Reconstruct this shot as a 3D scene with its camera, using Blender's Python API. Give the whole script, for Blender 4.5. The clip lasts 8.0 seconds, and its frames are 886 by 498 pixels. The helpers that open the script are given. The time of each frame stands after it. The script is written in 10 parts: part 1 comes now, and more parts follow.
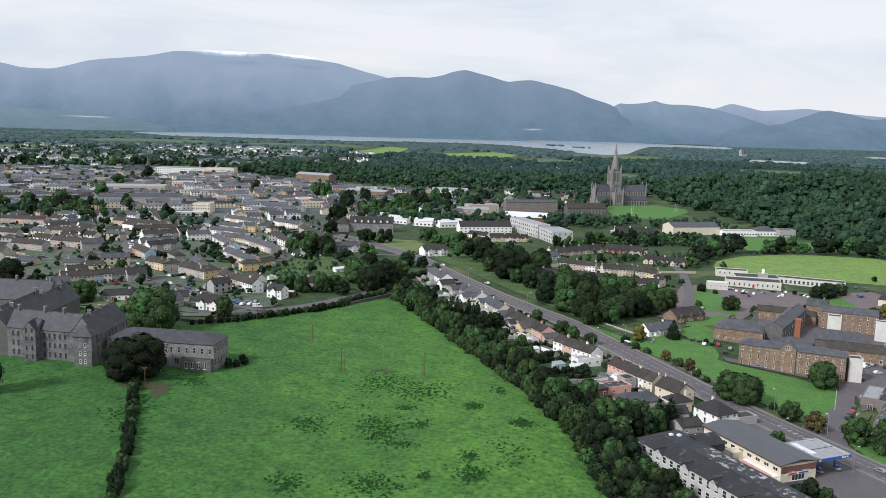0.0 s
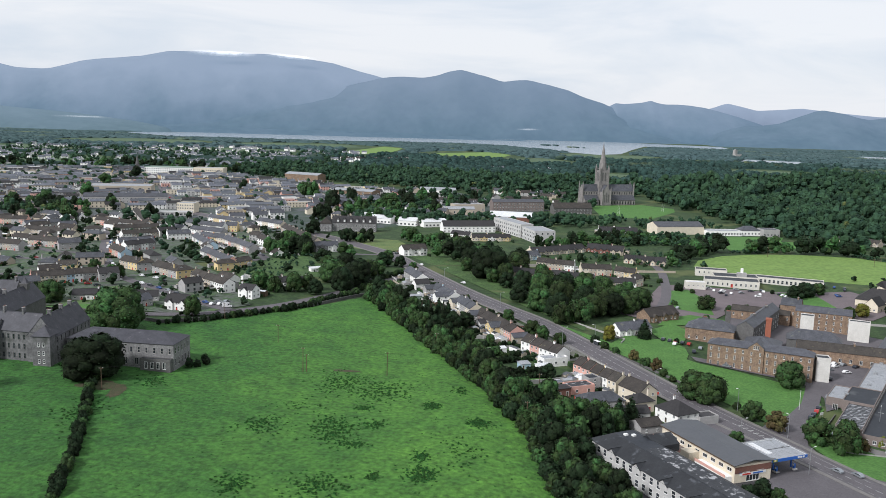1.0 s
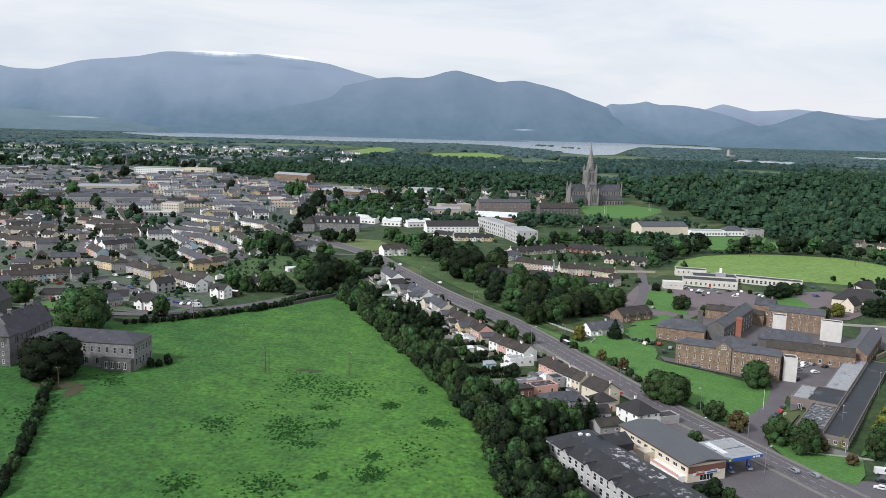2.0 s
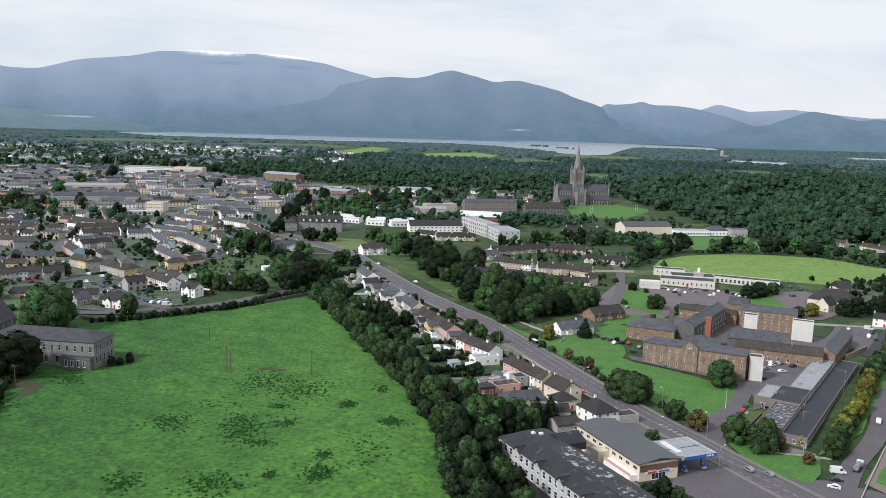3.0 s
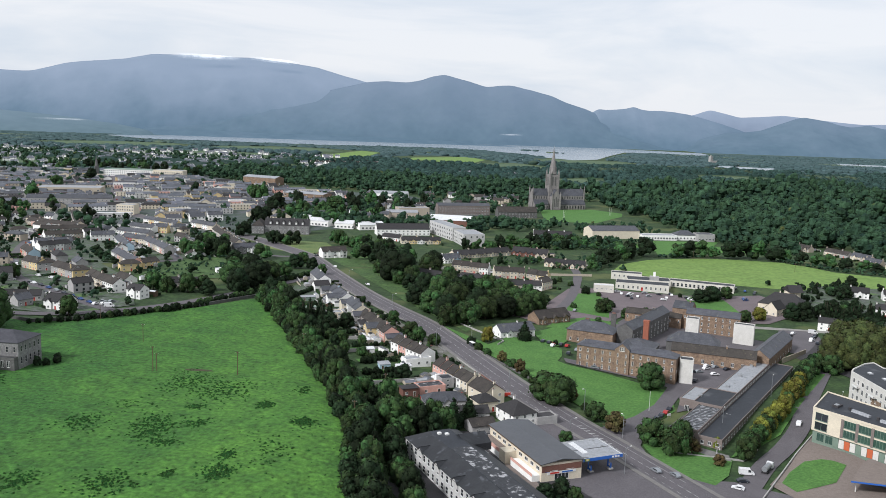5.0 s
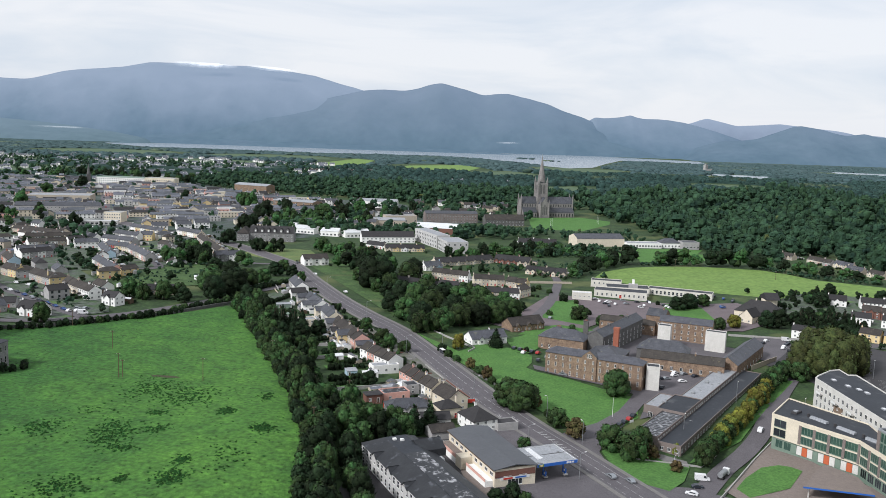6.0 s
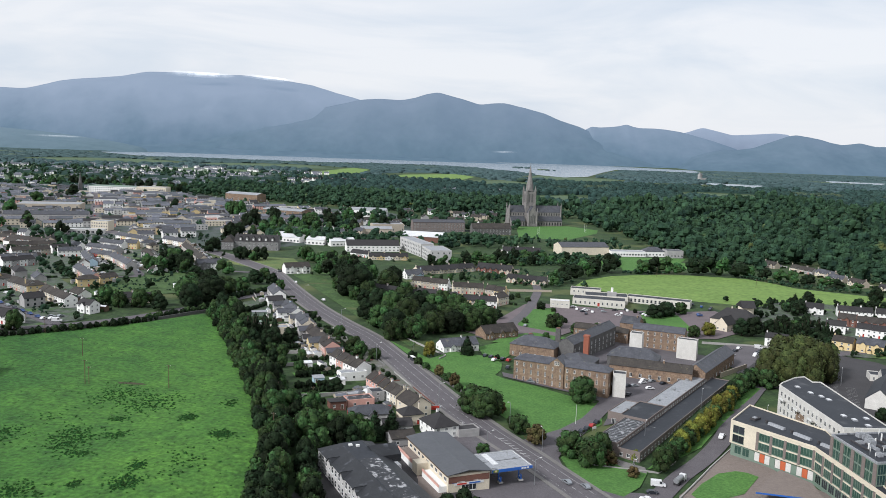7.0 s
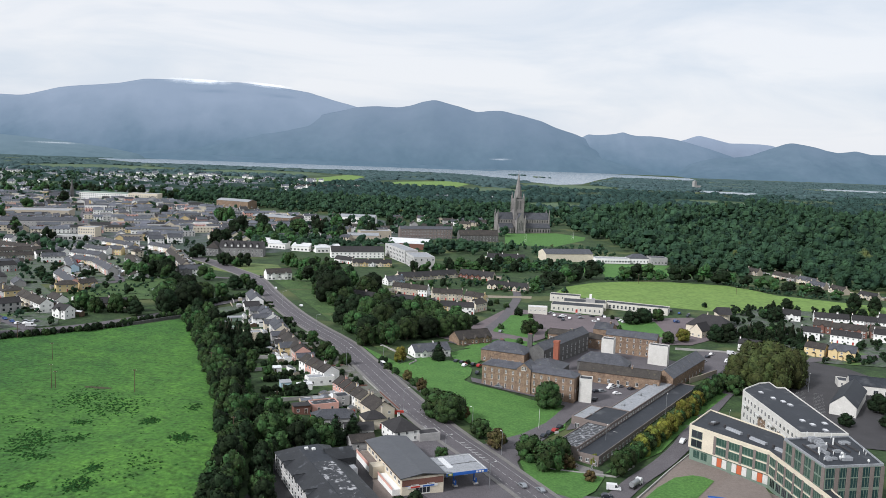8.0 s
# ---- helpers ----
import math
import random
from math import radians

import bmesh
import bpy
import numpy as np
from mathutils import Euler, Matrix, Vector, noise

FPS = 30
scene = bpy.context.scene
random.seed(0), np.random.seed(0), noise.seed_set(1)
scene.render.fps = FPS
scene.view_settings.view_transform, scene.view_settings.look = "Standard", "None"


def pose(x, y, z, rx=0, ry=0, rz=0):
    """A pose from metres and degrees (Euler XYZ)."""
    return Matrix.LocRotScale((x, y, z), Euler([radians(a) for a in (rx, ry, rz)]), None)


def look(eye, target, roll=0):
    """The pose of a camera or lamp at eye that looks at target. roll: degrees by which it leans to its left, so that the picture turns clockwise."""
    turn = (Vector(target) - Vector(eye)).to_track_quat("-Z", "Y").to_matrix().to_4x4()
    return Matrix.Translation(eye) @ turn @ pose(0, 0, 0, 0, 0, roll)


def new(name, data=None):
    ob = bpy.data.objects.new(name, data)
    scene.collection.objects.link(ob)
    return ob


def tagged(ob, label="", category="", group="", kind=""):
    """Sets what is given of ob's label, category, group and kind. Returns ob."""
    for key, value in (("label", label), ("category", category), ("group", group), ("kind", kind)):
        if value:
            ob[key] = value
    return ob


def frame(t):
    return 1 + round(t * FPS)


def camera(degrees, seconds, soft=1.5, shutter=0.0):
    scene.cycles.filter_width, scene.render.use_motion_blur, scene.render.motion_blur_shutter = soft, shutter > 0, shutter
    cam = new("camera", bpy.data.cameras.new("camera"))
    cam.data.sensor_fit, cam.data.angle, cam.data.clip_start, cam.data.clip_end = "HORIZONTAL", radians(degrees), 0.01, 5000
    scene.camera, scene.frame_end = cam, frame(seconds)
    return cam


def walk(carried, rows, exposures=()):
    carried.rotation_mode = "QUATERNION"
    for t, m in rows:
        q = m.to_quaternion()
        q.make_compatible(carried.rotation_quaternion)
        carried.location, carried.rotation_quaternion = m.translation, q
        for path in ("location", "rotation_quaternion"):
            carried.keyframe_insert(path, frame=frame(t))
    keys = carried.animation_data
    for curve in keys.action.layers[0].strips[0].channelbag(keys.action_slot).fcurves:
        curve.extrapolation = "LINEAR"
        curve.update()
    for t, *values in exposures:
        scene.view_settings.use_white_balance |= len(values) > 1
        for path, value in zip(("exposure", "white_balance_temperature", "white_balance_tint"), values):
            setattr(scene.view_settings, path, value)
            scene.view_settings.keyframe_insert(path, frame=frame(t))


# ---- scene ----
cam = camera(55.0, 8.0, soft=0.6)
PATH = [
    (0, (-4.358, -2.852, 118.177), (-4.309, -0.877, 117.867), 1.6),
    (0.5, (3.38, -2.056, 118.088), (3.431, -0.081, 117.778), 1.6),
    (1, (11.081, -1.405, 117.97), (11.134, 0.571, 117.66), 1.6),
    (1.5, (18.716, -0.992, 117.855), (18.771, 0.984, 117.546), 1.6),
    (3, (41.737, -0.664, 117.372), (41.798, 1.311, 117.064), 1.7),
    (3.5, (49.434, -1.009, 117.356), (49.498, 0.966, 117.048), 1.8),
    (4, (57.099, -1.741, 117.435), (57.164, 0.234, 117.128), 1.8),
    (4.5, (64.722, -2.844, 117.577), (64.789, -0.868, 117.273), 1.9),
    (6, (87.508, -7.463, 118.491), (87.576, -5.484, 118.212), 2.0),
    (6.5, (95.069, -9.259, 118.711), (95.139, -7.279, 118.442), 2.0),
    (7, (102.682, -11.177, 118.919), (102.751, -9.195, 118.661), 2.0),
    (7.5, (110.357, -13.143, 119.071), (110.427, -11.159, 118.822), 2.0),
    (8, (118.035, -15.058, 119.209), (118.105, -13.074, 118.968), 2.1),
]
walk(cam, [(t, look(eye, target, roll)) for t, eye, target, roll in PATH],
     exposures=[(0, 0.36, 6400, 12), (8, 0.36, 6400, 12)])

# ---- sky and sun: a bright overcast evening ----
SUN_AZ, SUN_EL = radians(232), radians(38)      # azimuth from north, clockwise
world = bpy.data.worlds.new("overcast_sky")
scene.world = world
world.use_nodes = True
wn, wl = world.node_tree.nodes, world.node_tree.links
wn.clear()
w_out = wn.new("ShaderNodeOutputWorld")
w_bg = wn.new("ShaderNodeBackground")
w_sky = wn.new("ShaderNodeTexSky")
w_sky.sky_type = "NISHITA"
w_sky.sun_disc = False
w_sky.sun_elevation, w_sky.sun_rotation = SUN_EL, SUN_AZ
w_sky.dust_density = 2.0
w_sc = wn.new("ShaderNodeVectorMath")
w_sc.operation = "SCALE"
w_sc.inputs["Scale"].default_value = 0.1
w_co = wn.new("ShaderNodeTexCoord")
w_map = wn.new("ShaderNodeMapping")
w_map.inputs["Scale"].default_value = (2.2, 2.2, 11.0)
w_map.inputs["Rotation"].default_value = (0.0, radians(3), 0.0)
w_no = wn.new("ShaderNodeTexNoise")
w_no.inputs["Scale"].default_value = 1.6
w_no.inputs["Detail"].default_value = 7
w_no.inputs["Roughness"].default_value = 0.55
w_no.inputs["Distortion"].default_value = 0.6
w_rp = wn.new("ShaderNodeValToRGB")
w_rp.color_ramp.elements[0].position, w_rp.color_ramp.elements[0].color = 0.34, (0.63, 0.70, 0.775, 1)
w_rp.color_ramp.elements[1].position, w_rp.color_ramp.elements[1].color = 0.60, (0.80, 0.825, 0.85, 1)
w_mix = wn.new("ShaderNodeMix")
w_mix.data_type = "RGBA"
w_mix.inputs["Factor"].default_value = 0.9
wl.new(w_sky.outputs["Color"], w_sc.inputs[0])
wl.new(w_co.outputs["Generated"], w_map.inputs["Vector"])
wl.new(w_map.outputs["Vector"], w_no.inputs["Vector"])
wl.new(w_no.outputs["Fac"], w_rp.inputs["Fac"])
wl.new(w_sc.outputs["Vector"], w_mix.inputs["A"])
wl.new(w_rp.outputs["Color"], w_mix.inputs["B"])
wl.new(w_mix.outputs["Result"], w_bg.inputs["Color"])
wl.new(w_bg.outputs["Background"], w_out.inputs["Surface"])
w_bg.inputs["Strength"].default_value = 0.88

sun = new("sun", bpy.data.lights.new("sun", "SUN"))
sun.data.energy, sun.data.angle, sun.data.color = 3.0, radians(9), (0.965, 0.97, 0.97)
SUN_DIR = Vector((math.sin(SUN_AZ) * math.cos(SUN_EL), math.cos(SUN_AZ) * math.cos(SUN_EL), math.sin(SUN_EL)))
sun.matrix_world = look(SUN_DIR * 300, (0, 0, 0))


# ---- materials ----
def rgb(c):
    return (*c, 1.0)


def material(name, base, other=None, scale=1.0, amount=0.5, rough=0.8, bump=0.0, bump_scale=None, fine=None,
             per_object=0.0, per_island=0.0, metal=0.0, spec=0.3, stretch=(1, 1, 1), emit=None, stain=None, grain=0.26):
    """Two colours mixed by noise, a finer grain over it, and a bump; sizes in 1 / metres."""
    m = bpy.data.materials.new(name)
    m.use_nodes = True
    n, l = m.node_tree.nodes, m.node_tree.links
    b = n["Principled BSDF"]
    b.inputs["Roughness"].default_value = rough
    b.inputs["Metallic"].default_value = metal
    b.inputs["Specular IOR Level"].default_value = spec
    co = n.new("ShaderNodeTexCoord")
    mp = n.new("ShaderNodeMapping")
    mp.inputs["Scale"].default_value = stretch
    geo = n.new("ShaderNodeNewGeometry")
    l.new(geo.outputs["Position"], mp.inputs["Vector"])
    no = n.new("ShaderNodeTexNoise")
    no.inputs["Scale"].default_value = scale
    no.inputs["Detail"].default_value = 5
    no.inputs["Roughness"].default_value = 0.6
    l.new(mp.outputs["Vector"], no.inputs["Vector"])
    ramp = n.new("ShaderNodeMapRange")
    ramp.inputs["From Min"].default_value = 0.5 - 0.5 * (1 - amount) - 0.02
    ramp.inputs["From Max"].default_value = 0.5 + 0.5 * (1 - amount) + 0.02
    l.new(no.outputs["Fac"], ramp.inputs["Value"])
    mix = n.new("ShaderNodeMix")
    mix.data_type = "RGBA"
    mix.inputs["A"].default_value = rgb(base)
    mix.inputs["B"].default_value = rgb(other or tuple(0.75 * c for c in base))
    l.new(ramp.outputs["Result"], mix.inputs["Factor"])
    col = mix.outputs["Result"]
    fi = n.new("ShaderNodeTexNoise")
    fi.inputs["Scale"].default_value = fine or scale * 9
    fi.inputs["Detail"].default_value = 3
    l.new(mp.outputs["Vector"], fi.inputs["Vector"])
    hs = n.new("ShaderNodeHueSaturation")
    fr = n.new("ShaderNodeMapRange")
    fr.inputs["From Min"].default_value, fr.inputs["From Max"].default_value = 0.25, 0.75
    fr.inputs["To Min"].default_value, fr.inputs["To Max"].default_value = 1 - grain, 1 + grain
    l.new(fi.outputs["Fac"], fr.inputs["Value"])
    l.new(fr.outputs["Result"], hs.inputs["Value"])
    l.new(col, hs.inputs["Color"])
    col = hs.outputs["Color"]
    for source, spread in (("Object", per_object), ("Island", per_island)):
        if spread:
            h2 = n.new("ShaderNodeHueSaturation")
            r2 = n.new("ShaderNodeMapRange")
            r2.inputs["To Min"].default_value, r2.inputs["To Max"].default_value = 1 - spread, 1 + spread
            if source == "Object":
                oi = n.new("ShaderNodeObjectInfo")
                l.new(oi.outputs["Random"], r2.inputs["Value"])
            else:
                l.new(geo.outputs["Random Per Island"], r2.inputs["Value"])
            l.new(r2.outputs["Result"], h2.inputs["Value"])
            r3 = n.new("ShaderNodeMapRange")
            r3.inputs["To Min"].default_value, r3.inputs["To Max"].default_value = 0.5 - 0.06 * spread, 0.5 + 0.05 * spread
            l.new(r2.inputs["Value"].links[0].from_socket, r3.inputs["Value"])
            l.new(r3.outputs["Result"], h2.inputs["Hue"])
            l.new(col, h2.inputs["Color"])
            col = h2.outputs["Color"]
    if stain:
        sn = n.new("ShaderNodeTexNoise")
        sn.inputs["Scale"].default_value = stain[1]
        sn.inputs["Detail"].default_value = 6
        l.new(geo.outputs["Position"], sn.inputs["Vector"])
        sr = n.new("ShaderNodeMapRange")
        sr.inputs["From Min"].default_value, sr.inputs["From Max"].default_value = stain[2], stain[2] + 0.1
        l.new(sn.outputs["Fac"], sr.inputs["Value"])
        sm = n.new("ShaderNodeMix")
        sm.data_type = "RGBA"
        sm.inputs["B"].default_value = rgb(stain[0])
        l.new(sr.outputs["Result"], sm.inputs["Factor"])
        l.new(col, sm.inputs["A"])
        col = sm.outputs["Result"]
    l.new(col, b.inputs["Base Color"])
    if bump:
        bn = n.new("ShaderNodeTexNoise")
        bn.inputs["Scale"].default_value = bump_scale or scale * 6
        bn.inputs["Detail"].default_value = 4
        l.new(mp.outputs["Vector"], bn.inputs["Vector"])
        bp = n.new("ShaderNodeBump")
        bp.inputs["Strength"].default_value = 1.0
        bp.inputs["Distance"].default_value = bump
        l.new(bn.outputs["Fac"], bp.inputs["Height"])
        l.new(bp.outputs["Normal"], b.inputs["Normal"])
    if emit:
        b.inputs["Emission Color"].default_value = rgb(emit)
        b.inputs["Emission Strength"].default_value = 1.0
    return m


M = {}
M["ground"] = material("ground_rough_grass", (0.040, 0.074, 0.024), (0.018, 0.036, 0.014), 0.12, 0.7, 0.95, 0.15, 0.8, 0.5, grain=0.4, stain=((0.082, 0.100, 0.038), 0.022, 0.54))
M["field"] = material("pasture_grass", (0.049, 0.146, 0.026), (0.027, 0.090, 0.019), 0.11, 0.66, 0.95, 0.5, 0.7, 0.55, grain=0.5)


def two_tones(m, x0, x1, dark, light):
    """Grass that changes slowly from a dark tone at x0 to a light one at x1, with a ragged border."""
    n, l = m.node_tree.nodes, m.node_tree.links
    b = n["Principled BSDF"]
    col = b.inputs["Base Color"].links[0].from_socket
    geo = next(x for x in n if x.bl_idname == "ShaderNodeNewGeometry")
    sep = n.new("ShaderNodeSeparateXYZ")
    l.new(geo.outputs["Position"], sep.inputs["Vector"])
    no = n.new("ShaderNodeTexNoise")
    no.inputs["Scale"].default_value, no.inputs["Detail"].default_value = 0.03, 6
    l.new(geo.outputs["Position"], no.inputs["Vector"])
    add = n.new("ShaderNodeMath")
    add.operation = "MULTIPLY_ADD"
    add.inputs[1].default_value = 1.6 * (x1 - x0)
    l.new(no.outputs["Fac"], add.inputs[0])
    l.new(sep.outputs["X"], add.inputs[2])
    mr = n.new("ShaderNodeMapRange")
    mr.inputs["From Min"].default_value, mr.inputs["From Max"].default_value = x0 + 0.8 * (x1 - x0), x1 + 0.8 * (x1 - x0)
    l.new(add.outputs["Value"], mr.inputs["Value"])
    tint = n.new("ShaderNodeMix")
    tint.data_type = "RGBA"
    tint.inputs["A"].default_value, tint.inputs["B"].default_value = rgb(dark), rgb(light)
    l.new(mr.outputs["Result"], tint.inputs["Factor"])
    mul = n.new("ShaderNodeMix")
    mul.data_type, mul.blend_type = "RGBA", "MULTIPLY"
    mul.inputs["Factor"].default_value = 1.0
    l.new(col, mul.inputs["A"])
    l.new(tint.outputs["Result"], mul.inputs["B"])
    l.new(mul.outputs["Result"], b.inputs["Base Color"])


two_tones(M["field"], -110, 40, (0.72, 0.80, 0.78), (1.42, 1.22, 1.0))
M["far_grass"] = material("distant_field_grass", (0.078, 0.122, 0.062), (0.056, 0.092, 0.050), 0.01, 0.6, 0.95, grain=0.15)
M["red_tar"] = material("reddish_asphalt", (0.150, 0.122, 0.128), (0.112, 0.092, 0.097), 0.10, 0.5, 0.85, 0.01, 6, 2.0)
M["verge"] = material("rough_verge_grass", (0.064, 0.118, 0.034), (0.036, 0.070, 0.024), 0.14, 0.66, 0.95, 0.3, 0.8, 0.6, grain=0.45, stain=((0.10, 0.115, 0.045), 0.05, 0.60))
M["lawn"] = material("mown_lawn", (0.074, 0.172, 0.038), (0.052, 0.132, 0.030), 0.10, 0.6, 0.95, 0.15, 1.5, 1.0, grain=0.35)
M["meadow"] = material("pale_meadow_grass", (0.148, 0.232, 0.058), (0.112, 0.190, 0.046), 0.05, 0.5, 0.95, 0.1, 0.5, 0.3)
M["scrub"] = material("rough_meadow", (0.14, 0.17, 0.06), (0.07, 0.12, 0.04), 0.06, 0.6, 0.95, 0.2, 0.8, 0.6)
M["asphalt"] = material("worn_asphalt", (0.118, 0.108, 0.116), (0.086, 0.079, 0.085), 0.12, 0.5, 0.85, 0.01, 6, 2.0)
M["tar_dark"] = material("dark_asphalt", (0.055, 0.053, 0.056), (0.04, 0.038, 0.04), 0.15, 0.5, 0.85, 0.01, 6, 2.0)
M["path"] = material("concrete_footpath", (0.19, 0.18, 0.17), (0.14, 0.135, 0.13), 0.4, 0.5, 0.9, 0.01, 6)
M["paving"] = material("brown_block_paving", (0.20, 0.165, 0.145), (0.15, 0.125, 0.11), 0.8, 0.6, 0.9, 0.01, 4)
M["frontage"] = material("mixed_front_gardens", (0.150, 0.142, 0.136), (0.085, 0.095, 0.062), 0.28, 0.6, 0.9, 0.03, 2, grain=0.4)
M["paint"] = material("road_paint", (0.50, 0.50, 0.48), (0.24, 0.24, 0.24), 2.0, 0.5, 0.7)
M["earth"] = material("bare_earth", (0.074, 0.052, 0.034), (0.028, 0.050, 0.018), 0.5, 0.5, 0.95, 0.1, 2)
M["gardens"] = material("estate_gardens", (0.042, 0.080, 0.030), (0.098, 0.102, 0.098), 0.16, 0.70, 0.9, 0.1, 1, 0.5, grain=0.5, stain=((0.085, 0.15, 0.04), 0.05, 0.60))
M["townground"] = material("town_yards", (0.082, 0.088, 0.097), (0.030, 0.058, 0.032), 0.07, 0.78, 0.9, 0.05, 1, 0.5, grain=0.4)
# The pale base colour paints in part of the sky's reflection.
M["water"] = material("lake_water", (0.25, 0.29, 0.32), (0.20, 0.235, 0.265), 0.004, 0.5, 0.25, 2.0, 0.15, spec=1.0, stretch=(0.3, 1.6, 1))
M["slate"] = material("grey_slate", (0.074, 0.077, 0.088), (0.044, 0.046, 0.054), 0.30, 0.65, 0.55, 0.04, 3.0, 1.4, per_object=0.12, per_island=0.15, stain=((0.12, 0.12, 0.10), 0.5, 0.62))
# Town slate lightened and blued to stand in for haze.
M["slate_town"] = material("haze_lightened_town_slate", (0.122, 0.130, 0.150), (0.072, 0.078, 0.092), 0.12, 0.65, 0.6, 0.03, 2.0, 0.8, per_island=0.3)
M["slate_hall"] = material("dark_worn_slate", (0.026, 0.028, 0.031), (0.016, 0.017, 0.020), 0.25, 0.65, 0.5, 0.04, 3.0, 1.0, stain=((0.075, 0.08, 0.09), 0.3, 0.60))
M["slate_brown"] = material("brown_concrete_tile", (0.050, 0.043, 0.038), (0.028, 0.025, 0.023), 0.30, 0.65, 0.8, 0.04, 3.0, 1.4, per_object=0.15, per_island=0.15, stain=((0.10, 0.09, 0.06), 0.6, 0.62))
M["slate_dark"] = material("dark_roof_tile", (0.032, 0.03, 0.031), (0.022, 0.021, 0.022), 0.4, 0.6, 0.75, 0.03, 3.0, 2.5, per_object=0.2)
M["felt"] = material("dark_flat_roof_felt", (0.027, 0.031, 0.038), (0.019, 0.022, 0.028), 0.15, 0.6, 0.6, 0.01, 3, 1.0, stain=((0.065, 0.068, 0.074), 0.12, 0.60))
M["felt_worn"] = material("worn_roof_felt", (0.034, 0.036, 0.040), (0.022, 0.024, 0.028), 0.15, 0.6, 0.6, 0.01, 3, 1.0, grain=0.4, stain=((0.34, 0.34, 0.35), 0.55, 0.54))
M["roofgrey"] = material("grey_metal_roof", (0.082, 0.086, 0.094), (0.064, 0.068, 0.076), 0.2, 0.5, 0.5, 0.0, fine=1.0, grain=0.10)
M["roofwhite"] = material("pale_roof_sheet", (0.62, 0.63, 0.64), (0.5, 0.5, 0.5), 0.2, 0.5, 0.6)
M["roofpale"] = material("pale_grey_roof", (0.30, 0.31, 0.33), (0.22, 0.23, 0.24), 0.2, 0.5, 0.6, stain=((0.1, 0.1, 0.1), 0.3, 0.62))
M["pier"] = material("brown_grey_stone_cladding", (0.20, 0.165, 0.15), (0.15, 0.125, 0.115), 1.5, 0.6, 0.85, 0.02, 4)
M["stone"] = material("grey_limestone", (0.225, 0.222, 0.22), (0.14, 0.138, 0.138), 0.35, 0.7, 0.9, 0.05, 3.0, 1.4, grain=0.4)
M["stone_dark"] = material("dark_limestone", (0.12, 0.118, 0.115), (0.085, 0.083, 0.08), 0.5, 0.6, 0.9, 0.05, 3.0, 2.0)
M["sandstone"] = material("brown_sandstone", (0.25, 0.175, 0.120), (0.15, 0.105, 0.078), 0.45, 0.7, 0.9, 0.05, 3.0, 1.6, grain=0.4)
M["cathstone"] = material("weathered_cathedral_stone", (0.235, 0.22, 0.21), (0.16, 0.15, 0.145), 0.2, 0.6, 0.9, 0.05, 1.0, 0.8)
M["brick"] = material("red_brick", (0.185, 0.088, 0.066), (0.14, 0.07, 0.055), 1.0, 0.5, 0.85)
M["brick_red"] = material("bright_red_brick", (0.30, 0.105, 0.065), (0.23, 0.08, 0.05), 1.0, 0.5, 0.85)
M["white"] = material("white_render", (0.80, 0.79, 0.76), (0.72, 0.71, 0.68), 0.3, 0.6, 0.85, grain=0.10)
M["ivory"] = material("ivory_painted_render", (0.60, 0.575, 0.51), (0.48, 0.46, 0.41), 0.3, 0.6, 0.85, grain=0.10)
M["convent_stone"] = material("dark_weathered_limestone", (0.165, 0.163, 0.165), (0.095, 0.094, 0.096), 0.30, 0.7, 0.9, 0.05, 3.0, 1.2, grain=0.45, stain=((0.06, 0.065, 0.058), 0.14, 0.60))
M["slate_old"] = material("old_dark_slate", (0.058, 0.058, 0.068), (0.036, 0.036, 0.043), 0.30, 0.65, 0.6, 0.04, 3.0, 1.2, stain=((0.10, 0.095, 0.105), 0.35, 0.64))
M["offwhite"] = material("weathered_off_white_render", (0.60, 0.585, 0.55), (0.50, 0.485, 0.45), 0.3, 0.6, 0.85, grain=0.12, stain=((0.40, 0.38, 0.35), 0.25, 0.66))
# White render toned down; on the apartment block this also stands for shade.
M["dullwhite"] = material("dull_white_render", (0.50, 0.49, 0.475), (0.38, 0.375, 0.365), 0.25, 0.6, 0.9, grain=0.10)
M["cream"] = material("cream_render", (0.64, 0.57, 0.45), (0.55, 0.49, 0.39), 0.3, 0.6, 0.85, grain=0.10)
M["beige"] = material("beige_pebbledash", (0.44, 0.38, 0.30), (0.37, 0.32, 0.26), 0.4, 0.6, 0.9, grain=0.10)
M["grey"] = material("grey_render", (0.36, 0.35, 0.34), (0.28, 0.275, 0.27), 0.4, 0.6, 0.9, grain=0.10)
M["yellow"] = material("yellow_render", (0.64, 0.50, 0.27), (0.56, 0.44, 0.24), 0.4, 0.5, 0.85, grain=0.10)
M["pink"] = material("pink_render", (0.62, 0.36, 0.30), (0.54, 0.31, 0.26), 0.4, 0.5, 0.85, grain=0.10)
M["red"] = material("red_paint", (0.50, 0.05, 0.035), (0.42, 0.045, 0.03), 0.4, 0.5, 0.7, grain=0.10)
M["orange"] = material("orange_panel", (0.48, 0.12, 0.05), (0.42, 0.10, 0.045), 0.5, 0.5, 0.6, grain=0.10)
M["blue"] = material("blue_paint", (0.03, 0.12, 0.42), (0.025, 0.10, 0.36), 0.5, 0.5, 0.4, grain=0.10)
M["lightblue"] = material("pale_blue_render", (0.36, 0.48, 0.56), (0.32, 0.43, 0.50), 0.5, 0.5, 0.85, grain=0.10)
M["glass"] = material("window_glass", (0.022, 0.026, 0.03), (0.035, 0.04, 0.045), 0.5, 0.5, 0.08, spec=0.6, per_object=0.4)
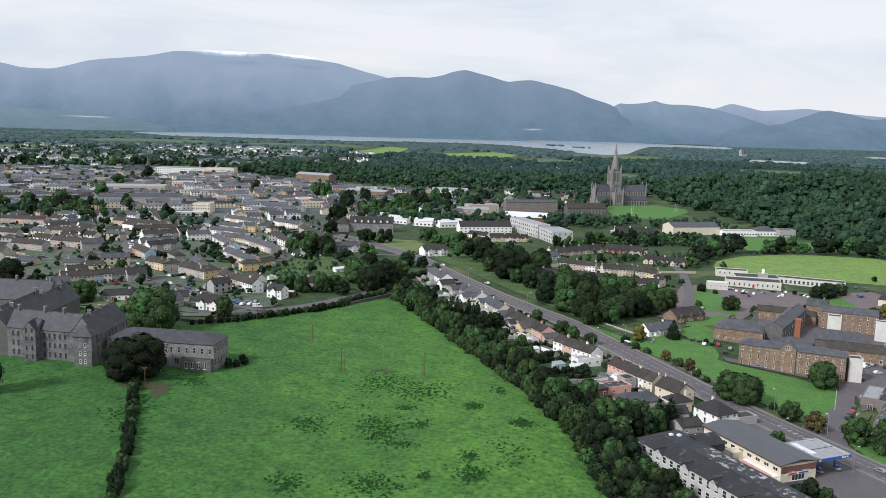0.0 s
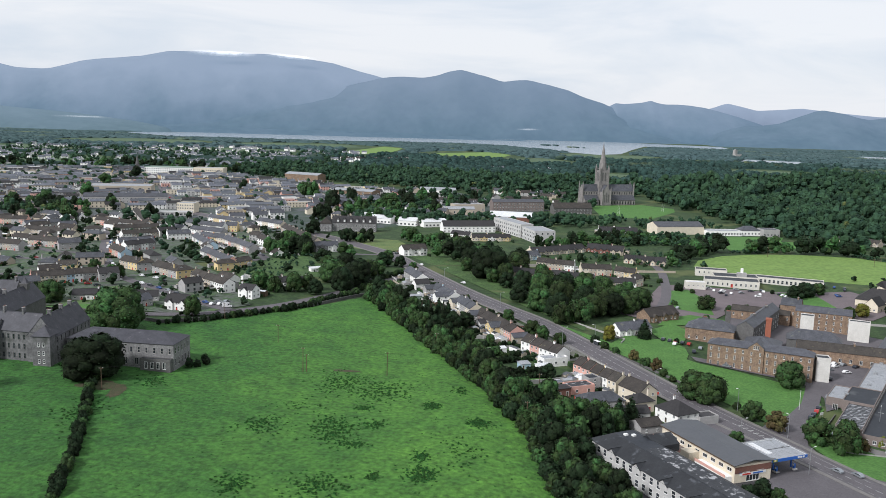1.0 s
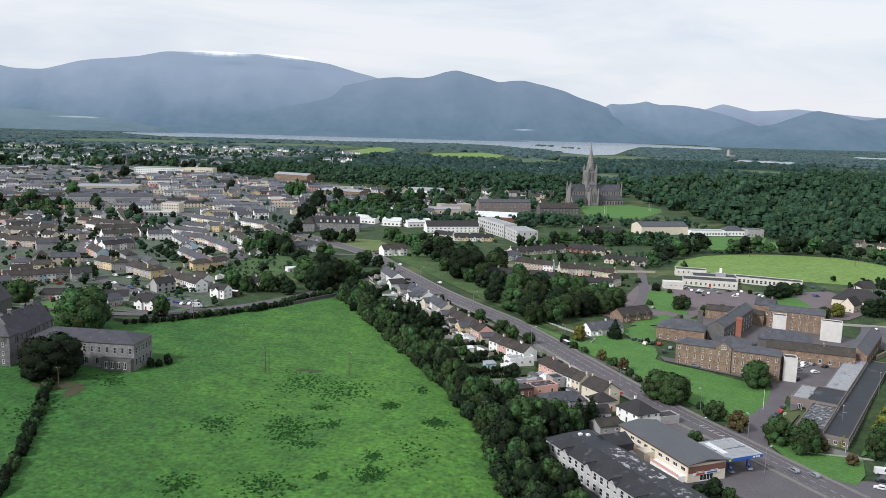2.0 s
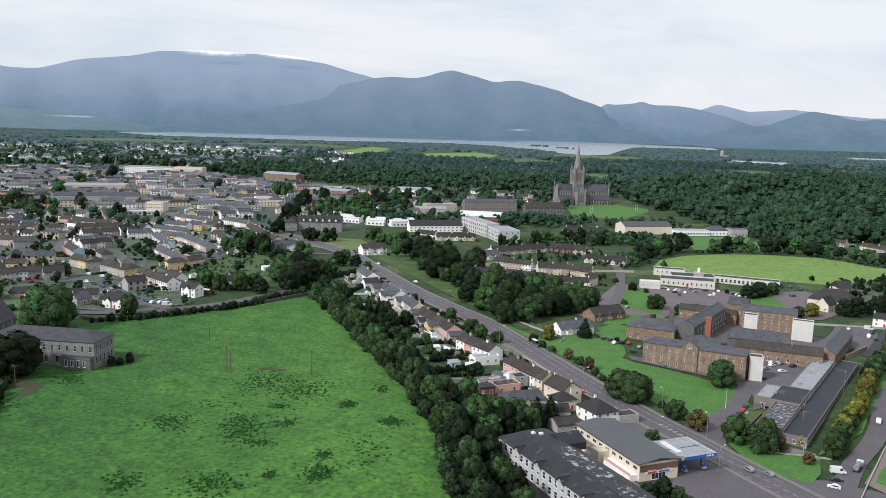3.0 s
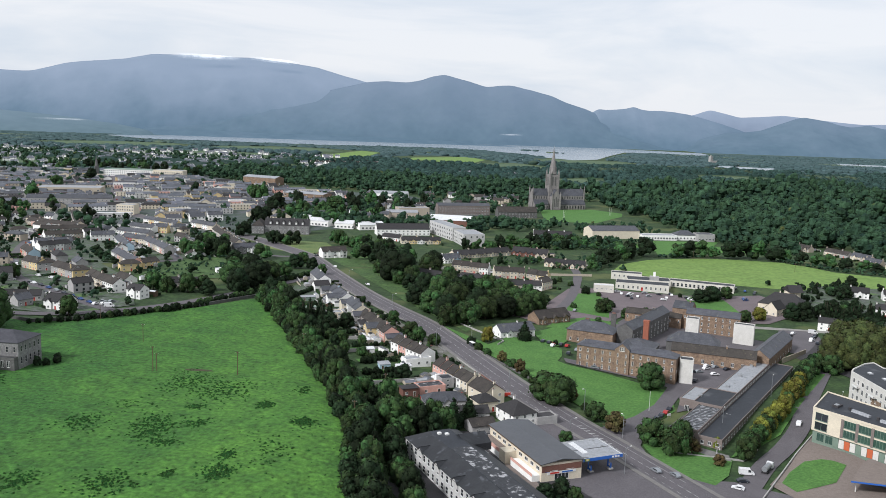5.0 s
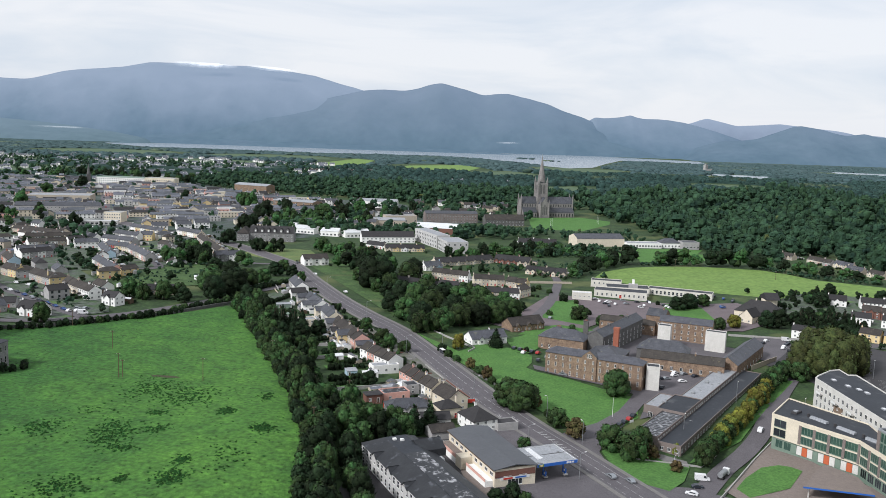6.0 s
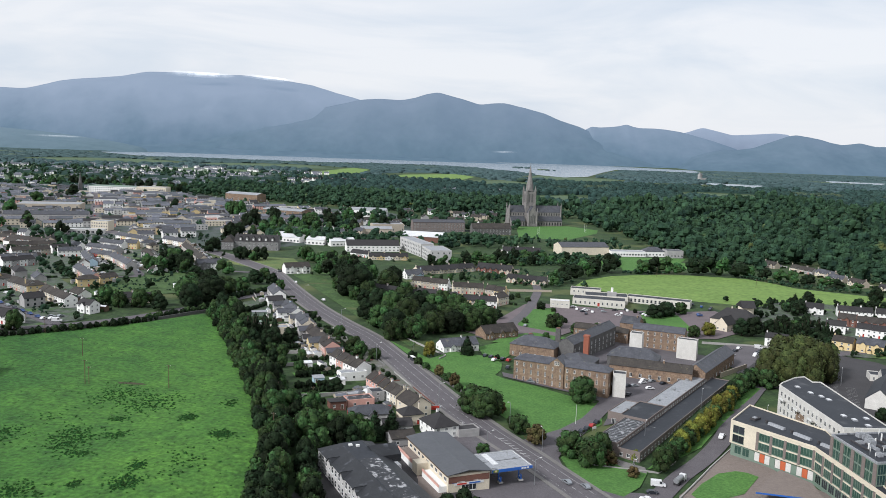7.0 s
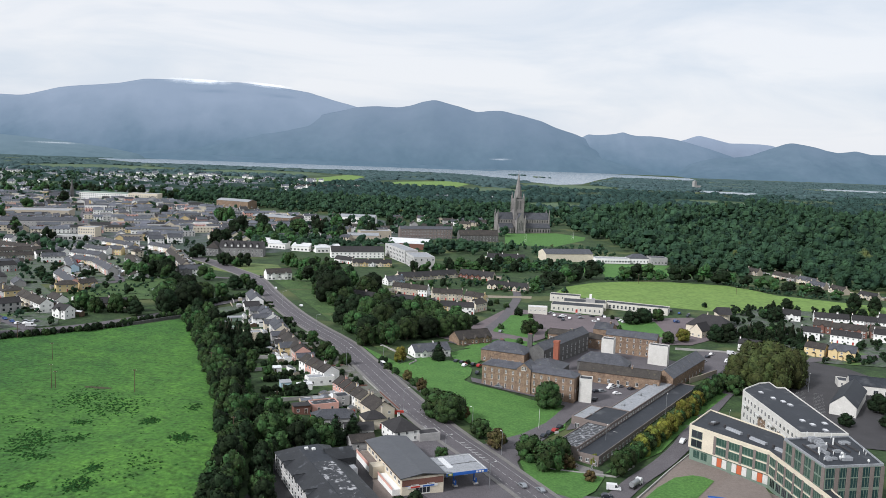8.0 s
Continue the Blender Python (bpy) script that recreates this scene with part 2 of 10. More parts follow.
M["greenglass"] = material("green_tinted_glass", (0.058, 0.110, 0.085), (0.022, 0.050, 0.042), 0.3, 0.5, 0.08, spec=0.6)
M["frame"] = material("white_window_frame", (0.70, 0.70, 0.68), (0.6, 0.6, 0.58), 2.0, 0.5, 0.6, grain=0.10)
M["tealglass"] = material("dark_teal_glass", (0.014, 0.036, 0.040), (0.030, 0.062, 0.062), 0.25, 0.5, 0.06, spec=0.7)
M["greenframe"] = material("green_grey_cladding", (0.17, 0.23, 0.185), (0.15, 0.20, 0.16), 1.0, 0.5, 0.5, grain=0.10)
M["timber"] = material("brown_timber", (0.11, 0.075, 0.05), (0.08, 0.055, 0.035), 1.0, 0.5, 0.85)
M["steel"] = material("galvanised_steel", (0.35, 0.36, 0.37), (0.28, 0.29, 0.30), 2.0, 0.5, 0.45, metal=0.6)
M["rubber"] = material("black_rubber", (0.02, 0.02, 0.02), None, 2.0, 0.5, 0.9)
M["concrete"] = material("pale_concrete", (0.36, 0.35, 0.33), (0.28, 0.27, 0.26), 0.5, 0.6, 0.9, grain=0.10)
M["bark"] = material("tree_bark", (0.07, 0.055, 0.04), (0.05, 0.04, 0.03), 1.5, 0.5, 0.95)
M["leaf"] = material("broadleaf_foliage", (0.044, 0.084, 0.025), (0.010, 0.022, 0.009), 0.4, 0.62, 0.8, 0.35, 1.6, 1.3, per_object=0.32, per_island=0.5, spec=0.15, grain=0.5)
M["leaf_dark"] = material("dark_conifer_foliage", (0.018, 0.032, 0.014), (0.006, 0.012, 0.006), 0.4, 0.62, 0.85, 0.35, 1.6, 1.3, per_object=0.25, per_island=0.5, spec=0.1, grain=0.5)
M["leaf_olive"] = material("olive_lime_foliage", (0.066, 0.080, 0.024), (0.020, 0.032, 0.012), 0.4, 0.6, 0.8, 0.35, 1.6, 1.3, per_object=0.2, per_island=0.45, spec=0.15, grain=0.5)
M["leaf_gold"] = material("yellowing_foliage", (0.15, 0.135, 0.022), (0.075, 0.095, 0.02), 0.25, 0.6, 0.8, per_object=0.25, per_island=0.45, spec=0.15)
M["leaf_rust"] = material("copper_foliage", (0.075, 0.05, 0.022), (0.05, 0.055, 0.02), 0.25, 0.6, 0.8, per_object=0.25, per_island=0.45, spec=0.15)
M["woods"] = material("woodland_foliage", (0.040, 0.083, 0.041), (0.010, 0.024, 0.018), 0.075, 0.70, 0.85, 0.5, 0.5, per_island=0.22, fine=0.30, grain=0.42, spec=0.1, stain=((0.120, 0.135, 0.045), 0.040, 0.66))
# Foliage paled and blued with distance: haze put into the base colours.
M["midwoods"] = material("haze_tinted_mid_woodland", (0.036, 0.068, 0.056), (0.015, 0.035, 0.033), 0.03, 0.66, 0.9, 0.3, 0.2, fine=0.15, grain=0.25, per_island=0.22, spec=0.1, stain=((0.085, 0.105, 0.055), 0.006, 0.62), stretch=(0.5, 1, 1))
M["farwoods"] = material("haze_tinted_far_woodland", (0.060, 0.098, 0.096), (0.040, 0.070, 0.075), 0.012, 0.62, 0.9, 0.0, fine=0.05, grain=0.18, per_island=0.15, spec=0.1, stain=((0.10, 0.13, 0.080), 0.004, 0.62), stretch=(0.4, 1, 1))


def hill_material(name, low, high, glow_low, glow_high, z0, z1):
    """A far slope with haze painted into colour and glow, paler with height."""
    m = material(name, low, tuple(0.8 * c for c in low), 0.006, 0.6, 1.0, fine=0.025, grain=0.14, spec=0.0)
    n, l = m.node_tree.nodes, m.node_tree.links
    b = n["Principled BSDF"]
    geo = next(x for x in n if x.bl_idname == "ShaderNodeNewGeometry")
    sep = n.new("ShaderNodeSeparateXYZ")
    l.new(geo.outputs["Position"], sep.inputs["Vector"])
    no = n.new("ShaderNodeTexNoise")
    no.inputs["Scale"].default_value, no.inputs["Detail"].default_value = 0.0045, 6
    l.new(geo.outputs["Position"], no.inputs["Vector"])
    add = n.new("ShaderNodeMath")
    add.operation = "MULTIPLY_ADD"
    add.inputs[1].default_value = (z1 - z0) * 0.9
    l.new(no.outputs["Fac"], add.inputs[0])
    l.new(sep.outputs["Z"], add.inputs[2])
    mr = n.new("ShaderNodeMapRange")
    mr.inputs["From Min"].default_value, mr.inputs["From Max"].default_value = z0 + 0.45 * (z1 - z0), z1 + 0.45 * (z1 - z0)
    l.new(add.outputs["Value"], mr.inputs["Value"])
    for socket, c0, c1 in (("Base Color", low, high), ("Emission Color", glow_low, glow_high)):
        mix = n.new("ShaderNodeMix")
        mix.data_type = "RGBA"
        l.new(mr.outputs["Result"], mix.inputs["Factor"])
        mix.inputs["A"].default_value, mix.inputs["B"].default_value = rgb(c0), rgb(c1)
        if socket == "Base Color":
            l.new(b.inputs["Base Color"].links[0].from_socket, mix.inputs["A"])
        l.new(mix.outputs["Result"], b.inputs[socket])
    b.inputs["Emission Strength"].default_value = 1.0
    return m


M["hill_near"] = hill_material("haze_blue_wooded_hill", (0.060, 0.080, 0.085), (0.09, 0.095, 0.10), (0.043, 0.084, 0.138), (0.068, 0.122, 0.196), 10, 330)
M["hill_mid"] = hill_material("haze_blue_mountain", (0.060, 0.078, 0.085), (0.11, 0.11, 0.12), (0.050, 0.096, 0.156), (0.112, 0.176, 0.258), 30, 330)
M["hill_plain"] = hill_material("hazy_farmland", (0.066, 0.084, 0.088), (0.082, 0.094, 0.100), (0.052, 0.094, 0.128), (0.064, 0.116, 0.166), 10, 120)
M["hill_far"] = hill_material("haze_pale_mountain", (0.09, 0.10, 0.12), (0.10, 0.11, 0.13), (0.10, 0.14, 0.20), (0.160, 0.212, 0.29), 40, 240)


def cloud_material(name, thick):
    m = bpy.data.materials.new(name)
    m.use_nodes = True
    n, l = m.node_tree.nodes, m.node_tree.links
    b = n["Principled BSDF"]
    b.inputs["Base Color"].default_value = (0.8, 0.82, 0.84, 1)
    b.inputs["Roughness"].default_value = 1.0
    # Added glow brightens the cloud beyond the light that falls on it.
    b.inputs["Emission Color"].default_value = (0.30, 0.33, 0.37, 1)
    b.inputs["Emission Strength"].default_value = 1.0
    co = n.new("ShaderNodeTexCoord")
    gr = n.new("ShaderNodeTexGradient")
    gr.gradient_type = "SPHERICAL"
    mp = n.new("ShaderNodeMapping")
    mp.inputs["Location"].default_value = (-1, 0, -1)
    mp.inputs["Scale"].default_value = (2, 0, 2)
    no = n.new("ShaderNodeTexNoise")
    no.inputs["Scale"].default_value, no.inputs["Detail"].default_value = 0.02, 6
    mul = n.new("ShaderNodeMath")
    mul.operation = "MULTIPLY"
    mr = n.new("ShaderNodeMapRange")
    mr.inputs["From Min"].default_value, mr.inputs["From Max"].default_value = 0.12, 0.50
    mr.inputs["To Max"].default_value = thick
    l.new(co.outputs["Generated"], mp.inputs["Vector"])
    l.new(mp.outputs["Vector"], gr.inputs["Vector"])
    l.new(co.outputs["Object"], no.inputs["Vector"])
    l.new(gr.outputs["Fac"], mul.inputs[0])
    l.new(no.outputs["Fac"], mul.inputs[1])
    l.new(mul.outputs["Value"], mr.inputs["Value"])
    l.new(mr.outputs["Result"], b.inputs["Alpha"])
    return m


M["cloud"] = cloud_material("thin_hill_cloud", 0.6)
M["mist"] = cloud_material("faint_valley_mist", 0.22)
M["car_white"] = material("white_car_paint", (0.72, 0.72, 0.72), None, 3, 0.5, 0.25, spec=0.5)
M["car_grey"] = material("silver_car_paint", (0.30, 0.32, 0.34), None, 3, 0.5, 0.25, spec=0.5, metal=0.3)
M["car_dark"] = material("dark_car_paint", (0.025, 0.03, 0.04), None, 3, 0.5, 0.2, spec=0.5)
M["car_red"] = material("red_car_paint", (0.33, 0.03, 0.03), None, 3, 0.5, 0.25, spec=0.5)
M["car_blue"] = material("blue_car_paint", (0.03, 0.07, 0.20), None, 3, 0.5, 0.25, spec=0.5)


# ---- ground heights ----
def smooth(a, b, x):
    t = min(1.0, max(0.0, (x - a) / (b - a)))
    return t * t * (3 - 2 * t)


def gz(x, y):
    """Height of the land: a hill on the west falls to the east and flattens to the south."""
    return slope(x, y) + hollow(x, y) + 17.0 * math.exp(-0.5 * (((x - 740) / 130) ** 2 + ((y - 1400) / 150) ** 2))


def slope(x, y):
    return (1 - smooth(480, 900, y)) * (6.2 - 0.038 * min(260.0, max(-150.0, x)))


def hollow(x, y):
    """What lies below or above the even slope: a dip at the crossroads, lower house plots, a brow along the hedge."""
    if y > 620 or y < 60:
        return 0.0
    dip = -4.6 * math.exp(-0.5 * (((x - 195) / (45 if x < 195 else 26)) ** 2 + ((y - 297) / 58) ** 2))
    plots = -2.4 * math.exp(-0.5 * (((x - 93) / 20) ** 2 + ((y - 300) / 55) ** 2))
    brow = 2.6 * math.exp(-0.5 * (((x - 30) / 22) ** 2 + ((y - 300) / 50) ** 2))
    return (dip + plots + brow) * (1 - smooth(430, 600, y))


def plan(x, y):
    """Plan points are camera sight lines met with the even slope; this slides one along its sight line to the modelled
    land.
    """
    if y > 600 or y < 60:
        return x, y
    px, py = x, y
    for k in range(4):
        q = (119 - gz(px, py)) / (119 - slope(x, y))
        px, py = 105 + (x - 105) * q, -12 + (y + 12) * q
    return px, py


# ---- mesh helpers ----
class Shape:
    """Vertices, faces and their materials, gathered for one mesh."""

    def __init__(self):
        self.v, self.f, self.m, self.mats, self.weld = [], [], [], [], False

    def mat(self, m):
        if m not in self.mats:
            self.mats.append(m)
        return self.mats.index(m)

    def add(self, verts, faces, m):
        k, i = len(self.v), self.mat(m)
        self.v += verts
        self.f += [tuple(k + a for a in f) for f in faces]
        self.m += [i] * len(faces)
        return self

    def box(self, x0, x1, y0, y1, z0, z1, m):
        v = [(x, y, z) for z in (z0, z1) for y in (y0, y1) for x in (x0, x1)]
        return self.add(v, [(0, 2, 3, 1), (4, 5, 7, 6), (0, 1, 5, 4), (2, 6, 7, 3), (0, 4, 6, 2), (1, 3, 7, 5)], m)

    def prism(self, profile, a, b, m, axis="x"):
        """A closed outline (u, z), run along x (or y) from a to b."""
        n = len(profile)
        if axis == "x":
            v = [(a, u, z) for u, z in profile] + [(b, u, z) for u, z in profile]
        else:
            v = [(u, a, z) for u, z in profile] + [(u, b, z) for u, z in profile]
        f = [tuple(range(n)), tuple(range(2 * n - 1, n - 1, -1))] + [(i, n + i, n + (i + 1) % n, (i + 1) % n) for i in range(n)]
        return self.add(v, f, m)

    def tube(self, p, q, r0, r1, m, sides=8):
        p, q = Vector(p), Vector(q)
        t = (q - p).normalized()
        u = t.orthogonal().normalized()
        w = t.cross(u)
        v = []
        for c, r in ((p, r0), (q, r1)):
            v += [tuple(c + r * (math.cos(6.2832 * i / sides) * u + math.sin(6.2832 * i / sides) * w)) for i in range(sides)]
        f = [(i, (i + 1) % sides, sides + (i + 1) % sides, sides + i) for i in range(sides)]
        f += [tuple(range(sides - 1, -1, -1)), tuple(range(sides, 2 * sides))]
        return self.add(v, f, m)

    def poly(self, outline, z0, z1, m, top=None):
        """An upright prism over a plan outline."""
        n = len(outline)
        v = [(x, y, z0) for x, y in outline] + [(x, y, z1) for x, y in outline]
        self.add(v, [(i, (i + 1) % n, n + (i + 1) % n, n + i) for i in range(n)], m)
        return self.add([(x, y, z1) for x, y in outline], [tuple(range(n))], top or m)

    def mesh(self, name, weld=False):
        me = bpy.data.meshes.new(name)
        me.from_pydata(self.v, [], self.f)
        for m in self.mats:
            me.materials.append(m)
        me.polygons.foreach_set("material_index", self.m)
        bm = bmesh.new()
        bm.from_mesh(me)
        if weld or self.weld:
            bmesh.ops.remove_doubles(bm, verts=bm.verts, dist=0.0005)
        bmesh.ops.recalc_face_normals(bm, faces=bm.faces)
        bm.to_mesh(me)
        bm.free()
        return me


def part(name, shape, parent=None, label="", m=None):
    ob = new(name, shape.mesh(name) if isinstance(shape, Shape) else shape)
    if parent is not None:
        ob.parent = parent
    if m is not None:
        ob.matrix_basis = m
    if label:
        tagged(ob, label)
    return ob


def thing(name, x, y, rot=0.0, label="", category="", group="", z=None):
    ob = new(name)
    ob.matrix_basis = pose(x, y, gz(x, y) if z is None else z, 0, 0, rot)
    ob.empty_display_size = 1.0
    return tagged(ob, label, category, group)


def fast_mesh(name, v, f, mats, index=None):
    """A big mesh from arrays of vertices and of quads."""
    me = bpy.data.meshes.new(name)
    v, f = np.asarray(v, np.float32), np.asarray(f, np.int32)
    me.vertices.add(len(v))
    me.vertices.foreach_set("co", v.ravel())
    me.loops.add(f.size)
    me.loops.foreach_set("vertex_index", f.ravel())
    me.polygons.add(len(f))
    me.polygons.foreach_set("loop_start", np.arange(len(f), dtype=np.int32) * f.shape[1])
    for m in mats:
        me.materials.append(m)
    if index is not None:
        me.polygons.foreach_set("material_index", np.asarray(index, np.int32))
    me.update(calc_edges=True)
    me.validate()
    return me


def structure(name, me, label, category):
    return tagged(new(name, me), label, category, kind="structure")


def inside(x, y, outline):
    c = False
    for i in range(len(outline)):
        (x0, y0), (x1, y1) = outline[i - 1], outline[i]
        if (y0 > y) != (y1 > y) and x < (x1 - x0) * (y - y0) / (y1 - y0) + x0:
            c = not c
    return c


def drape(name, outline, lift, m, label, category, step=12.0):
    """A flat cover of the land inside a plan outline, cut finely enough to follow it."""
    bm = bmesh.new()
    outline = [plan(x, y) for x, y in outline]
    bm.faces.new([bm.verts.new((x, y, 0)) for x, y in outline])
    xs, ys = [p[0] for p in outline], [p[1] for p in outline]
    for lo, hi, axis in ((min(xs), max(xs), 0), (min(ys), max(ys), 1)):
        if axis == 0 or lo < 900:
            s = max(step, (hi - lo) / 40)
            k = math.floor(lo / s) + 1
            while k * s < hi:
                co, no = [0, 0, 0], [0, 0, 0]
                co[axis], no[axis] = k * s, 1
                bmesh.ops.bisect_plane(bm, geom=bm.verts[:] + bm.edges[:] + bm.faces[:], plane_co=co, plane_no=no)
                k += 1
    for v in bm.verts:
        v.co.z = gz(v.co.x, v.co.y) + lift
    bmesh.ops.recalc_face_normals(bm, faces=bm.faces)
    if sum(f.normal.z for f in bm.faces) < 0:
        bmesh.ops.reverse_faces(bm, faces=bm.faces)
    me = bpy.data.meshes.new(name)
    bm.to_mesh(me)
    bm.free()
    me.materials.append(m)
    return structure(name, me, label, category)


def resample(pts, step):
    out = [Vector(pts[0])]
    for a, b in zip(pts, pts[1:]):
        a, b = Vector(a), Vector(b)
        n = max(1, round((b - a).length / step))
        out += [a.lerp(b, i / n) for i in range(1, n + 1)]
    return out


def curve_points(pts, step=8.0):
    """A smooth line through plan points."""
    p = [Vector(plan(*q)) for q in pts]
    p = [2 * p[0] - p[1]] + p + [2 * p[-1] - p[-2]]
    out = []
    for i in range(1, len(p) - 2):
        n = max(2, round((p[i + 1] - p[i]).length / step))
        for k in range(n):
            t = k / n
            out.append(0.5 * (2 * p[i] + (p[i + 1] - p[i - 1]) * t + (2 * p[i - 1] - 5 * p[i] + 4 * p[i + 1] - p[i + 2]) * t * t
                              + (3 * p[i] - p[i - 1] - 3 * p[i + 1] + p[i + 2]) * t ** 3))
    return out + [p[-2]]


def sideways(line, d):
    """The line shifted to its right by d."""
    out = []
    for i, p in enumerate(line):
        t = (line[min(i + 1, len(line) - 1)] - line[max(i - 1, 0)]).normalized()
        out.append(Vector((p.x + t.y * d, p.y - t.x * d)))
    return out


def ribbon(name, line, d0, d1, lift, m, label, category, height=0.0):
    """A strip along a line between two offsets; with a height it is a kerbed slab."""
    a, b = sideways(line, d0), sideways(line, d1)
    s = Shape()
    for i in range(len(line) - 1):
        q = [a[i], b[i], b[i + 1], a[i + 1]]
        v = [(p.x, p.y, gz(p.x, p.y) + lift + height) for p in q]
        s.add(v, [(0, 1, 2, 3)], m)
        if height:
            for j, k in ((0, 3), (1, 2)):
                lo = [(q[n].x, q[n].y, gz(q[n].x, q[n].y) + lift - 0.1) for n in (j, k)]
                s.add([v[j], v[k], lo[1], lo[0]], [(0, 1, 2, 3)], m)
    me = s.mesh(name)
    return structure(name, me, label, category)


BULK = []


def gather(ob, m):
    """Adds the meshes of a thing, as it would stand at the pose m, to the joined rest."""
    def step(o, here):
        for ch in o.children:
            at = here @ ch.matrix_basis
            BULK.append((ch.data, at))
            step(ch, at)
    step(ob, m)


def bulk_mesh(name, items):
    """One mesh out of many placed meshes."""
    cos, idx, starts, mats, which = [], [], [], [], []
    nv = nl = 0
    cache = {}
    for me, m in items:
        if me.name not in cache:
            co = np.empty(len(me.vertices) * 3, np.float32)
            me.vertices.foreach_get("co", co)
            li = np.empty(len(me.loops), np.int32)
            me.loops.foreach_get("vertex_index", li)
            ls = np.empty(len(me.polygons), np.int32)
            me.polygons.foreach_get("loop_start", ls)
            mi = np.empty(len(me.polygons), np.int32)
            me.polygons.foreach_get("material_index", mi)
            for x in me.materials:
                if x not in mats:
                    mats.append(x)
            look_up = np.array([mats.index(x) for x in me.materials], np.int32)
            cache[me.name] = (co.reshape(-1, 3), li, ls, look_up[mi])
        co, li, ls, mi = cache[me.name]
        a = np.array(m)
        cos.append(co @ a[:3, :3].T + a[:3, 3])
        idx.append(li + nv)
        starts.append(ls + nl)
        which.append(mi)
        nv += len(co)
        nl += len(li)
    me = bpy.data.meshes.new(name)
    co, li, ls = np.concatenate(cos).astype(np.float32), np.concatenate(idx), np.concatenate(starts)
    me.vertices.add(len(co))
    me.vertices.foreach_set("co", co.ravel())
    me.loops.add(len(li))
    me.loops.foreach_set("vertex_index", li)
    me.polygons.add(len(ls))
    me.polygons.foreach_set("loop_start", ls)
    for x in mats:
        me.materials.append(x)
    me.polygons.foreach_set("material_index", np.concatenate(which))
    me.update(calc_edges=True)
    me.shade_flat()
    return me


# ---- the land ----
def ground_sheet():
    xs = np.r_[np.arange(-2600, -500, 100), np.arange(-500, 620, 14), np.arange(620, 3101, 100)]
    ys = np.r_[np.arange(-400, 100, 50), np.arange(100, 920, 14), np.arange(920, 4981, 90)]
    v = [(x, y, gz(x, y) - (0.22 if y < 620 else 0.0)) for y in ys for x in xs]
    n = len(xs)
    f = [(j * n + i, j * n + i + 1, (j + 1) * n + i + 1, (j + 1) * n + i) for j in range(len(ys) - 1) for i in range(n - 1)]
    structure("ground", fast_mesh("ground", v, f, [M["ground"]]), "rough green grassland and earth reaching to the lake", "ground")


ground_sheet()

LAKE = [(-1420, 4080), (-1039, 3640), (-823, 3713), (-568, 3655), (-324, 3638), (-84, 3739), (165, 3765), (286, 3713), (386, 3505), (476, 3319), (536, 3035),
        (607, 2894), (711, 3006), (873, 3498), (1043, 3967), (1227, 3967), (1330, 3860), (1440, 3960),
        (1500, 4250), (1060, 4650), (440, 4800), (80, 4760), (-200, 4740), (-670, 4700), (-1000, 4560), (-1250, 4200)]
POOLS = ([(960, 2520), (1010, 2700), (1093, 2830), (1250, 2760), (1150, 2560)], [(1110, 2270), (1210, 2480), (1400, 2480), (1280, 2260)], [(1640, 3120), (1760, 3420), (2050, 3300), (2500, 3060), (2500, 2820), (2050, 3020)])
drape("lake_water", LAKE, 0.35, M["water"], "calm grey lake with sky reflection partly painted in", "water", 200)
for pool in POOLS:
    drape("pool_water", pool, 0.35, M["water"], "small pale pool between lakeside woods", "water", 200)

# pasture, lawns and meadows
FIELD = [(-25, 505), (-17, 500), (3, 444), (19.5, 398), (33, 354), (42, 326), (48, 303), (51.5, 283), (53, 262), (55.5, 240), (60, 190), (60, 120), (-300, 120), (-300, 400),
         (-260, 440), (-165, 436), (-119, 419), (-97, 431), (-79, 448), (-51, 473)]
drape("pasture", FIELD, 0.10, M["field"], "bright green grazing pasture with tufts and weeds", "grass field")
drape("meadow", [(240, 695), (254, 727), (285, 754), (320, 766), (362, 770), (410, 760), (427, 740), (440, 716), (458, 706), (476, 696), (500, 684), (545, 655), (560, 640), (493, 642), (462, 634), (434, 632), (400, 629), (372, 631), (350, 638), (326, 646), (268, 670)],
      0.12, M["meadow"], "pale green mown meadow behind the hospital", "meadow")
SCHOOL_LAWN = [(302, 783), (320, 788), (374, 840), (394, 880), (306, 876), (316, 858)]
drape("school_lawn", SCHOOL_LAWN, 0.45, M["lawn"], "green playing field before a low white school", "lawn")
drape("front_lawn", [(90, 468), (113, 432), (126, 452), (146, 444), (152, 432), (150, 418), (146, 408), (150, 402), (165, 392), (180, 378), (192, 368), (186, 340), (172, 322),
                     (157, 311), (146, 336), (128, 378), (110, 416)], 0.12, M["lawn"], "mown green lawn in front of the stone hospital", "lawn")
drape("church_lawn", [(232, 1030), (294, 1027), (346, 1110), (356, 1150), (322, 1195), (245, 1165)], 0.12, M["lawn"], "green playing lawn beside the cathedral", "lawn")
drape("school_pitch", [(-10, 1180), (75, 1170), (85, 1232), (-5, 1236)], 0.12, M["lawn"], "green playing field by a white hall", "lawn")
drape("golf_green", [(-225, 2640), (-130, 3120), (-60, 3000), (-80, 2700), (-150, 2500)], 0.2, M["meadow"], "pale green fairway between woods", "meadow", 100)
drape("golf_green", [(10, 2420), (60, 2700), (240, 2880), (290, 2700), (215, 2380), (30, 2300)], 0.2, M["meadow"], "pale green fairway between woods", "meadow", 100)
drape("golf_green", [(-240, 2280), (-150, 2400), (-60, 2330), (-150, 2240)], 0.2, M["meadow"], "pale green fairway between woods", "meadow", 100)
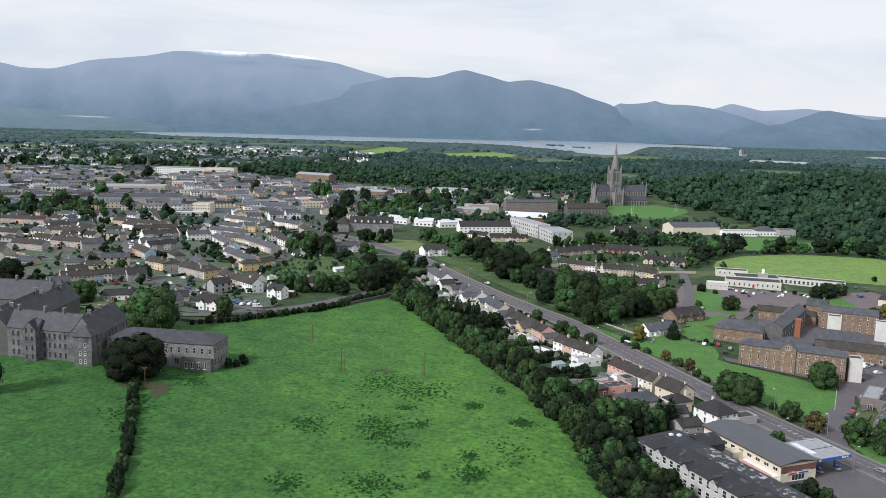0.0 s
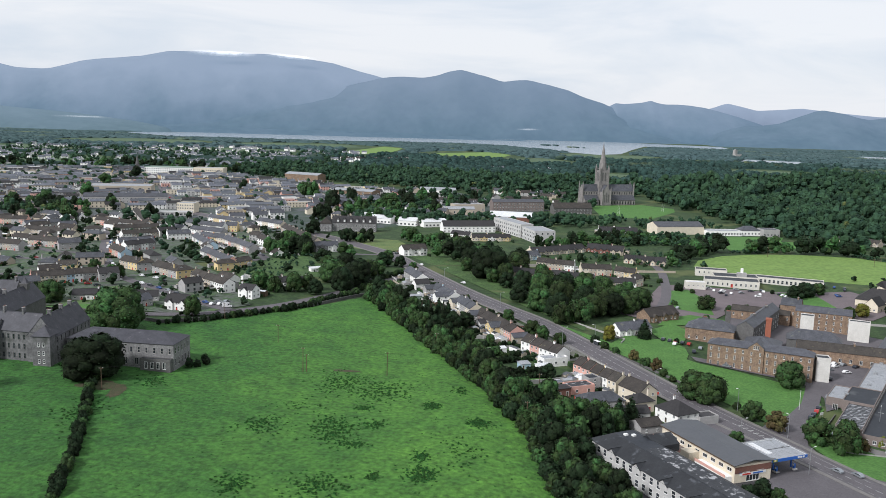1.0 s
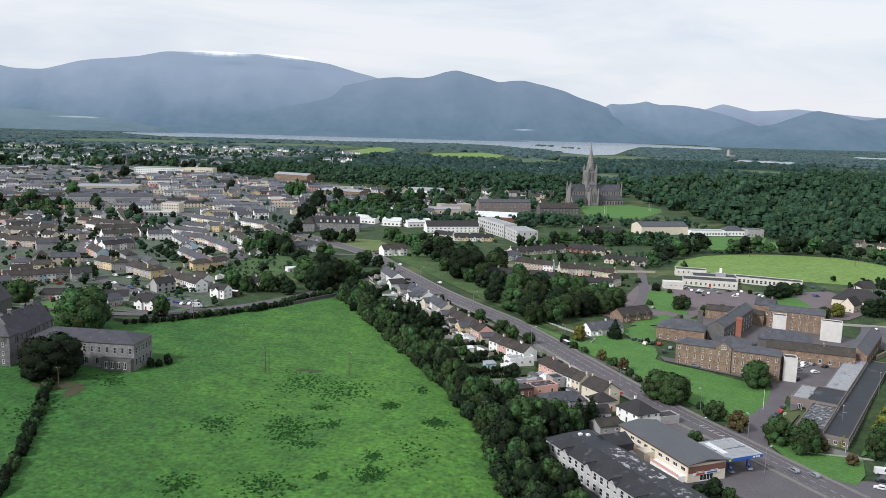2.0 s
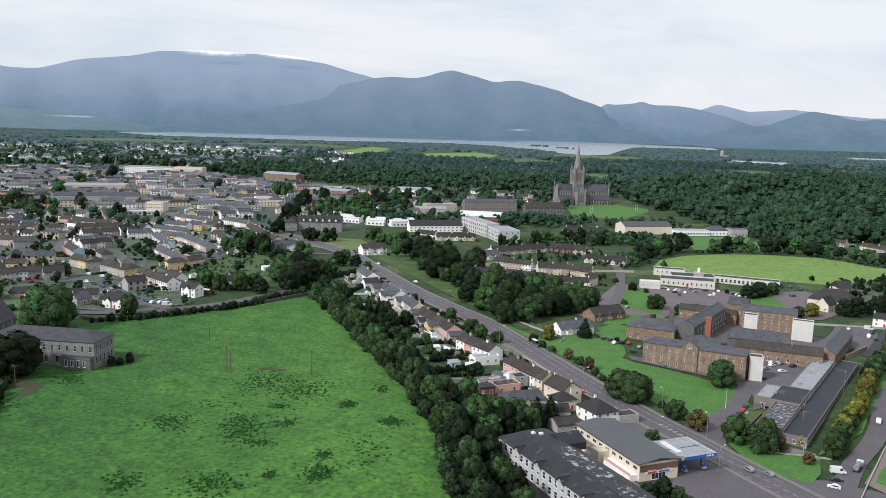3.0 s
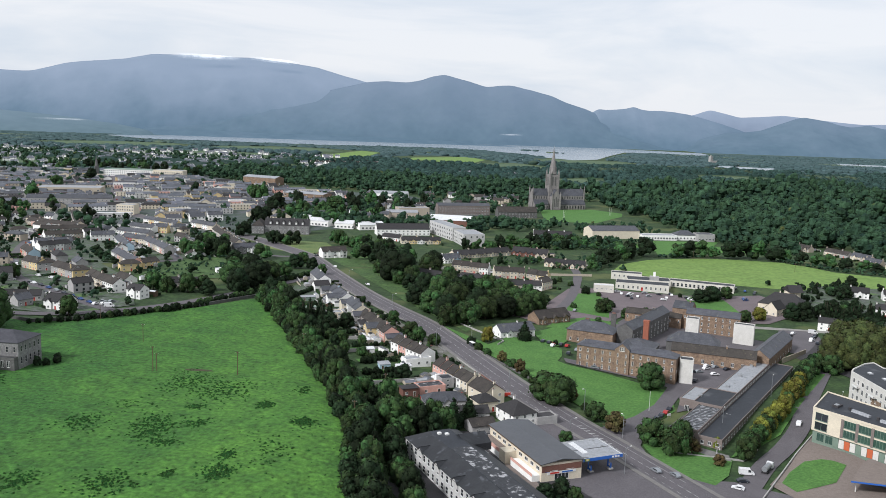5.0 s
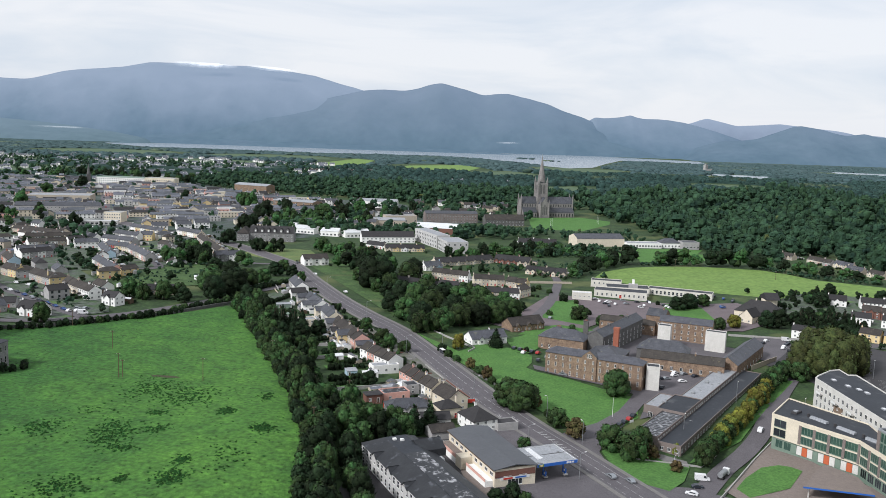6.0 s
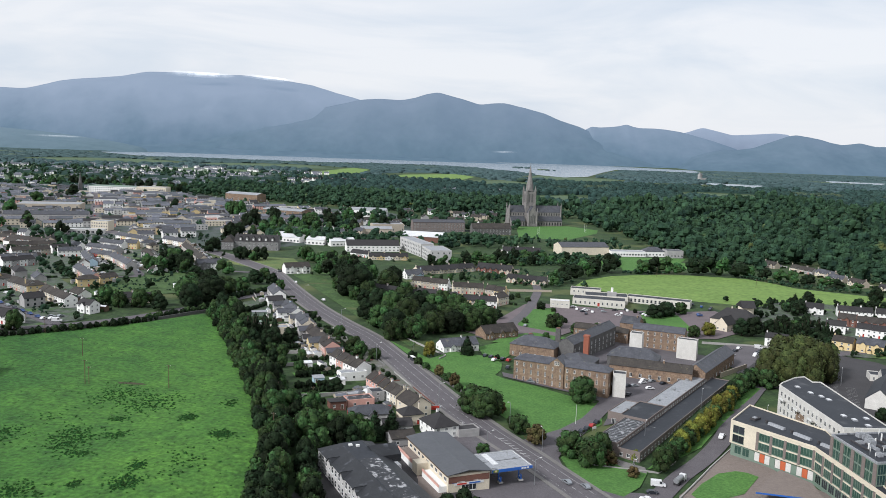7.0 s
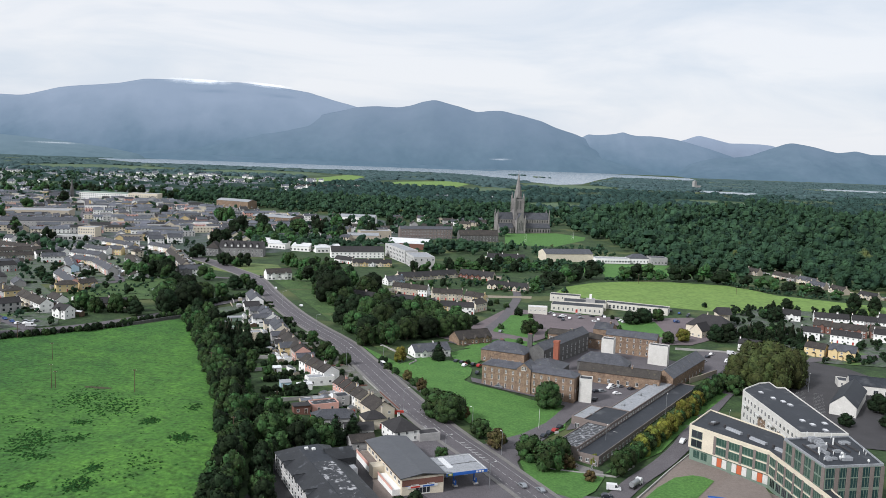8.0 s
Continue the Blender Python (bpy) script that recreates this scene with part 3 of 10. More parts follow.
drape("barn_field", [(245, 820), (330, 800), (420, 815), (395, 850), (250, 850)], 0.12, M["lawn"], "green field beside a long barn", "lawn")
drape("convent_lawn", [(-196, 440), (-177, 450), (-159, 455), (-149, 430), (-165, 420), (-183, 412)], 0.2, M["lawn"], "mown lawn behind the stone institution", "lawn")
drape("rough_meadow", [(-66, 740), (-20, 705), (5, 740), (-10, 790), (-60, 800)], 0.12, M["scrub"], "rough yellow-green meadow", "meadow")
drape("allotment", [(-108, 516), (-113, 551), (-109, 602), (-98, 655), (-76, 706), (-57, 640), (-56, 570), (-72, 556), (-86, 528)], 0.16, M["verge"], "overgrown allotment ground", "meadow")
drape("verge", [(22, 640), (46, 580), (68, 526), (90, 482), (103, 455), (106, 466), (97, 520), (80, 590), (52, 650)], 0.12, M["verge"], "rough grass verge under trees", "lawn")
drape("roadside_meadow", [(0, 694), (20, 646), (50, 654), (44, 690), (24, 724)], 0.12, M["verge"], "rough green meadow beside the road", "meadow")
drape("town_yards", [(-700, 960), (-330, 880), (-140, 820), (-60, 850), (110, 1030), (180, 1090), (60, 1330), (-180, 1420), (-330, 1640), (-560, 1700), (-850, 1600)],
      0.15, M["townground"], "grey yards and streets of the town", "ground", 60)
drape("estate_yards", [(-430, 600), (-300, 470), (-215, 452), (-110, 440), (-84, 470), (-110, 540), (-150, 600), (-110, 640), (-70, 720), (-140, 830), (-330, 890), (-480, 860)],
      0.13, M["gardens"], "green gardens and yards of a housing estate", "ground", 30)


def blob(cx, cy, rx, ry, seed, n=30):
    """An uneven round outline."""
    r = random.Random(seed)
    out, q = [], 1.0
    for i in range(n):
        q = 0.6 * q + 0.4 * r.uniform(0.6, 1.4)
        a = 6.2832 * i / n
        out.append((cx + rx * q * math.cos(a), cy + ry * q * math.sin(a)))
    return out


drape("bare_patch", blob(-19.5, 357, 6.0, 1.6, 3), 0.16, M["earth"], "bare brown earth patch in the pasture", "earth patch")
# By the wall: bare earth, and the tree's shade painted on with it.
drape("bare_patch", blob(-112, 321, 9, 5, 4), 0.16, M["earth"], "bare earth by a stone wall with tree shade painted in", "earth patch")
drape("bare_patch", blob(-104, 315, 3, 8, 8), 0.17, M["earth"], "bare earth by a stone wall with tree shade painted in", "earth patch")
drape("forecourt_lawn", [(234, 289), (231, 292.5), (227, 293.5), (219, 290), (209, 279), (202, 269), (204, 262), (222, 272)], 0.42, M["lawn"], "kerbed green lawn in a forecourt", "lawn")

# roads
STREETS = []
MAIN = curve_points([(190, 196), (176, 235), (163, 264), (149, 294), (135, 322), (121.5, 353), (111, 381), (97, 420), (90, 439), (77, 472), (57, 508), (36, 552), (10, 620), (-14, 690), (-45, 745), (-95, 820), (-180, 900), (-262, 985)])
ribbon("road", MAIN, -6.2, 7.4, 0.2, M["asphalt"], "worn grey asphalt main road", "road")
ribbon("pavement", MAIN, -8.2, -6.2, 0.2, M["path"], "concrete footpath with a kerb along the road", "pavement", 0.14)
ribbon("pavement", MAIN, 7.4, 9.4, 0.2, M["path"], "concrete footpath with a kerb along the road", "pavement", 0.14)
SIDE = curve_points([(154, 300), (163, 313), (177, 336), (191, 363), (204, 390), (215, 410)])
ribbon("road", SIDE, -3.6, 3.6, 0.215, M["asphalt"], "asphalt drive into the hospital yard", "road")
ANNE = curve_points([(154, 226), (176, 246), (190, 266), (203, 285), (218, 304), (234, 328), (248, 354), (266, 384), (292, 424), (330, 470), (372, 492), (420, 505)])
ribbon("road", ANNE, -4.0, 4.0, 0.21, M["asphalt"], "asphalt side street beside the modern building", "road")
STREET = curve_points([(-262, 985), (-300, 1070), (-339, 1175), (-421, 1402), (-491, 1584)], 30)
ribbon("road", STREET, -6, 6, 0.3, M["asphalt"], "grey main street through the town", "road")
for line in ([(-262, 985), (-298, 850), (-270, 762), (-240, 672), (-214, 606), (-186, 546), (-165, 517), (-135, 490), (-100, 460), (-84, 450)], [(-310, 520), (-250, 534), (-210, 545), (-186, 546)],
             [(-180, 800), (-152, 735), (-126, 682), (-106, 636), (-122, 622)], [(-350, 730), (-300, 672), (-262, 642), (-226, 642)], [(-400, 640), (-300, 604), (-214, 606)],
             [(-130, 830), (-96, 770), (-52, 692), (-12, 690)], [(-300, 452), (-220, 445), (-130, 436), (-80, 462), (-40, 515), (10, 610)]):
    STREETS.append(curve_points(line))
    ribbon("road", STREETS[-1], -3.5, 3.5, 0.24, M["asphalt"], "grey estate street with parked cars", "road")
drape("hospital_court", [(160, 412), (200, 390), (285, 468), (242, 512), (205, 515), (186, 480)], 0.15, M["asphalt"], "dark asphalt court between the hospital wings", "pavement")
drape("hospital_yard", [(186, 338), (205, 352), (246, 398), (250, 415), (208, 424), (204, 398), (180, 402), (160, 408), (150, 414), (150, 406), (163, 396), (182, 384), (194, 372), (193, 356)],
      0.19, M["asphalt"], "grey asphalt yard of the hospital", "pavement")
drape("hospital_car_park", [(130, 508), (160, 545), (186, 605), (200, 612), (290, 600), (330, 610), (345, 560), (300, 520), (260, 520), (225, 505), (205, 520), (190, 500), (160, 480)],
      0.17, M["red_tar"], "reddish asphalt car park in front of a long white building", "pavement")
drape("hospital_lawn", [(172, 530), (196, 515), (206, 560), (204, 596), (190, 588), (176, 556)], 0.22, M["lawn"], "green lawn between drives", "lawn")
drape("hospital_lawn", [(150, 478), (180, 486), (200, 502), (180, 512), (160, 498)], 0.22, M["lawn"], "green lawn between drives", "lawn")
drape("hospital_lawn", [(262, 545), (292, 540), (296, 590), (270, 600)], 0.22, M["lawn"], "green lawn between drives", "lawn")
drape("forecourt", [(122, 264), (134, 282), (149, 289), (154, 290), (168, 262), (187, 225), (154, 205), (131, 250)], 0.17, M["asphalt"], "asphalt forecourt of a filling station", "pavement")
drape("block_yard", [(70, 292), (84, 300), (108, 306), (122, 290), (126, 262), (142, 222), (110, 205), (84, 205), (66, 250)], 0.15, M["tar_dark"], "dark asphalt yard round a white block", "pavement")
drape("service_lane", [(97, 292), (104.6, 289.7), (113.6, 264), (118, 250), (112, 247), (104, 268)], 0.17, M["paving"], "brown paved lane between a shop and a white block", "pavement")
drape("east_car_park", [(281.5, 470), (300, 504), (321, 504), (317, 484), (291, 448), (284, 450)], 0.2, M["asphalt"], "asphalt car park behind the hospital", "pavement")
drape("lodge_lawn", [(141, 464), (161, 486), (166, 466), (152, 437), (144, 437)], 0.24, M["lawn"], "bright green lawn beside a lodge", "lawn")
ESTATE_ROAD = curve_points([(143, 489), (156, 506), (171, 541), (184, 579), (197, 631), (204, 665), (206, 690)])
ribbon("road", ESTATE_ROAD, -3.4, 3.4, 0.26, M["asphalt"], "grey estate road past a car park", "road")
drape("junction", [(143, 308), (143, 300), (148, 279), (160, 258), (190, 228), (204, 258), (185, 268), (167, 268), (161, 281), (160, 297), (173, 329), (184, 346), (181, 350), (166, 330), (152, 318)], 0.208, M["asphalt"], "wide asphalt road junction", "pavement")
drape("corner_green", [(161, 297), (172, 326), (177, 307), (183, 293), (192, 288), (185, 273), (177, 264), (167, 271), (162, 283)], 0.26, M["lawn"], "green corner bed with trees", "lawn")
drape("shed_lawn", [(192, 290), (211, 319), (244, 369), (275, 415), (284, 410), (250, 362), (222, 318), (203, 298)], 0.23, M["lawn"], "narrow green strip beside a long low building", "lawn")
drape("footpath", [(177, 310), (184, 298), (192, 292), (191, 286), (183, 291), (175, 304)], 0.3, M["path"], "curved pale footpath round the annex", "pavement")
drape("terrace_yard", [(197, 267), (219, 297), (237, 322), (240, 307), (244, 295), (266, 255), (254, 225), (209, 240)], 0.28, M["paving"], "brown paved forecourt", "pavement")
drape("east_yard", [(282, 440), (300, 462), (330, 500), (352, 497), (378, 470), (392, 420), (380, 350), (345, 325), (305, 335), (298, 392), (290, 420)], 0.18, M["tar_dark"], "dark asphalt car park round a school", "pavement")
drape("estate_yards", [(352, 505), (366, 484), (440, 470), (480, 560), (480, 640), (400, 655), (350, 612), (340, 560)], 0.13, M["gardens"], "gardens of the estate beside the meadow", "ground", 30)


drape("front_gardens", [(108, 347), (96, 374), (84, 404), (64, 450), (48, 488), (54, 492), (71, 457), (91, 412), (103.5, 379), (114, 353)], 0.30, M["frontage"], "paved and planted front gardens of a terrace", "pavement", 6)
for outline in ([(54, 352), (74, 359), (72, 364), (52, 358)], [(52, 366), (66, 371), (64, 376), (49, 371)], [(66, 304), (90, 309), (88, 316), (70, 314)], [(48, 384), (64, 389), (62, 394), (46, 389)], [(42, 402), (58, 407), (56, 414), (40, 408)],
                [(30, 434), (44, 439), (42, 446), (28, 441)], [(18, 470), (30, 474), (28, 482), (16, 478)]):
    drape("back_lawn", outline, 0.2, M["lawn"], "small mown lawn of a back garden", "lawn", 6)
drape("allotment_beds", [(-16, 520), (14, 528), (12, 560), (2, 570), (-12, 545)], 0.2, M["gardens"], "vegetable beds and sheds behind houses", "garden", 6)
drape("house_car_park", [(119, 316), (127, 332), (142, 303), (134, 288), (122, 296)], 0.26, M["asphalt"], "small asphalt car park beside a house", "pavement", 6)


# white lines on the main road
def road_marks():
    s = Shape()
    line = MAIN
    for i in range(len(line) - 1):
        a, b = line[i], line[i + 1]
        t = (b - a).normalized()
        n = Vector((t.y, -t.x))
        d, l = 0.0, (b - a).length
        while d < l - 3 and a.y < 700:
            for off, long, wide in ((0.0, 2.6, 0.11), (4.6, 4.2, 0.08), (-4.4, 2.0, 0.07)):
                p, q = a + t * d + n * off, a + t * (d + long) + n * off
                v = [(c.x + n.x * w, c.y + n.y * w, gz(c.x, c.y) + 0.225) for c, w in ((p, -wide), (p, wide), (q, wide), (q, -wide))]
                s.add(v, [(0, 1, 2, 3)], M["paint"])
            d += 4.2
    # hatched island
    for k in range(8):
        c = Vector(plan(148.0 - 1.15 * k, 297.0 + 2.5 * k))
        v = [(c.x - 1.5, c.y - 0.3), (c.x - 1.2, c.y - 0.7), (c.x + 1.3, c.y + 0.2), (c.x + 1.0, c.y + 0.6)]
        s.add([(x, y, gz(x, y) + 0.226) for x, y in v], [(0, 1, 2, 3)], M["paint"])
    # painted boxes with worn letters in the near lane
    for cx, cy in ((108.5, 366), (115.5, 351), (125, 330)):
        a = Vector(plan(cx, cy))
        t = Vector((-0.4, 0.917))
        n = Vector((t.y, -t.x))
        for d0, d1, w0, w1 in ((-3.0, 3.0, -1.5, -1.36), (-3.0, 3.0, 1.36, 1.5), (-3.0, -2.86, -1.36, 1.36), (2.86, 3.0, -1.36, 1.36), (-1.6, 1.6, -0.9, -0.6), (-1.6, 1.6, -0.15, 0.15), (-1.6, 1.6, 0.6, 0.9)):
            q = [a + t * d + n * w for d, w in ((d0, w0), (d0, w1), (d1, w1), (d1, w0))]
            s.add([(p.x, p.y, gz(p.x, p.y) + 0.228) for p in q], [(0, 1, 2, 3)], M["paint"])
    structure("road_markings", s.mesh("road_markings"), "worn white dashed lines on the road", "road marking")


road_marks()


# ---- mountains: far behind the lake ----
def hills(name, ridge, y0, depth, m, label, seed, rough=14.0, foot=0.0):
    far = (y0 + depth) / 4500.0                 # the ridge keeps its outline wherever it stands
    ridge = [(57 + (x - 57) * far, 118 + (h - 118) * far) for x, h in ridge]
    xs = np.linspace(ridge[0][0], ridge[-1][0], 420)
    top = np.interp(xs, [p[0] for p in ridge], [p[1] for p in ridge])
    kern = np.hanning(13)
    top = np.convolve(np.pad(top, 6, mode="edge"), kern / kern.sum(), "valid")
    rows = 44
    v = []
    for j in range(rows):
        u = j / (rows - 1)                      # 0 at the foot, 1 on the ridge
        for x, h in zip(xs, top):
            w = u ** 0.9
            g = noise.fractal(Vector((x * 0.0035 + seed, u * 2.6, seed)), 0.9, 2.1, 6) if 0 < j else 0.0
            gully = noise.noise(Vector((x * 0.006 + 0.8 * u + seed, u * 0.7, seed + 3.3)))
            z = foot + (h - foot) * w + math.sin(math.pi * min(1, u * 1.02)) * (gully * 0.035 * h) + g * rough * (0.25 + 0.6 * math.sin(math.pi * u))
            v.append((x, y0 + depth * u + 26 * gully * math.sin(math.pi * u), z if j else -3.0))
    for x, h in zip(xs, top):
        v.append((x, y0 + depth + 90, -3.0))
    n = len(xs)
    f = [(j * n + i, j * n + i + 1, (j + 1) * n + i + 1, (j + 1) * n + i) for j in range(rows) for i in range(n - 1)]
    me = fast_mesh(name, v, f, [m])
    me.shade_smooth()
    structure(name, me, label, "mountain")


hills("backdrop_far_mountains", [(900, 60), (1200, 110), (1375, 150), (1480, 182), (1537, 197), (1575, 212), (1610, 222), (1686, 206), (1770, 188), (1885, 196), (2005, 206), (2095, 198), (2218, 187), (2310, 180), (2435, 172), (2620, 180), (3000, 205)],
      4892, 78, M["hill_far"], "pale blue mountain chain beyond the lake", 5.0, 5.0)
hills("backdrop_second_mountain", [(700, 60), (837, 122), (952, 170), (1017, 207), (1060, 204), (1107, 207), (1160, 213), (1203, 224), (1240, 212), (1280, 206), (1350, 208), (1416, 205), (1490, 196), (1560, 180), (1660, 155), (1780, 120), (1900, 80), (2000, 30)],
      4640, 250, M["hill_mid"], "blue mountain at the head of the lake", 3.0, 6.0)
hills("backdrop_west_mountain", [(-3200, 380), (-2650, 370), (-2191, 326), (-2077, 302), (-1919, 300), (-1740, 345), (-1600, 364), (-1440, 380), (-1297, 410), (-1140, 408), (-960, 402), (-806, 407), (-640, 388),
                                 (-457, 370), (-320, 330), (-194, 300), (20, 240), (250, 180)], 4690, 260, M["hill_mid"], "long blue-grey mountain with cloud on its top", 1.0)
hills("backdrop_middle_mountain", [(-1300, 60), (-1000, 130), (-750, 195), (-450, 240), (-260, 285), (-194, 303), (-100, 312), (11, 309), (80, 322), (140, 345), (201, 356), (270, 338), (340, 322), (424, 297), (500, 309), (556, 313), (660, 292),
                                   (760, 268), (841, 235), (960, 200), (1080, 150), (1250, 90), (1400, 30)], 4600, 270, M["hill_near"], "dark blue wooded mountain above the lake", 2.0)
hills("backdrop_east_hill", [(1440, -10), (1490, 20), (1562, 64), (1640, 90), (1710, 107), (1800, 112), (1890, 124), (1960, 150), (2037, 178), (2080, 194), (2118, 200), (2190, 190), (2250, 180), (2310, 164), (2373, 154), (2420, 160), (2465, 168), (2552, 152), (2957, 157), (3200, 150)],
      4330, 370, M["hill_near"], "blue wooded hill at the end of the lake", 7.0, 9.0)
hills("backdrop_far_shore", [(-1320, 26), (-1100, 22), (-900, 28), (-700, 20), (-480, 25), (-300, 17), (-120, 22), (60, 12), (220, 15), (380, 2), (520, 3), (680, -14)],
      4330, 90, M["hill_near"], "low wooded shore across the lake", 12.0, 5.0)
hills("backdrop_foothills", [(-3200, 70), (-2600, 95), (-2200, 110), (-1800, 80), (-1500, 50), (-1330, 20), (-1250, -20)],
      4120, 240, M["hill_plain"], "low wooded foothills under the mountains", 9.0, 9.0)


def hill_cloud(name, x, y, z, sx, sz, drop=0.0):
    """A thin drifting bank: a bowed sheet, thinned out towards its edges."""
    n, v, f = 24, [], []
    for j in range(5):
        for i in range(n):
            u, w = 2 * i / (n - 1) - 1, j / 2 - 1
            v.append((u * sx, -14 * (1 - w * w) * (1 - u * u), w * sz - drop * u + 0.1 * sz * math.sin(5 * u)))
    f = [(j * n + i, j * n + i + 1, (j + 1) * n + i + 1, (j + 1) * n + i) for j in range(4) for i in range(n - 1)]
    me = fast_mesh(name, v, f, [M["cloud" if z > 300 else "mist"]])
    me.shade_smooth()
    ob = structure(name, me, "thin white cloud lying on the mountain", "cloud")
    ob.location = (x, y, z)


hill_cloud("backdrop_cloud", -1120, 4880, 425, 260, 15, 14)
hill_cloud("backdrop_cloud", -740, 4880, 418, 210, 11, 22)
hill_cloud("backdrop_cloud", -1600, 4090, 66, 200, 5, 4)
hill_cloud("backdrop_cloud", 575, 4600, 56, 95, 6, -4)


# ---- windows, doors, roofs: shared pieces ----
WINDOWS = {}


def window_mesh(w, h, bars, frame_m, glass_m):
    """One welded sheet: a frame with recessed panes and a sill."""
    key = (round(w, 2), round(h, 2), bars, frame_m.name, glass_m.name)
    if key not in WINDOWS:
        s, t = Shape(), 0.09
        xs = [-w / 2]
        for k in range(bars + 1):
            lo, hi = -w / 2 + w * k / (bars + 1), -w / 2 + w * (k + 1) / (bars + 1)
            xs += [lo + (t if k == 0 else t / 2), hi - (t if k == bars else t / 2)]
        xs.append(w / 2)
        zs = [0, t, h - t, h] if bars else [0, t, h / 2 - t / 2, h / 2 + t / 2, h - t, h]

        def quad(p, m):
            s.add(p, [(0, 1, 2, 3)], m)

        for i in range(len(xs) - 1):
            x0, x1 = xs[i], xs[i + 1]
            for j in range(len(zs) - 1):
                z0, z1 = zs[j], zs[j + 1]
                if i % 2 and j % 2:
                    q = [(x0, z0), (x1, z0), (x1, z1), (x0, z1)]
                    quad([(x, -0.01, z) for x, z in q], glass_m)
                    for k in range(4):
                        (a, c), (b, d) = q[k], q[(k + 1) % 4]
                        quad([(a, -0.07, c), (b, -0.07, d), (b, -0.01, d), (a, -0.01, c)], frame_m)
                else:
                    quad([(x0, -0.07, z0), (x1, -0.07, z0), (x1, -0.07, z1), (x0, -0.07, z1)], frame_m)
            quad([(x0, -0.07, h), (x1, -0.07, h), (x1, 0.02, h), (x0, 0.02, h)], frame_m)
            quad([(x0, -0.07, 0), (x1, -0.07, 0), (x1, -0.14, 0), (x0, -0.14, 0)], frame_m)
            quad([(x0, -0.14, -0.14), (x1, -0.14, -0.14), (x1, -0.14, 0), (x0, -0.14, 0)], frame_m)
        for x in (-w / 2, w / 2):
            for j in range(len(zs) - 1):
                quad([(x, -0.07, zs[j]), (x, 0.02, zs[j]), (x, 0.02, zs[j + 1]), (x, -0.07, zs[j + 1])], frame_m)
        WINDOWS[key] = s.mesh("window", True)
    return WINDOWS[key]


def wall_pose(side, u, L, W, z):
    """The pose of something on a wall of an L x W body: u metres along it, z up. Its own -y points out."""
    if side == "front":
        return pose(u, -W / 2, z)
    if side == "back":
        return pose(-u, W / 2, z, 0, 0, 180)
    if side == "left":
        return pose(-L / 2, -u, z, 0, 0, -90)
    return pose(L / 2, u, z, 0, 0, 90)


def add_windows(body, L, W, rows, frame_m=None, glass_m=None):
    """rows: (side, first u, last u, count, sill height, width, height, bars)."""
    for side, u0, u1, n, z, w, h, bars in rows:
        me = window_mesh(w, h, bars, frame_m or M["frame"], glass_m or M["glass"])
        for i in range(n):
            u = (u0 + u1) / 2 if n == 1 else u0 + (u1 - u0) * i / (n - 1)
            part("window", me, body, m=wall_pose(side, u, L, W, z))


def plain_window(w, h):
    """A small dark pane for buildings far off."""
    key = ("plain", w, h)
    if key not in WINDOWS:
        WINDOWS[key] = Shape().box(-w / 2, w / 2, -0.05, 0.02, 0, h, M["glass"]).mesh("window")
    return WINDOWS[key]


DOORS = {}


def add_door(body, L, W, side, u, m, w=1.0, h=2.05, z=0.0):
    key = (m.name, w, h)
    if key not in DOORS:
        s = Shape().box(-w / 2, w / 2, -0.05, 0.03, 0, h, m)
        s.box(-w / 2 - 0.1, -w / 2, -0.08, 0.03, 0, h + 0.1, M["frame"]).box(w / 2, w / 2 + 0.1, -0.08, 0.03, 0, h + 0.1, M["frame"]).box(-w / 2, w / 2, -0.08, 0.03, h, h + 0.1, M["frame"])
        s.box(-w / 4, w / 4, -0.06, 0.0, h * 0.62, h * 0.88, M["glass"])
        DOORS[key] = s.mesh("door")
    return part("door", DOORS[key], body, m=wall_pose(side, u, L, W, z))


def gable_wall(L, W, h, rise, m, down=1.2):
    s = Shape()
    return s.prism([(-W / 2, -down), (W / 2, -down), (W / 2, h), (0, h + rise), (-W / 2, h)], -L / 2, L / 2, m)


def gable_roof(L, W, h, rise, m, over=0.35, end=0.25, thick=0.18, ridge=True):
    k = rise / (W / 2)
    z = h + 0.06
    e = W / 2 + over
    s = Shape().prism([(-e, z - k * over), (0, z + rise), (e, z - k * over), (e, z - k * over + thick), (0, z + rise + thick), (-e, z - k * over + thick)], -L / 2 - end, L / 2 + end, m)
    if ridge:
        s.box(-L / 2 - end, L / 2 + end, -0.16, 0.16, z + rise + thick - 0.08, z + rise + thick + 0.08, m)
    return s


def hip_roof(L, W, h, rise, m, over=0.4, thick=0.16):
    s = Shape()
    z, a, b = h + 0.05, L / 2 + over, W / 2 + over
    r = max(0.02, a - b * 0.95) if L >= W else 0.02
    q = 0.02 if L >= W else max(0.02, b - a * 0.95)
    top = [(-a, -b, z + thick), (a, -b, z + thick), (a, b, z + thick), (-a, b, z + thick)]
    rid = [(-r, -q, z + rise), (r, -q, z + rise), (r, q, z + rise), (-r, q, z + rise)]
    bot = [(x, y, z) for x, y, _ in top]
    s.add(top + rid, [(0, 1, 5, 4), (1, 2, 6, 5), (2, 3, 7, 6), (3, 0, 4, 7), (4, 5, 6, 7)], m)
    s.add(bot + top, [(3, 2, 1, 0), (0, 1, 5, 4), (1, 2, 6, 5), (2, 3, 7, 6), (3, 0, 4, 7)], m)
    return s


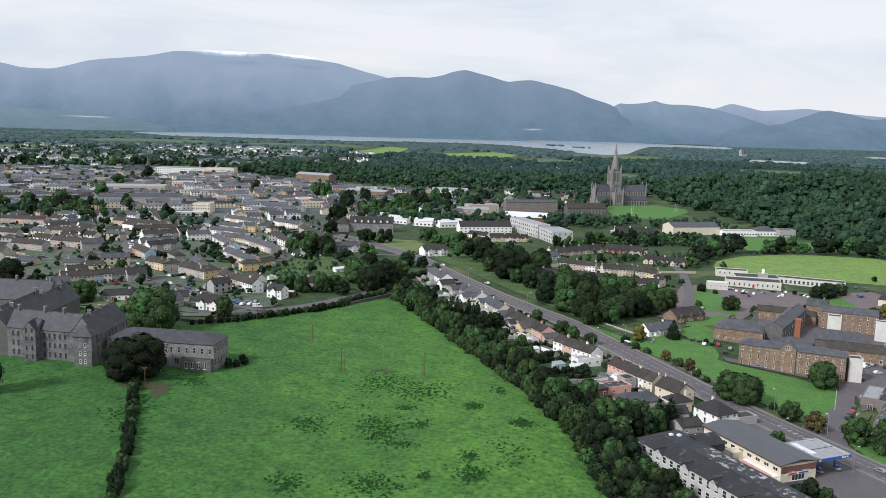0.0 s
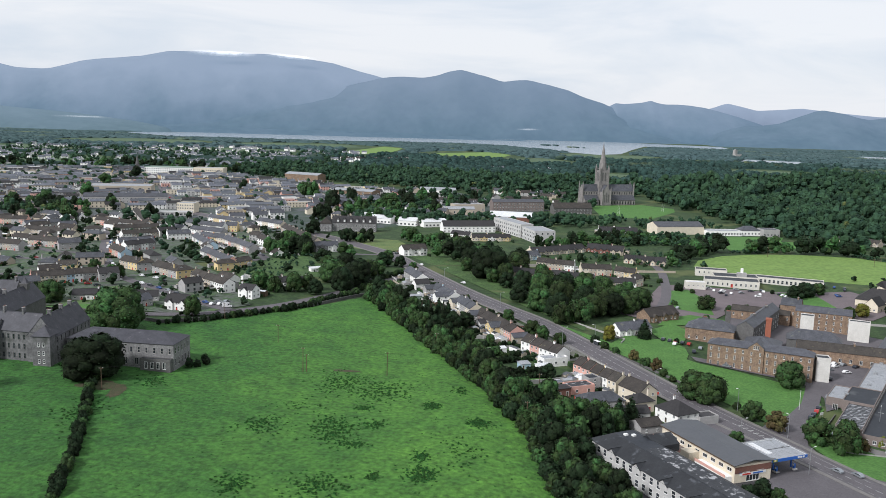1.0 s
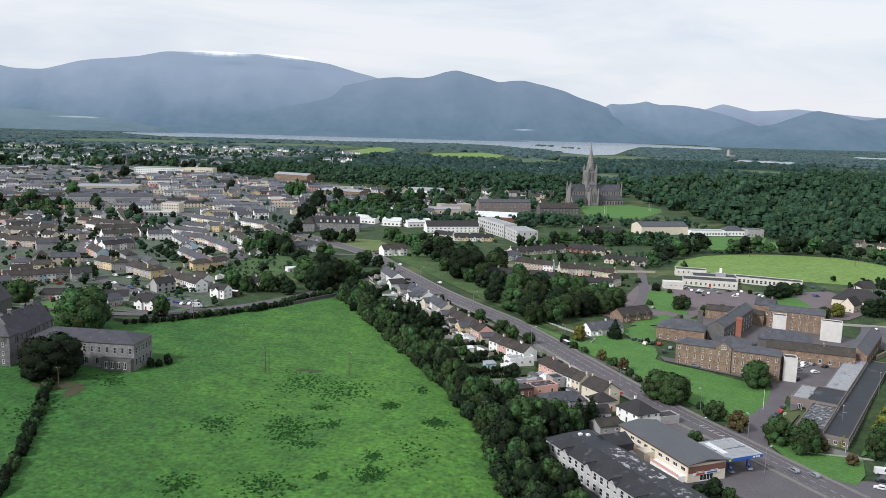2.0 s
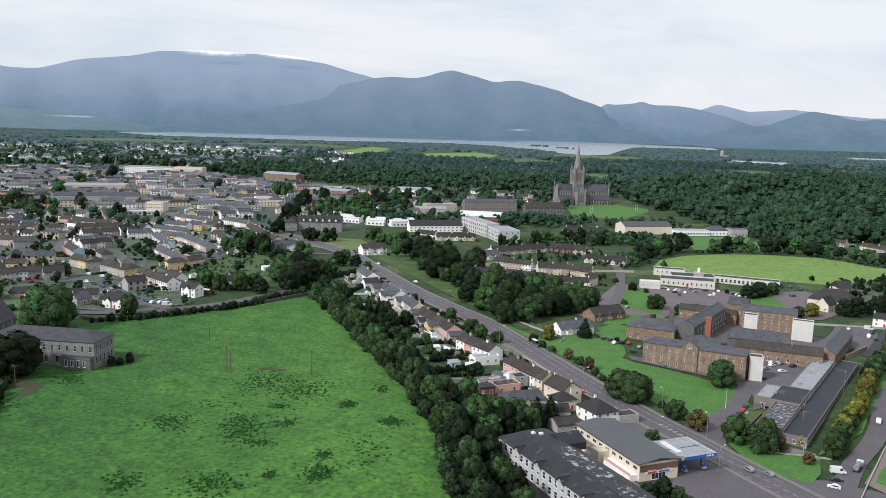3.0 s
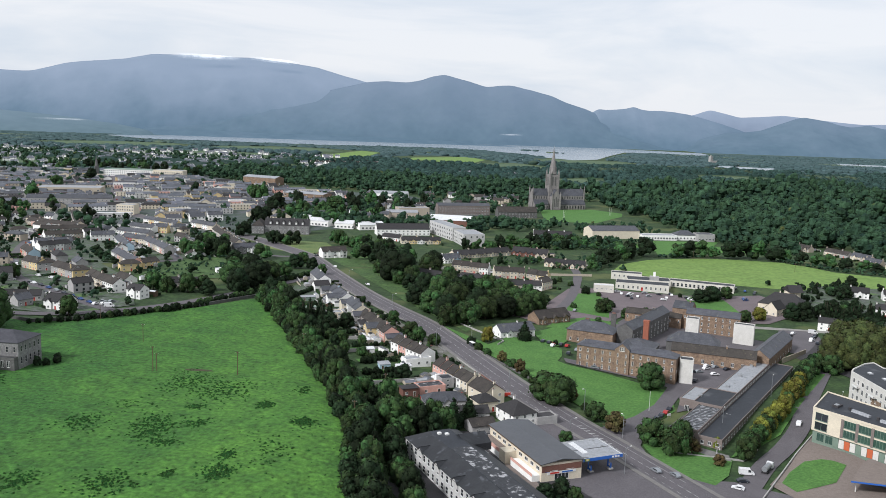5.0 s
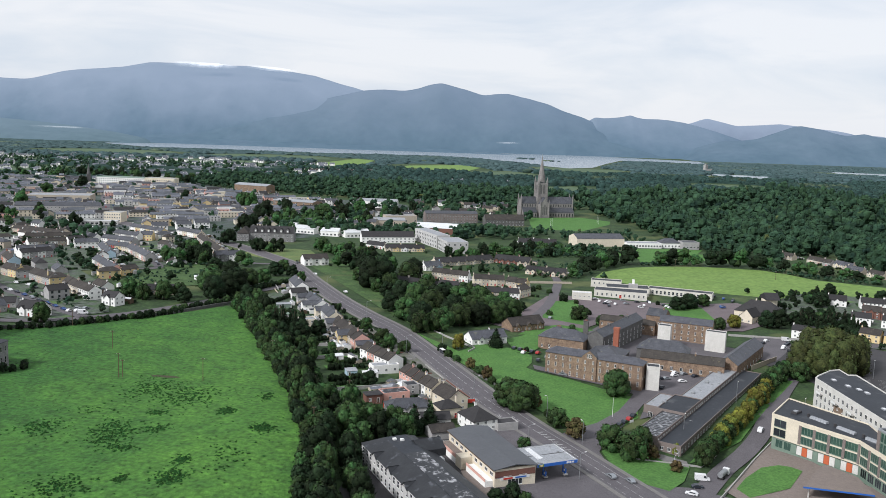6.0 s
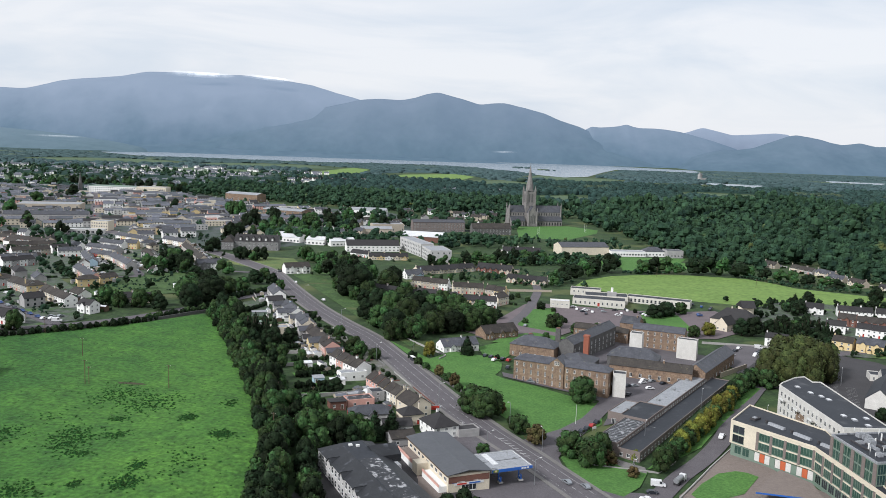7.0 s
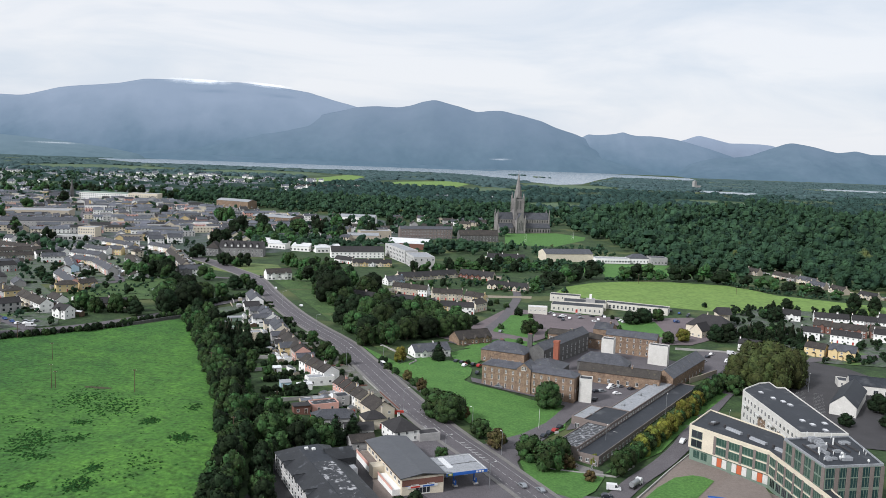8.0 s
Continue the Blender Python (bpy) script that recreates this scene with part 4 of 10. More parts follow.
def flat_roof(L, W, h, m, edge_m, up=0.45, over=0.0):
    s = Shape()
    a, b, t = L / 2 + over, W / 2 + over, 0.3
    s.box(-a + t, a - t, -b + t, b - t, h - 0.2, h + 0.05, m)
    for x0, x1, y0, y1 in ((-a, a, -b, -b + t), (-a, a, b - t, b), (-a, -a + t, -b + t, b - t), (a - t, a, -b + t, b - t)):
        s.box(x0, x1, y0, y1, h - 0.25, h + up, edge_m)
    return s


CHIMNEYS = {}


def chimney_mesh(m, h, w=0.9, d=0.6, pots=2):
    key = (m.name, h, w, d, pots)
    if key not in CHIMNEYS:
        s = Shape().box(-w / 2, w / 2, -d / 2, d / 2, -1.6, h, m).box(-w / 2 - 0.08, w / 2 + 0.08, -d / 2 - 0.08, d / 2 + 0.08, h, h + 0.14, M["concrete"])
        for i in range(pots):
            x = (i - (pots - 1) / 2) * w / max(1, pots) * 0.9
            s.tube((x, 0, h + 0.14), (x, 0, h + 0.55), 0.13, 0.10, M["brick"], 6)
        CHIMNEYS[key] = s.mesh("chimney")
    return CHIMNEYS[key]


HOUSES = []


def house(x, y, rot, L, W, h, rise, wall, roof, label, kind="gable", chim=(), cols=3, floors=2, group="", end=0.25, door="red", name="house",
          sides=("front", "back"), gables=0, win=(1.15, 1.2), z=None, cat="house", chim_m=None, porch=False, plain=False, drawn=True):
    """A house: long axis x, front towards -y."""
    if drawn:
        x, y = plan(x, y)
    HOUSES.append((x, y, rot, L, W))
    t = thing(name, x, y, rot, label, cat, group, z)
    if kind == "hip":
        body = part("wall", Shape().box(-L / 2, L / 2, -W / 2, W / 2, -1.2, h, M[wall]), t)
        part("roof", hip_roof(L, W, h, rise, M[roof]), t)
    elif kind == "flat":
        body = part("wall", Shape().box(-L / 2, L / 2, -W / 2, W / 2, -1.2, h - 0.22, M[wall]), t)
        part("roof", flat_roof(L, W, h, M[roof], M[wall]), t)
    else:
        body = part("wall", gable_wall(L, W, h, rise, M[wall]), t)
        part("roof", gable_roof(L, W, h, rise, M[roof], end=end), t)
    for u in chim:
        zz = h + rise if kind != "flat" else h
        part("chimney", chimney_mesh(M[chim_m or wall], 1.1), t, m=pose(u * L / 2, 0, zz, 0, 0, 90))
    storey = h / floors
    for fl in range(floors):
        for side in sides:
            n = cols if side in ("front", "back") else max(1, round(W / 4))
            span = (L if side in ("front", "back") else W) / 2
            step = 2 * span / n
            for i in range(n):
                u = -span + step * (i + 0.5)
                if side == "front" and fl == 0 and door and i == n // 2:
                    add_door(body, L, W, side, u, M[door])
                    continue
                part("window", plain_window(*win) if plain else window_mesh(win[0], win[1], 1, M["frame"], M["glass"]), body, m=wall_pose(side, u, L, W, storey * fl + 0.95))
    for g in range(gables):
        u = -L / 2 + L * (g + 0.5) / gables
        gw = 3.4
        s = Shape().prism([(-gw / 2, 0), (gw / 2, 0), (gw / 2, h - 0.4), (0, h + 1.3), (-gw / 2, h - 0.4)], -W / 2 - 0.9, -W / 2 + 0.05, M[wall], "y")
        fr = part("front_gable", s, t, m=pose(u, 0, 0))
        part("gable_roof", gable_roof(2.6, gw, h - 0.4, 1.7, M[roof], 0.25, 0.2, 0.14, False), fr, m=pose(0, -W / 2 + 0.25, 0, 0, 0, 90))
        part("window", window_mesh(win[0], win[1], 1, M["frame"], M["glass"]), fr, m=pose(0, -W / 2 - 0.9, 1.0))
    if porch:
        s = Shape().box(-1.0, 1.0, -W / 2 - 1.3, -W / 2, -0.6, 2.2, M[wall]).prism([(-1.25, 2.2), (1.25, 2.2), (0, 3.1)], -W / 2 - 1.5, -W / 2, M[roof], "y")
        part("porch", s, t)
    return t


def terrace(a, b, n, W, h, rise, walls, roof, label, group, back=1, **kw):
    """n joined houses whose front line runs from plan point a to b; back = 1: they stand to the left of that way, -1: to its right."""
    a, b = Vector(plan(*a)), Vector(plan(*b))
    t = (b - a) / n
    ang = math.degrees(math.atan2(t.y, t.x))
    nrm = Vector((-t.y, t.x)).normalized() * back
    for i in range(n):
        c = a + t * (i + 0.5) + nrm * W / 2
        wall = walls[i % len(walls)]
        made = house(c.x, c.y, ang if back > 0 else ang + 180, t.length - 0.02, W, h + 0.12 * math.sin(5.1 * i + a.x), rise, wall, roof, label % wall_word(wall), chim=(0.93,) if i % 2 else (-0.93,),
              group=group, drawn=False, end=0.3 if n == 1 else -0.005, cols=2 if t.length < 7 else 3, **kw)
        if c.y > 850:
            dissolve(made)


def wall_word(wall):
    return {"white": "white", "cream": "cream", "beige": "beige", "grey": "grey", "yellow": "yellow", "pink": "pink", "stone": "grey stone", "brick": "red brick",
            "lightblue": "pale blue", "sandstone": "brown stone", "red": "red", "orange": "orange"}[wall]


DOOMED = []


def dissolve(ob):
    """Takes a thing's meshes into the joined rest and removes its objects."""
    gather(ob, ob.matrix_basis)
    DOOMED.extend((*ob.children_recursive, ob))


# ---- trees ----
def crown_mesh(name, seed, lobes, cards, size, m, tall=1.0, cone=False):
    """A crown about 1 unit in radius, from 0 to 2 * tall: leaf clumps scattered over lobes, round a loose inner core."""
    rnd = np.random.RandomState(seed)
    cen, rad = [], []
    for k in range(lobes):
        if cone:
            u = k / (lobes - 1)
            cen.append((rnd.uniform(-0.1, 0.1), rnd.uniform(-0.1, 0.1), 2 * tall * (0.1 + 0.85 * u)))
            rad.append(0.75 * (1 - u) + 0.12)
        else:
            a, u = 6.283 * k * 0.382 + rnd.uniform(-0.4, 0.4), (k + rnd.uniform(0, 1)) / lobes
            r = 0.66 * math.sqrt(max(0.10, 1 - (1.35 * u - 0.45) ** 2)) * rnd.uniform(0.75, 1.1)
            cen.append((r * math.cos(a), r * math.sin(a), tall * (0.22 + 1.42 * u)))
            rad.append(rnd.uniform(0.34, 0.54))
    cen, rad = np.array(cen), np.array(rad)
    which = rnd.choice(lobes, cards, p=rad ** 2 / (rad ** 2).sum())
    d = rnd.normal(size=(cards, 3))
    d /= np.linalg.norm(d, axis=1)[:, None]
    d[:, 2] = np.where(d[:, 2] < -0.55, -d[:, 2], d[:, 2])
    p = cen[which] + d * (rad[which] * rnd.uniform(0.82, 1.14, cards))[:, None] * np.array([1, 1, 0.9])
    p[:, 2] = np.maximum(p[:, 2], 0.02)
    nrm = d + rnd.normal(size=(cards, 3)) * 0.55 + np.array([0, 0, 0.35])
    nrm /= np.linalg.norm(nrm, axis=1)[:, None]
    u = np.cross(nrm, rnd.normal(size=(cards, 3)))
    u /= np.linalg.norm(u, axis=1)[:, None]
    w = np.cross(nrm, u)
    s = (size * rnd.uniform(0.45, 1.1, cards))[:, None]
    v = np.stack([p - u * s, p - w * s * 0.75 + nrm * s * 0.25, p + u * s, p + w * s * 0.75 + nrm * s * 0.25], 1).reshape(-1, 3)
    f = np.arange(cards * 4).reshape(-1, 4)
    # core lumps
    cv, cf = [], []
    for c, r in zip(cen, rad):
        k = len(v) + len(cv)
        for a in range(4):
            for b in range(6):
                th, ph = math.pi * (a + 0.5) / 4, 6.283 * b / 6
                cv.append(c + 0.97 * r * np.array([math.sin(th) * math.cos(ph), math.sin(th) * math.sin(ph), math.cos(th)]) * rnd.uniform(0.8, 1.05))
        cf += [(k + a * 6 + b, k + a * 6 + (b + 1) % 6, k + (a + 1) * 6 + (b + 1) % 6, k + (a + 1) * 6 + b) for a in range(3) for b in range(6)]
    return fast_mesh(name, np.r_[v, np.array(cv)], np.r_[f, np.array(cf)], [m])


def trunk_mesh():
    s = Shape().tube((0, 0, -0.6), (0.02, 0.01, 1.0), 0.075, 0.05, M["bark"], 7)
    s.tube((0.02, 0.01, 0.9), (0.22, 0.1, 1.8), 0.04, 0.015, M["bark"], 5).tube((0.02, 0.01, 0.9), (-0.2, -0.12, 1.7), 0.04, 0.015, M["bark"], 5).tube((0.0, 0.0, 0.95), (0.0, 0.2, 1.9), 0.035, 0.012, M["bark"], 5)
    return s.mesh("trunk")


CROWNS = {}
for key, lobes, cards, size, mat, tall, cone in (("broad", 17, 1000, 0.088, "leaf", 0.95, False), ("broad2", 19, 1000, 0.088, "leaf", 1.1, False), ("broad3", 14, 900, 0.10, "leaf", 0.8, False),
                                                 ("dark", 18, 1000, 0.088, "leaf_dark", 1.15, False), ("cone", 11, 900, 0.105, "leaf_dark", 1.7, True), ("gold", 15, 900, 0.10, "leaf_gold", 1.0, False),
                                                 ("rust", 14, 560, 0.122, "leaf_rust", 0.95, False), ("bush", 11, 400, 0.14, "leaf", 0.6, False), ("bush2", 11, 400, 0.14, "leaf_dark", 0.65, False)):
    CROWNS[key] = crown_mesh("crown", len(CROWNS) * 7 + 3, lobes, cards, size, M[mat], tall, cone)
CROWNS["broad_large"] = crown_mesh("crown", 91, 30, 2400, 0.06, M["leaf"], 0.95)
CROWNS["olive"] = crown_mesh("crown", 93, 30, 2200, 0.065, M["leaf_olive"], 1.05)
CROWNS["dark_large"] = crown_mesh("crown", 92, 30, 2400, 0.06, M["leaf_dark"], 1.15)
TRUNK = trunk_mesh()
TREE_WORDS = {"broad": "round green broadleaf tree", "broad2": "tall green broadleaf tree", "broad3": "spreading green broadleaf tree", "dark": "dark green dense tree", "cone": "dark pointed conifer",
              "gold": "yellowing broadleaf tree", "olive": "large olive-green lime tree", "rust": "copper-brown leaved tree", "bush": "green rounded bush", "bush2": "dark green bush"}
tree_rnd = random.Random(11)


FAR_TREES = {"leaf": [], "leaf_dark": []}


def tree(x, y, r, kind="broad", h=None, group="", where="on grass"):
    """A tree of crown radius r and height h at a plan point; the far belts are joined later."""
    tall = {"broad": 1.9, "broad2": 2.2, "broad3": 1.6, "dark": 2.3, "cone": 3.4, "gold": 2.0, "olive": 2.1, "rust": 1.9, "bush": 1.2, "bush2": 1.3}[kind]
    lift = 0.0 if kind.startswith("bush") or kind == "cone" else 0.05
    h = h or r * tall * 1.15
    if y > 660:
        FAR_TREES["leaf_dark" if kind in ("dark", "cone", "bush2") else "leaf"].append((x, y, r, h))
        return None
    bush = kind.startswith("bush")
    x, y = plan(x, y)
    t = thing("bush" if bush else "tree", x, y, tree_rnd.uniform(0, 360), TREE_WORDS[kind] + " " + where, "bush" if bush else "tree", group)
    if not bush:
        k = h * 0.5
        part("trunk", TRUNK, t, m=Matrix.Diagonal((k, k, k, 1)))
    big = {"broad": "broad_large", "dark": "dark_large"}.get(kind, kind) if r > 6.9 else kind
    part("crown", CROWNS[big], t, m=pose(0, 0, h * lift) @ Matrix.Diagonal((r, r * tree_rnd.uniform(0.88, 1.1), h * (1 - lift) / tall, 1)))
    return t


def tree_row(pts, spacing, r, kinds, where, spread=1.0, group=""):
    for p in resample(pts, spacing):
        q = tree_rnd.uniform(0.72, 1.3)
        tree(p.x + tree_rnd.uniform(-1, 1) * spread, p.y + tree_rnd.uniform(-1, 1) * spread, r * q, tree_rnd.choice(kinds), None, group, where)


def tuft_mesh(name, pts, m, cards=70):
    """Many low tufts in one mesh: pts rows of x, y, crown radius, height."""
    rnd = np.random.RandomState(5)
    pts = np.asarray(pts, float)
    n = len(pts)
    z0 = np.array([gz(p[0], p[1]) for p in pts])
    d = rnd.normal(size=(n, cards, 3))
    d /= np.linalg.norm(d, axis=2)[:, :, None]
    d[:, :, 2] = np.where(d[:, :, 2] < -0.3, -d[:, :, 2], d[:, :, 2])
    lump = 0.78 + 0.28 * np.sin(3.1 * np.arctan2(d[:, :, 1], d[:, :, 0]) + rnd.uniform(0, 6, (n, 1))) * np.cos(2.4 * d[:, :, 2] + rnd.uniform(0, 6, (n, 1)))
    r, h = pts[:, 2][:, None], pts[:, 3][:, None]
    c = np.stack([pts[:, 0][:, None] + d[:, :, 0] * r * lump, pts[:, 1][:, None] + d[:, :, 1] * r * lump, z0[:, None] + h * 0.5 + d[:, :, 2] * h * 0.5 * lump], 2).reshape(-1, 3)
    k = len(c)
    nrm = d.reshape(-1, 3) + rnd.normal(size=(k, 3)) * 0.4 + np.array([0, 0, 0.4])
    nrm /= np.linalg.norm(nrm, axis=1)[:, None]
    u = np.cross(nrm, rnd.normal(size=(k, 3)))
    u /= np.linalg.norm(u, axis=1)[:, None]
    w = np.cross(nrm, u)
    s = (np.repeat(pts[:, 2], cards) * rnd.uniform(0.22, 0.42, k))[:, None]
    v = np.stack([c - u * s, c - w * s * 0.8 + nrm * s * 0.2, c + u * s, c + w * s * 0.8 + nrm * s * 0.2], 1).reshape(-1, 3)
    f = np.arange(k * 4).reshape(-1, 4)
    # a dark inner lump in each
    ring = np.array([(math.cos(6.283 * b / 6), math.sin(6.283 * b / 6)) for b in range(6)])
    cv = np.concatenate([np.stack([pts[:, 0][:, None] + ring[:, 0] * r * q, pts[:, 1][:, None] + ring[:, 1] * r * q, np.repeat((z0[:, None] + h * zz), 6, 1)], 2) for q, zz in ((0.45, 0.05), (0.66, 0.45), (0.30, 0.86))], 1)
    base = len(v) + 18 * np.arange(n)[:, None, None]
    q = np.array([[a * 6 + b, a * 6 + (b + 1) % 6, (a + 1) * 6 + (b + 1) % 6, (a + 1) * 6 + b] for a in range(2) for b in range(6)])
    return fast_mesh(name, np.r_[v, cv.reshape(-1, 3)], np.r_[f, (base + q[None]).reshape(-1, 4)], [m])


def woods_mesh(name, pts, m, cards=70, rings=4, seg=7):
    """Many far trees in one mesh: pts rows of x, y, crown radius, height. Each is an uneven mound of foliage with leaf clumps standing out of it."""
    rnd = np.random.RandomState(5)
    pts = np.asarray(pts, float)
    n = len(pts)
    z0 = np.array([gz(p[0], p[1]) for p in pts])[:, None]
    r, h = pts[:, 2][:, None], pts[:, 3][:, None]
    # mounds
    el = np.linspace(-0.7, 1.45, rings + 1)
    az = np.arange(seg) * 6.2832 / seg
    E, A = np.meshgrid(el, az, indexing="ij")
    E, A = E.ravel()[None], A.ravel()[None] + rnd.uniform(0, 6, (n, 1))
    q = rnd.uniform(0.74, 1.12, (n, (rings + 1) * seg))
    q *= 1 + 0.16 * np.sin(2 * A + rnd.uniform(0, 6, (n, 1))) * np.cos(E)
    mv = np.stack([pts[:, 0][:, None] + r * q * np.cos(E) * np.cos(A), pts[:, 1][:, None] + r * q * np.cos(E) * np.sin(A), z0 + h * (0.52 + 0.46 * q * np.sin(E))], 2)
    mv[:, :seg, 2] = z0 - 0.3
    quad = np.array([[a * seg + b, a * seg + (b + 1) % seg, (a + 1) * seg + (b + 1) % seg, (a + 1) * seg + b] for a in range(rings) for b in range(seg)])
    mf = ((rings + 1) * seg * np.arange(n)[:, None, None] + quad[None]).reshape(-1, 4)
    mv = mv.reshape(-1, 3)
    # clumps
    d = rnd.normal(size=(n, cards, 3))
    d /= np.linalg.norm(d, axis=2)[:, :, None]
    d[:, :, 2] = np.where(d[:, :, 2] < -0.2, -d[:, :, 2], d[:, :, 2])
    out = rnd.uniform(0.86, 1.10, (n, cards))
    c = np.stack([pts[:, 0][:, None] + d[:, :, 0] * r * out, pts[:, 1][:, None] + d[:, :, 1] * r * out, z0 + h * (0.52 + 0.46 * d[:, :, 2] * out)], 2).reshape(-1, 3)
    k = len(c)
    nrm = d.reshape(-1, 3) + rnd.normal(size=(k, 3)) * 0.35 + np.array([0, 0, 0.3])
    nrm /= np.linalg.norm(nrm, axis=1)[:, None]
    u = np.cross(nrm, rnd.normal(size=(k, 3)))
    u /= np.linalg.norm(u, axis=1)[:, None]
    w = np.cross(nrm, u)
    s = (np.repeat(pts[:, 2], cards) * rnd.uniform(0.10, 0.24, k))[:, None]
    v = np.stack([c - u * s, c - w * s * 0.8 + nrm * s * 0.2, c + u * s, c + w * s * 0.8 + nrm * s * 0.2], 1).reshape(-1, 3)
    f = len(mv) + np.arange(k * 4).reshape(-1, 4)
    me = fast_mesh(name, np.r_[mv, v], np.r_[mf, f], [m])
    me.shade_smooth()
    return me


def grove_mesh(name, pts, m, lobes=6, cards=60, flat=True):
    """Many trees in one mesh: pts rows of x, y, crown radius, height. Each crown is a heap of rounded boughs with leaf clumps on them."""
    rnd = np.random.RandomState(8)
    pts = np.asarray(pts, float)
    n = len(pts)
    z0 = np.array([gz(p[0], p[1]) for p in pts])[:, None]
    x, y, r, h = (pts[:, k][:, None] for k in range(4))
    a = rnd.uniform(0, 6.2832, (n, lobes))
    u = (np.arange(lobes)[None] + rnd.uniform(0, 1, (n, lobes))) / lobes
    out = 0.62 * np.sqrt(np.maximum(0.05, 1 - (1.5 * u - 0.55) ** 2)) * rnd.uniform(0.7, 1.15, (n, lobes))
    cx, cy, cz = x + r * out * np.cos(a), y + r * out * np.sin(a), z0 + h * (0.22 + 0.60 * u)
    lr = r * rnd.uniform(0.40, 0.62, (n, lobes))
    lz = h * rnd.uniform(0.17, 0.25, (n, lobes))
    rings, seg = 3, 6
    E, A = np.meshgrid(np.linspace(-1.1, 1.45, rings + 1), np.arange(seg) * 6.2832 / seg, indexing="ij")
    E, A = E.ravel()[None, None], A.ravel()[None, None] + rnd.uniform(0, 6, (n, lobes, 1))
    q = rnd.uniform(0.70, 1.20, (n, lobes, (rings + 1) * seg))
    mv = np.stack([cx[..., None] + lr[..., None] * q * np.cos(E) * np.cos(A), cy[..., None] + lr[..., None] * q * np.cos(E) * np.sin(A), cz[..., None] + lz[..., None] * q * np.sin(E)], 3).reshape(-1, 3)
    quad = np.array([[i * seg + j, i * seg + (j + 1) % seg, (i + 1) * seg + (j + 1) % seg, (i + 1) * seg + j] for i in range(rings) for j in range(seg)])
    mf = ((rings + 1) * seg * np.arange(n * lobes)[:, None, None] + quad[None]).reshape(-1, 4)
    # leaf clumps, mostly facing outwards
    w = rnd.randint(0, lobes, (n, cards))
    row = np.arange(n)[:, None]
    d = rnd.normal(size=(n, cards, 3))
    d /= np.linalg.norm(d, axis=2)[:, :, None]
    d[:, :, 2] = np.where(d[:, :, 2] < -0.25, -d[:, :, 2], d[:, :, 2])
    far = rnd.uniform(0.90, 1.12, (n, cards))
    c = np.stack([cx[row, w] + lr[row, w] * d[..., 0] * far, cy[row, w] + lr[row, w] * d[..., 1] * far, cz[row, w] + lz[row, w] * d[..., 2] * far], 2).reshape(-1, 3)
    k = len(c)
    nrm = d.reshape(-1, 3) + rnd.normal(size=(k, 3)) * 0.22 + np.array([0, 0, 0.35])
    nrm /= np.linalg.norm(nrm, axis=1)[:, None]
    e1 = np.cross(nrm, rnd.normal(size=(k, 3)))
    e1 /= np.linalg.norm(e1, axis=1)[:, None]
    e2 = np.cross(nrm, e1)
    sz = (np.repeat(pts[:, 2], cards) * rnd.uniform(0.06, 0.14, k))[:, None]
    v = np.stack([c - e1 * sz, c - e2 * sz * 0.8, c + e1 * sz, c + e2 * sz * 0.8], 1).reshape(-1, 3)
    me = fast_mesh(name, np.r_[mv, v], np.r_[mf, len(mv) + np.arange(k * 4).reshape(-1, 4)], [m])
    if flat:
        me.shade_flat()
    else:
        me.shade_smooth()
    return me


def canopy(name, x0, x1, y0, y1, step, cell, height, keep, m, seed):
    """A far wood seen as its lumpy top: domes of crowns over a plan area."""
    rnd = np.random.RandomState(seed)
    xs, ys = np.arange(x0, x1, step), np.arange(y0, y1, step * 1.3)
    X, Y = np.meshgrid(xs, ys)
    nx, ny = int((x1 - x0) / cell) + 4, int((y1 - y0) / cell) + 4
    jx, jy, jh = rnd.uniform(0, 1, (ny, nx)), rnd.uniform(0, 1, (ny, nx)), rnd.uniform(0.65, 1.25, (ny, nx))
    ci, cj = ((X - x0) / cell).astype(int) + 1, ((Y - y0) / cell).astype(int) + 1
    Z = np.full(X.shape, 0.35) * height
    for di in (-1, 0, 1):
        for dj in (-1, 0, 1):
            a, b = np.clip(cj + dj, 0, ny - 1), np.clip(ci + di, 0, nx - 1)
            px, py = x0 + (ci + di - 1 + jx[a, b]) * cell, y0 + (cj + dj - 1 + jy[a, b]) * cell
            d2 = ((X - px) ** 2 + (Y - py) ** 2) / (0.85 * cell) ** 2
            Z = np.maximum(Z, height * jh[a, b] * np.sqrt(np.maximum(0, 1 - d2 * 0.8)))
    Z += rnd.normal(size=Z.shape) * 0.06 * height
    mask = np.vectorize(keep)(X, Y)
    Z = np.where(mask, Z, -4.0)
    v = np.stack([X, Y, Z], 2).reshape(-1, 3)
    n = len(xs)
    i, j = np.meshgrid(np.arange(n - 1), np.arange(len(ys) - 1))
    k = (j * n + i).ravel()
    f = np.stack([k, k + 1, k + n + 1, k + n], 1)
    zz = Z.ravel()
    f = f[(zz[f] > -3).any(1)]
    return tagged(new(name, fast_mesh(name, v, f, [m])), "distant mixed green woodland towards the lake", "woodland", kind="stuff")


# ---- large buildings ----
def along(a, b, W, back=1):
    """Centre, turn and length of a body whose front line runs from a to b."""
    a, b = Vector(a), Vector(b)
    t = b - a
    c = (a + b) / 2 + Vector((-t.y, t.x)).normalized() * back * W / 2
    ang = math.degrees(math.atan2(t.y, t.x))
    return c.x, c.y, ang if back > 0 else ang + 180, t.length


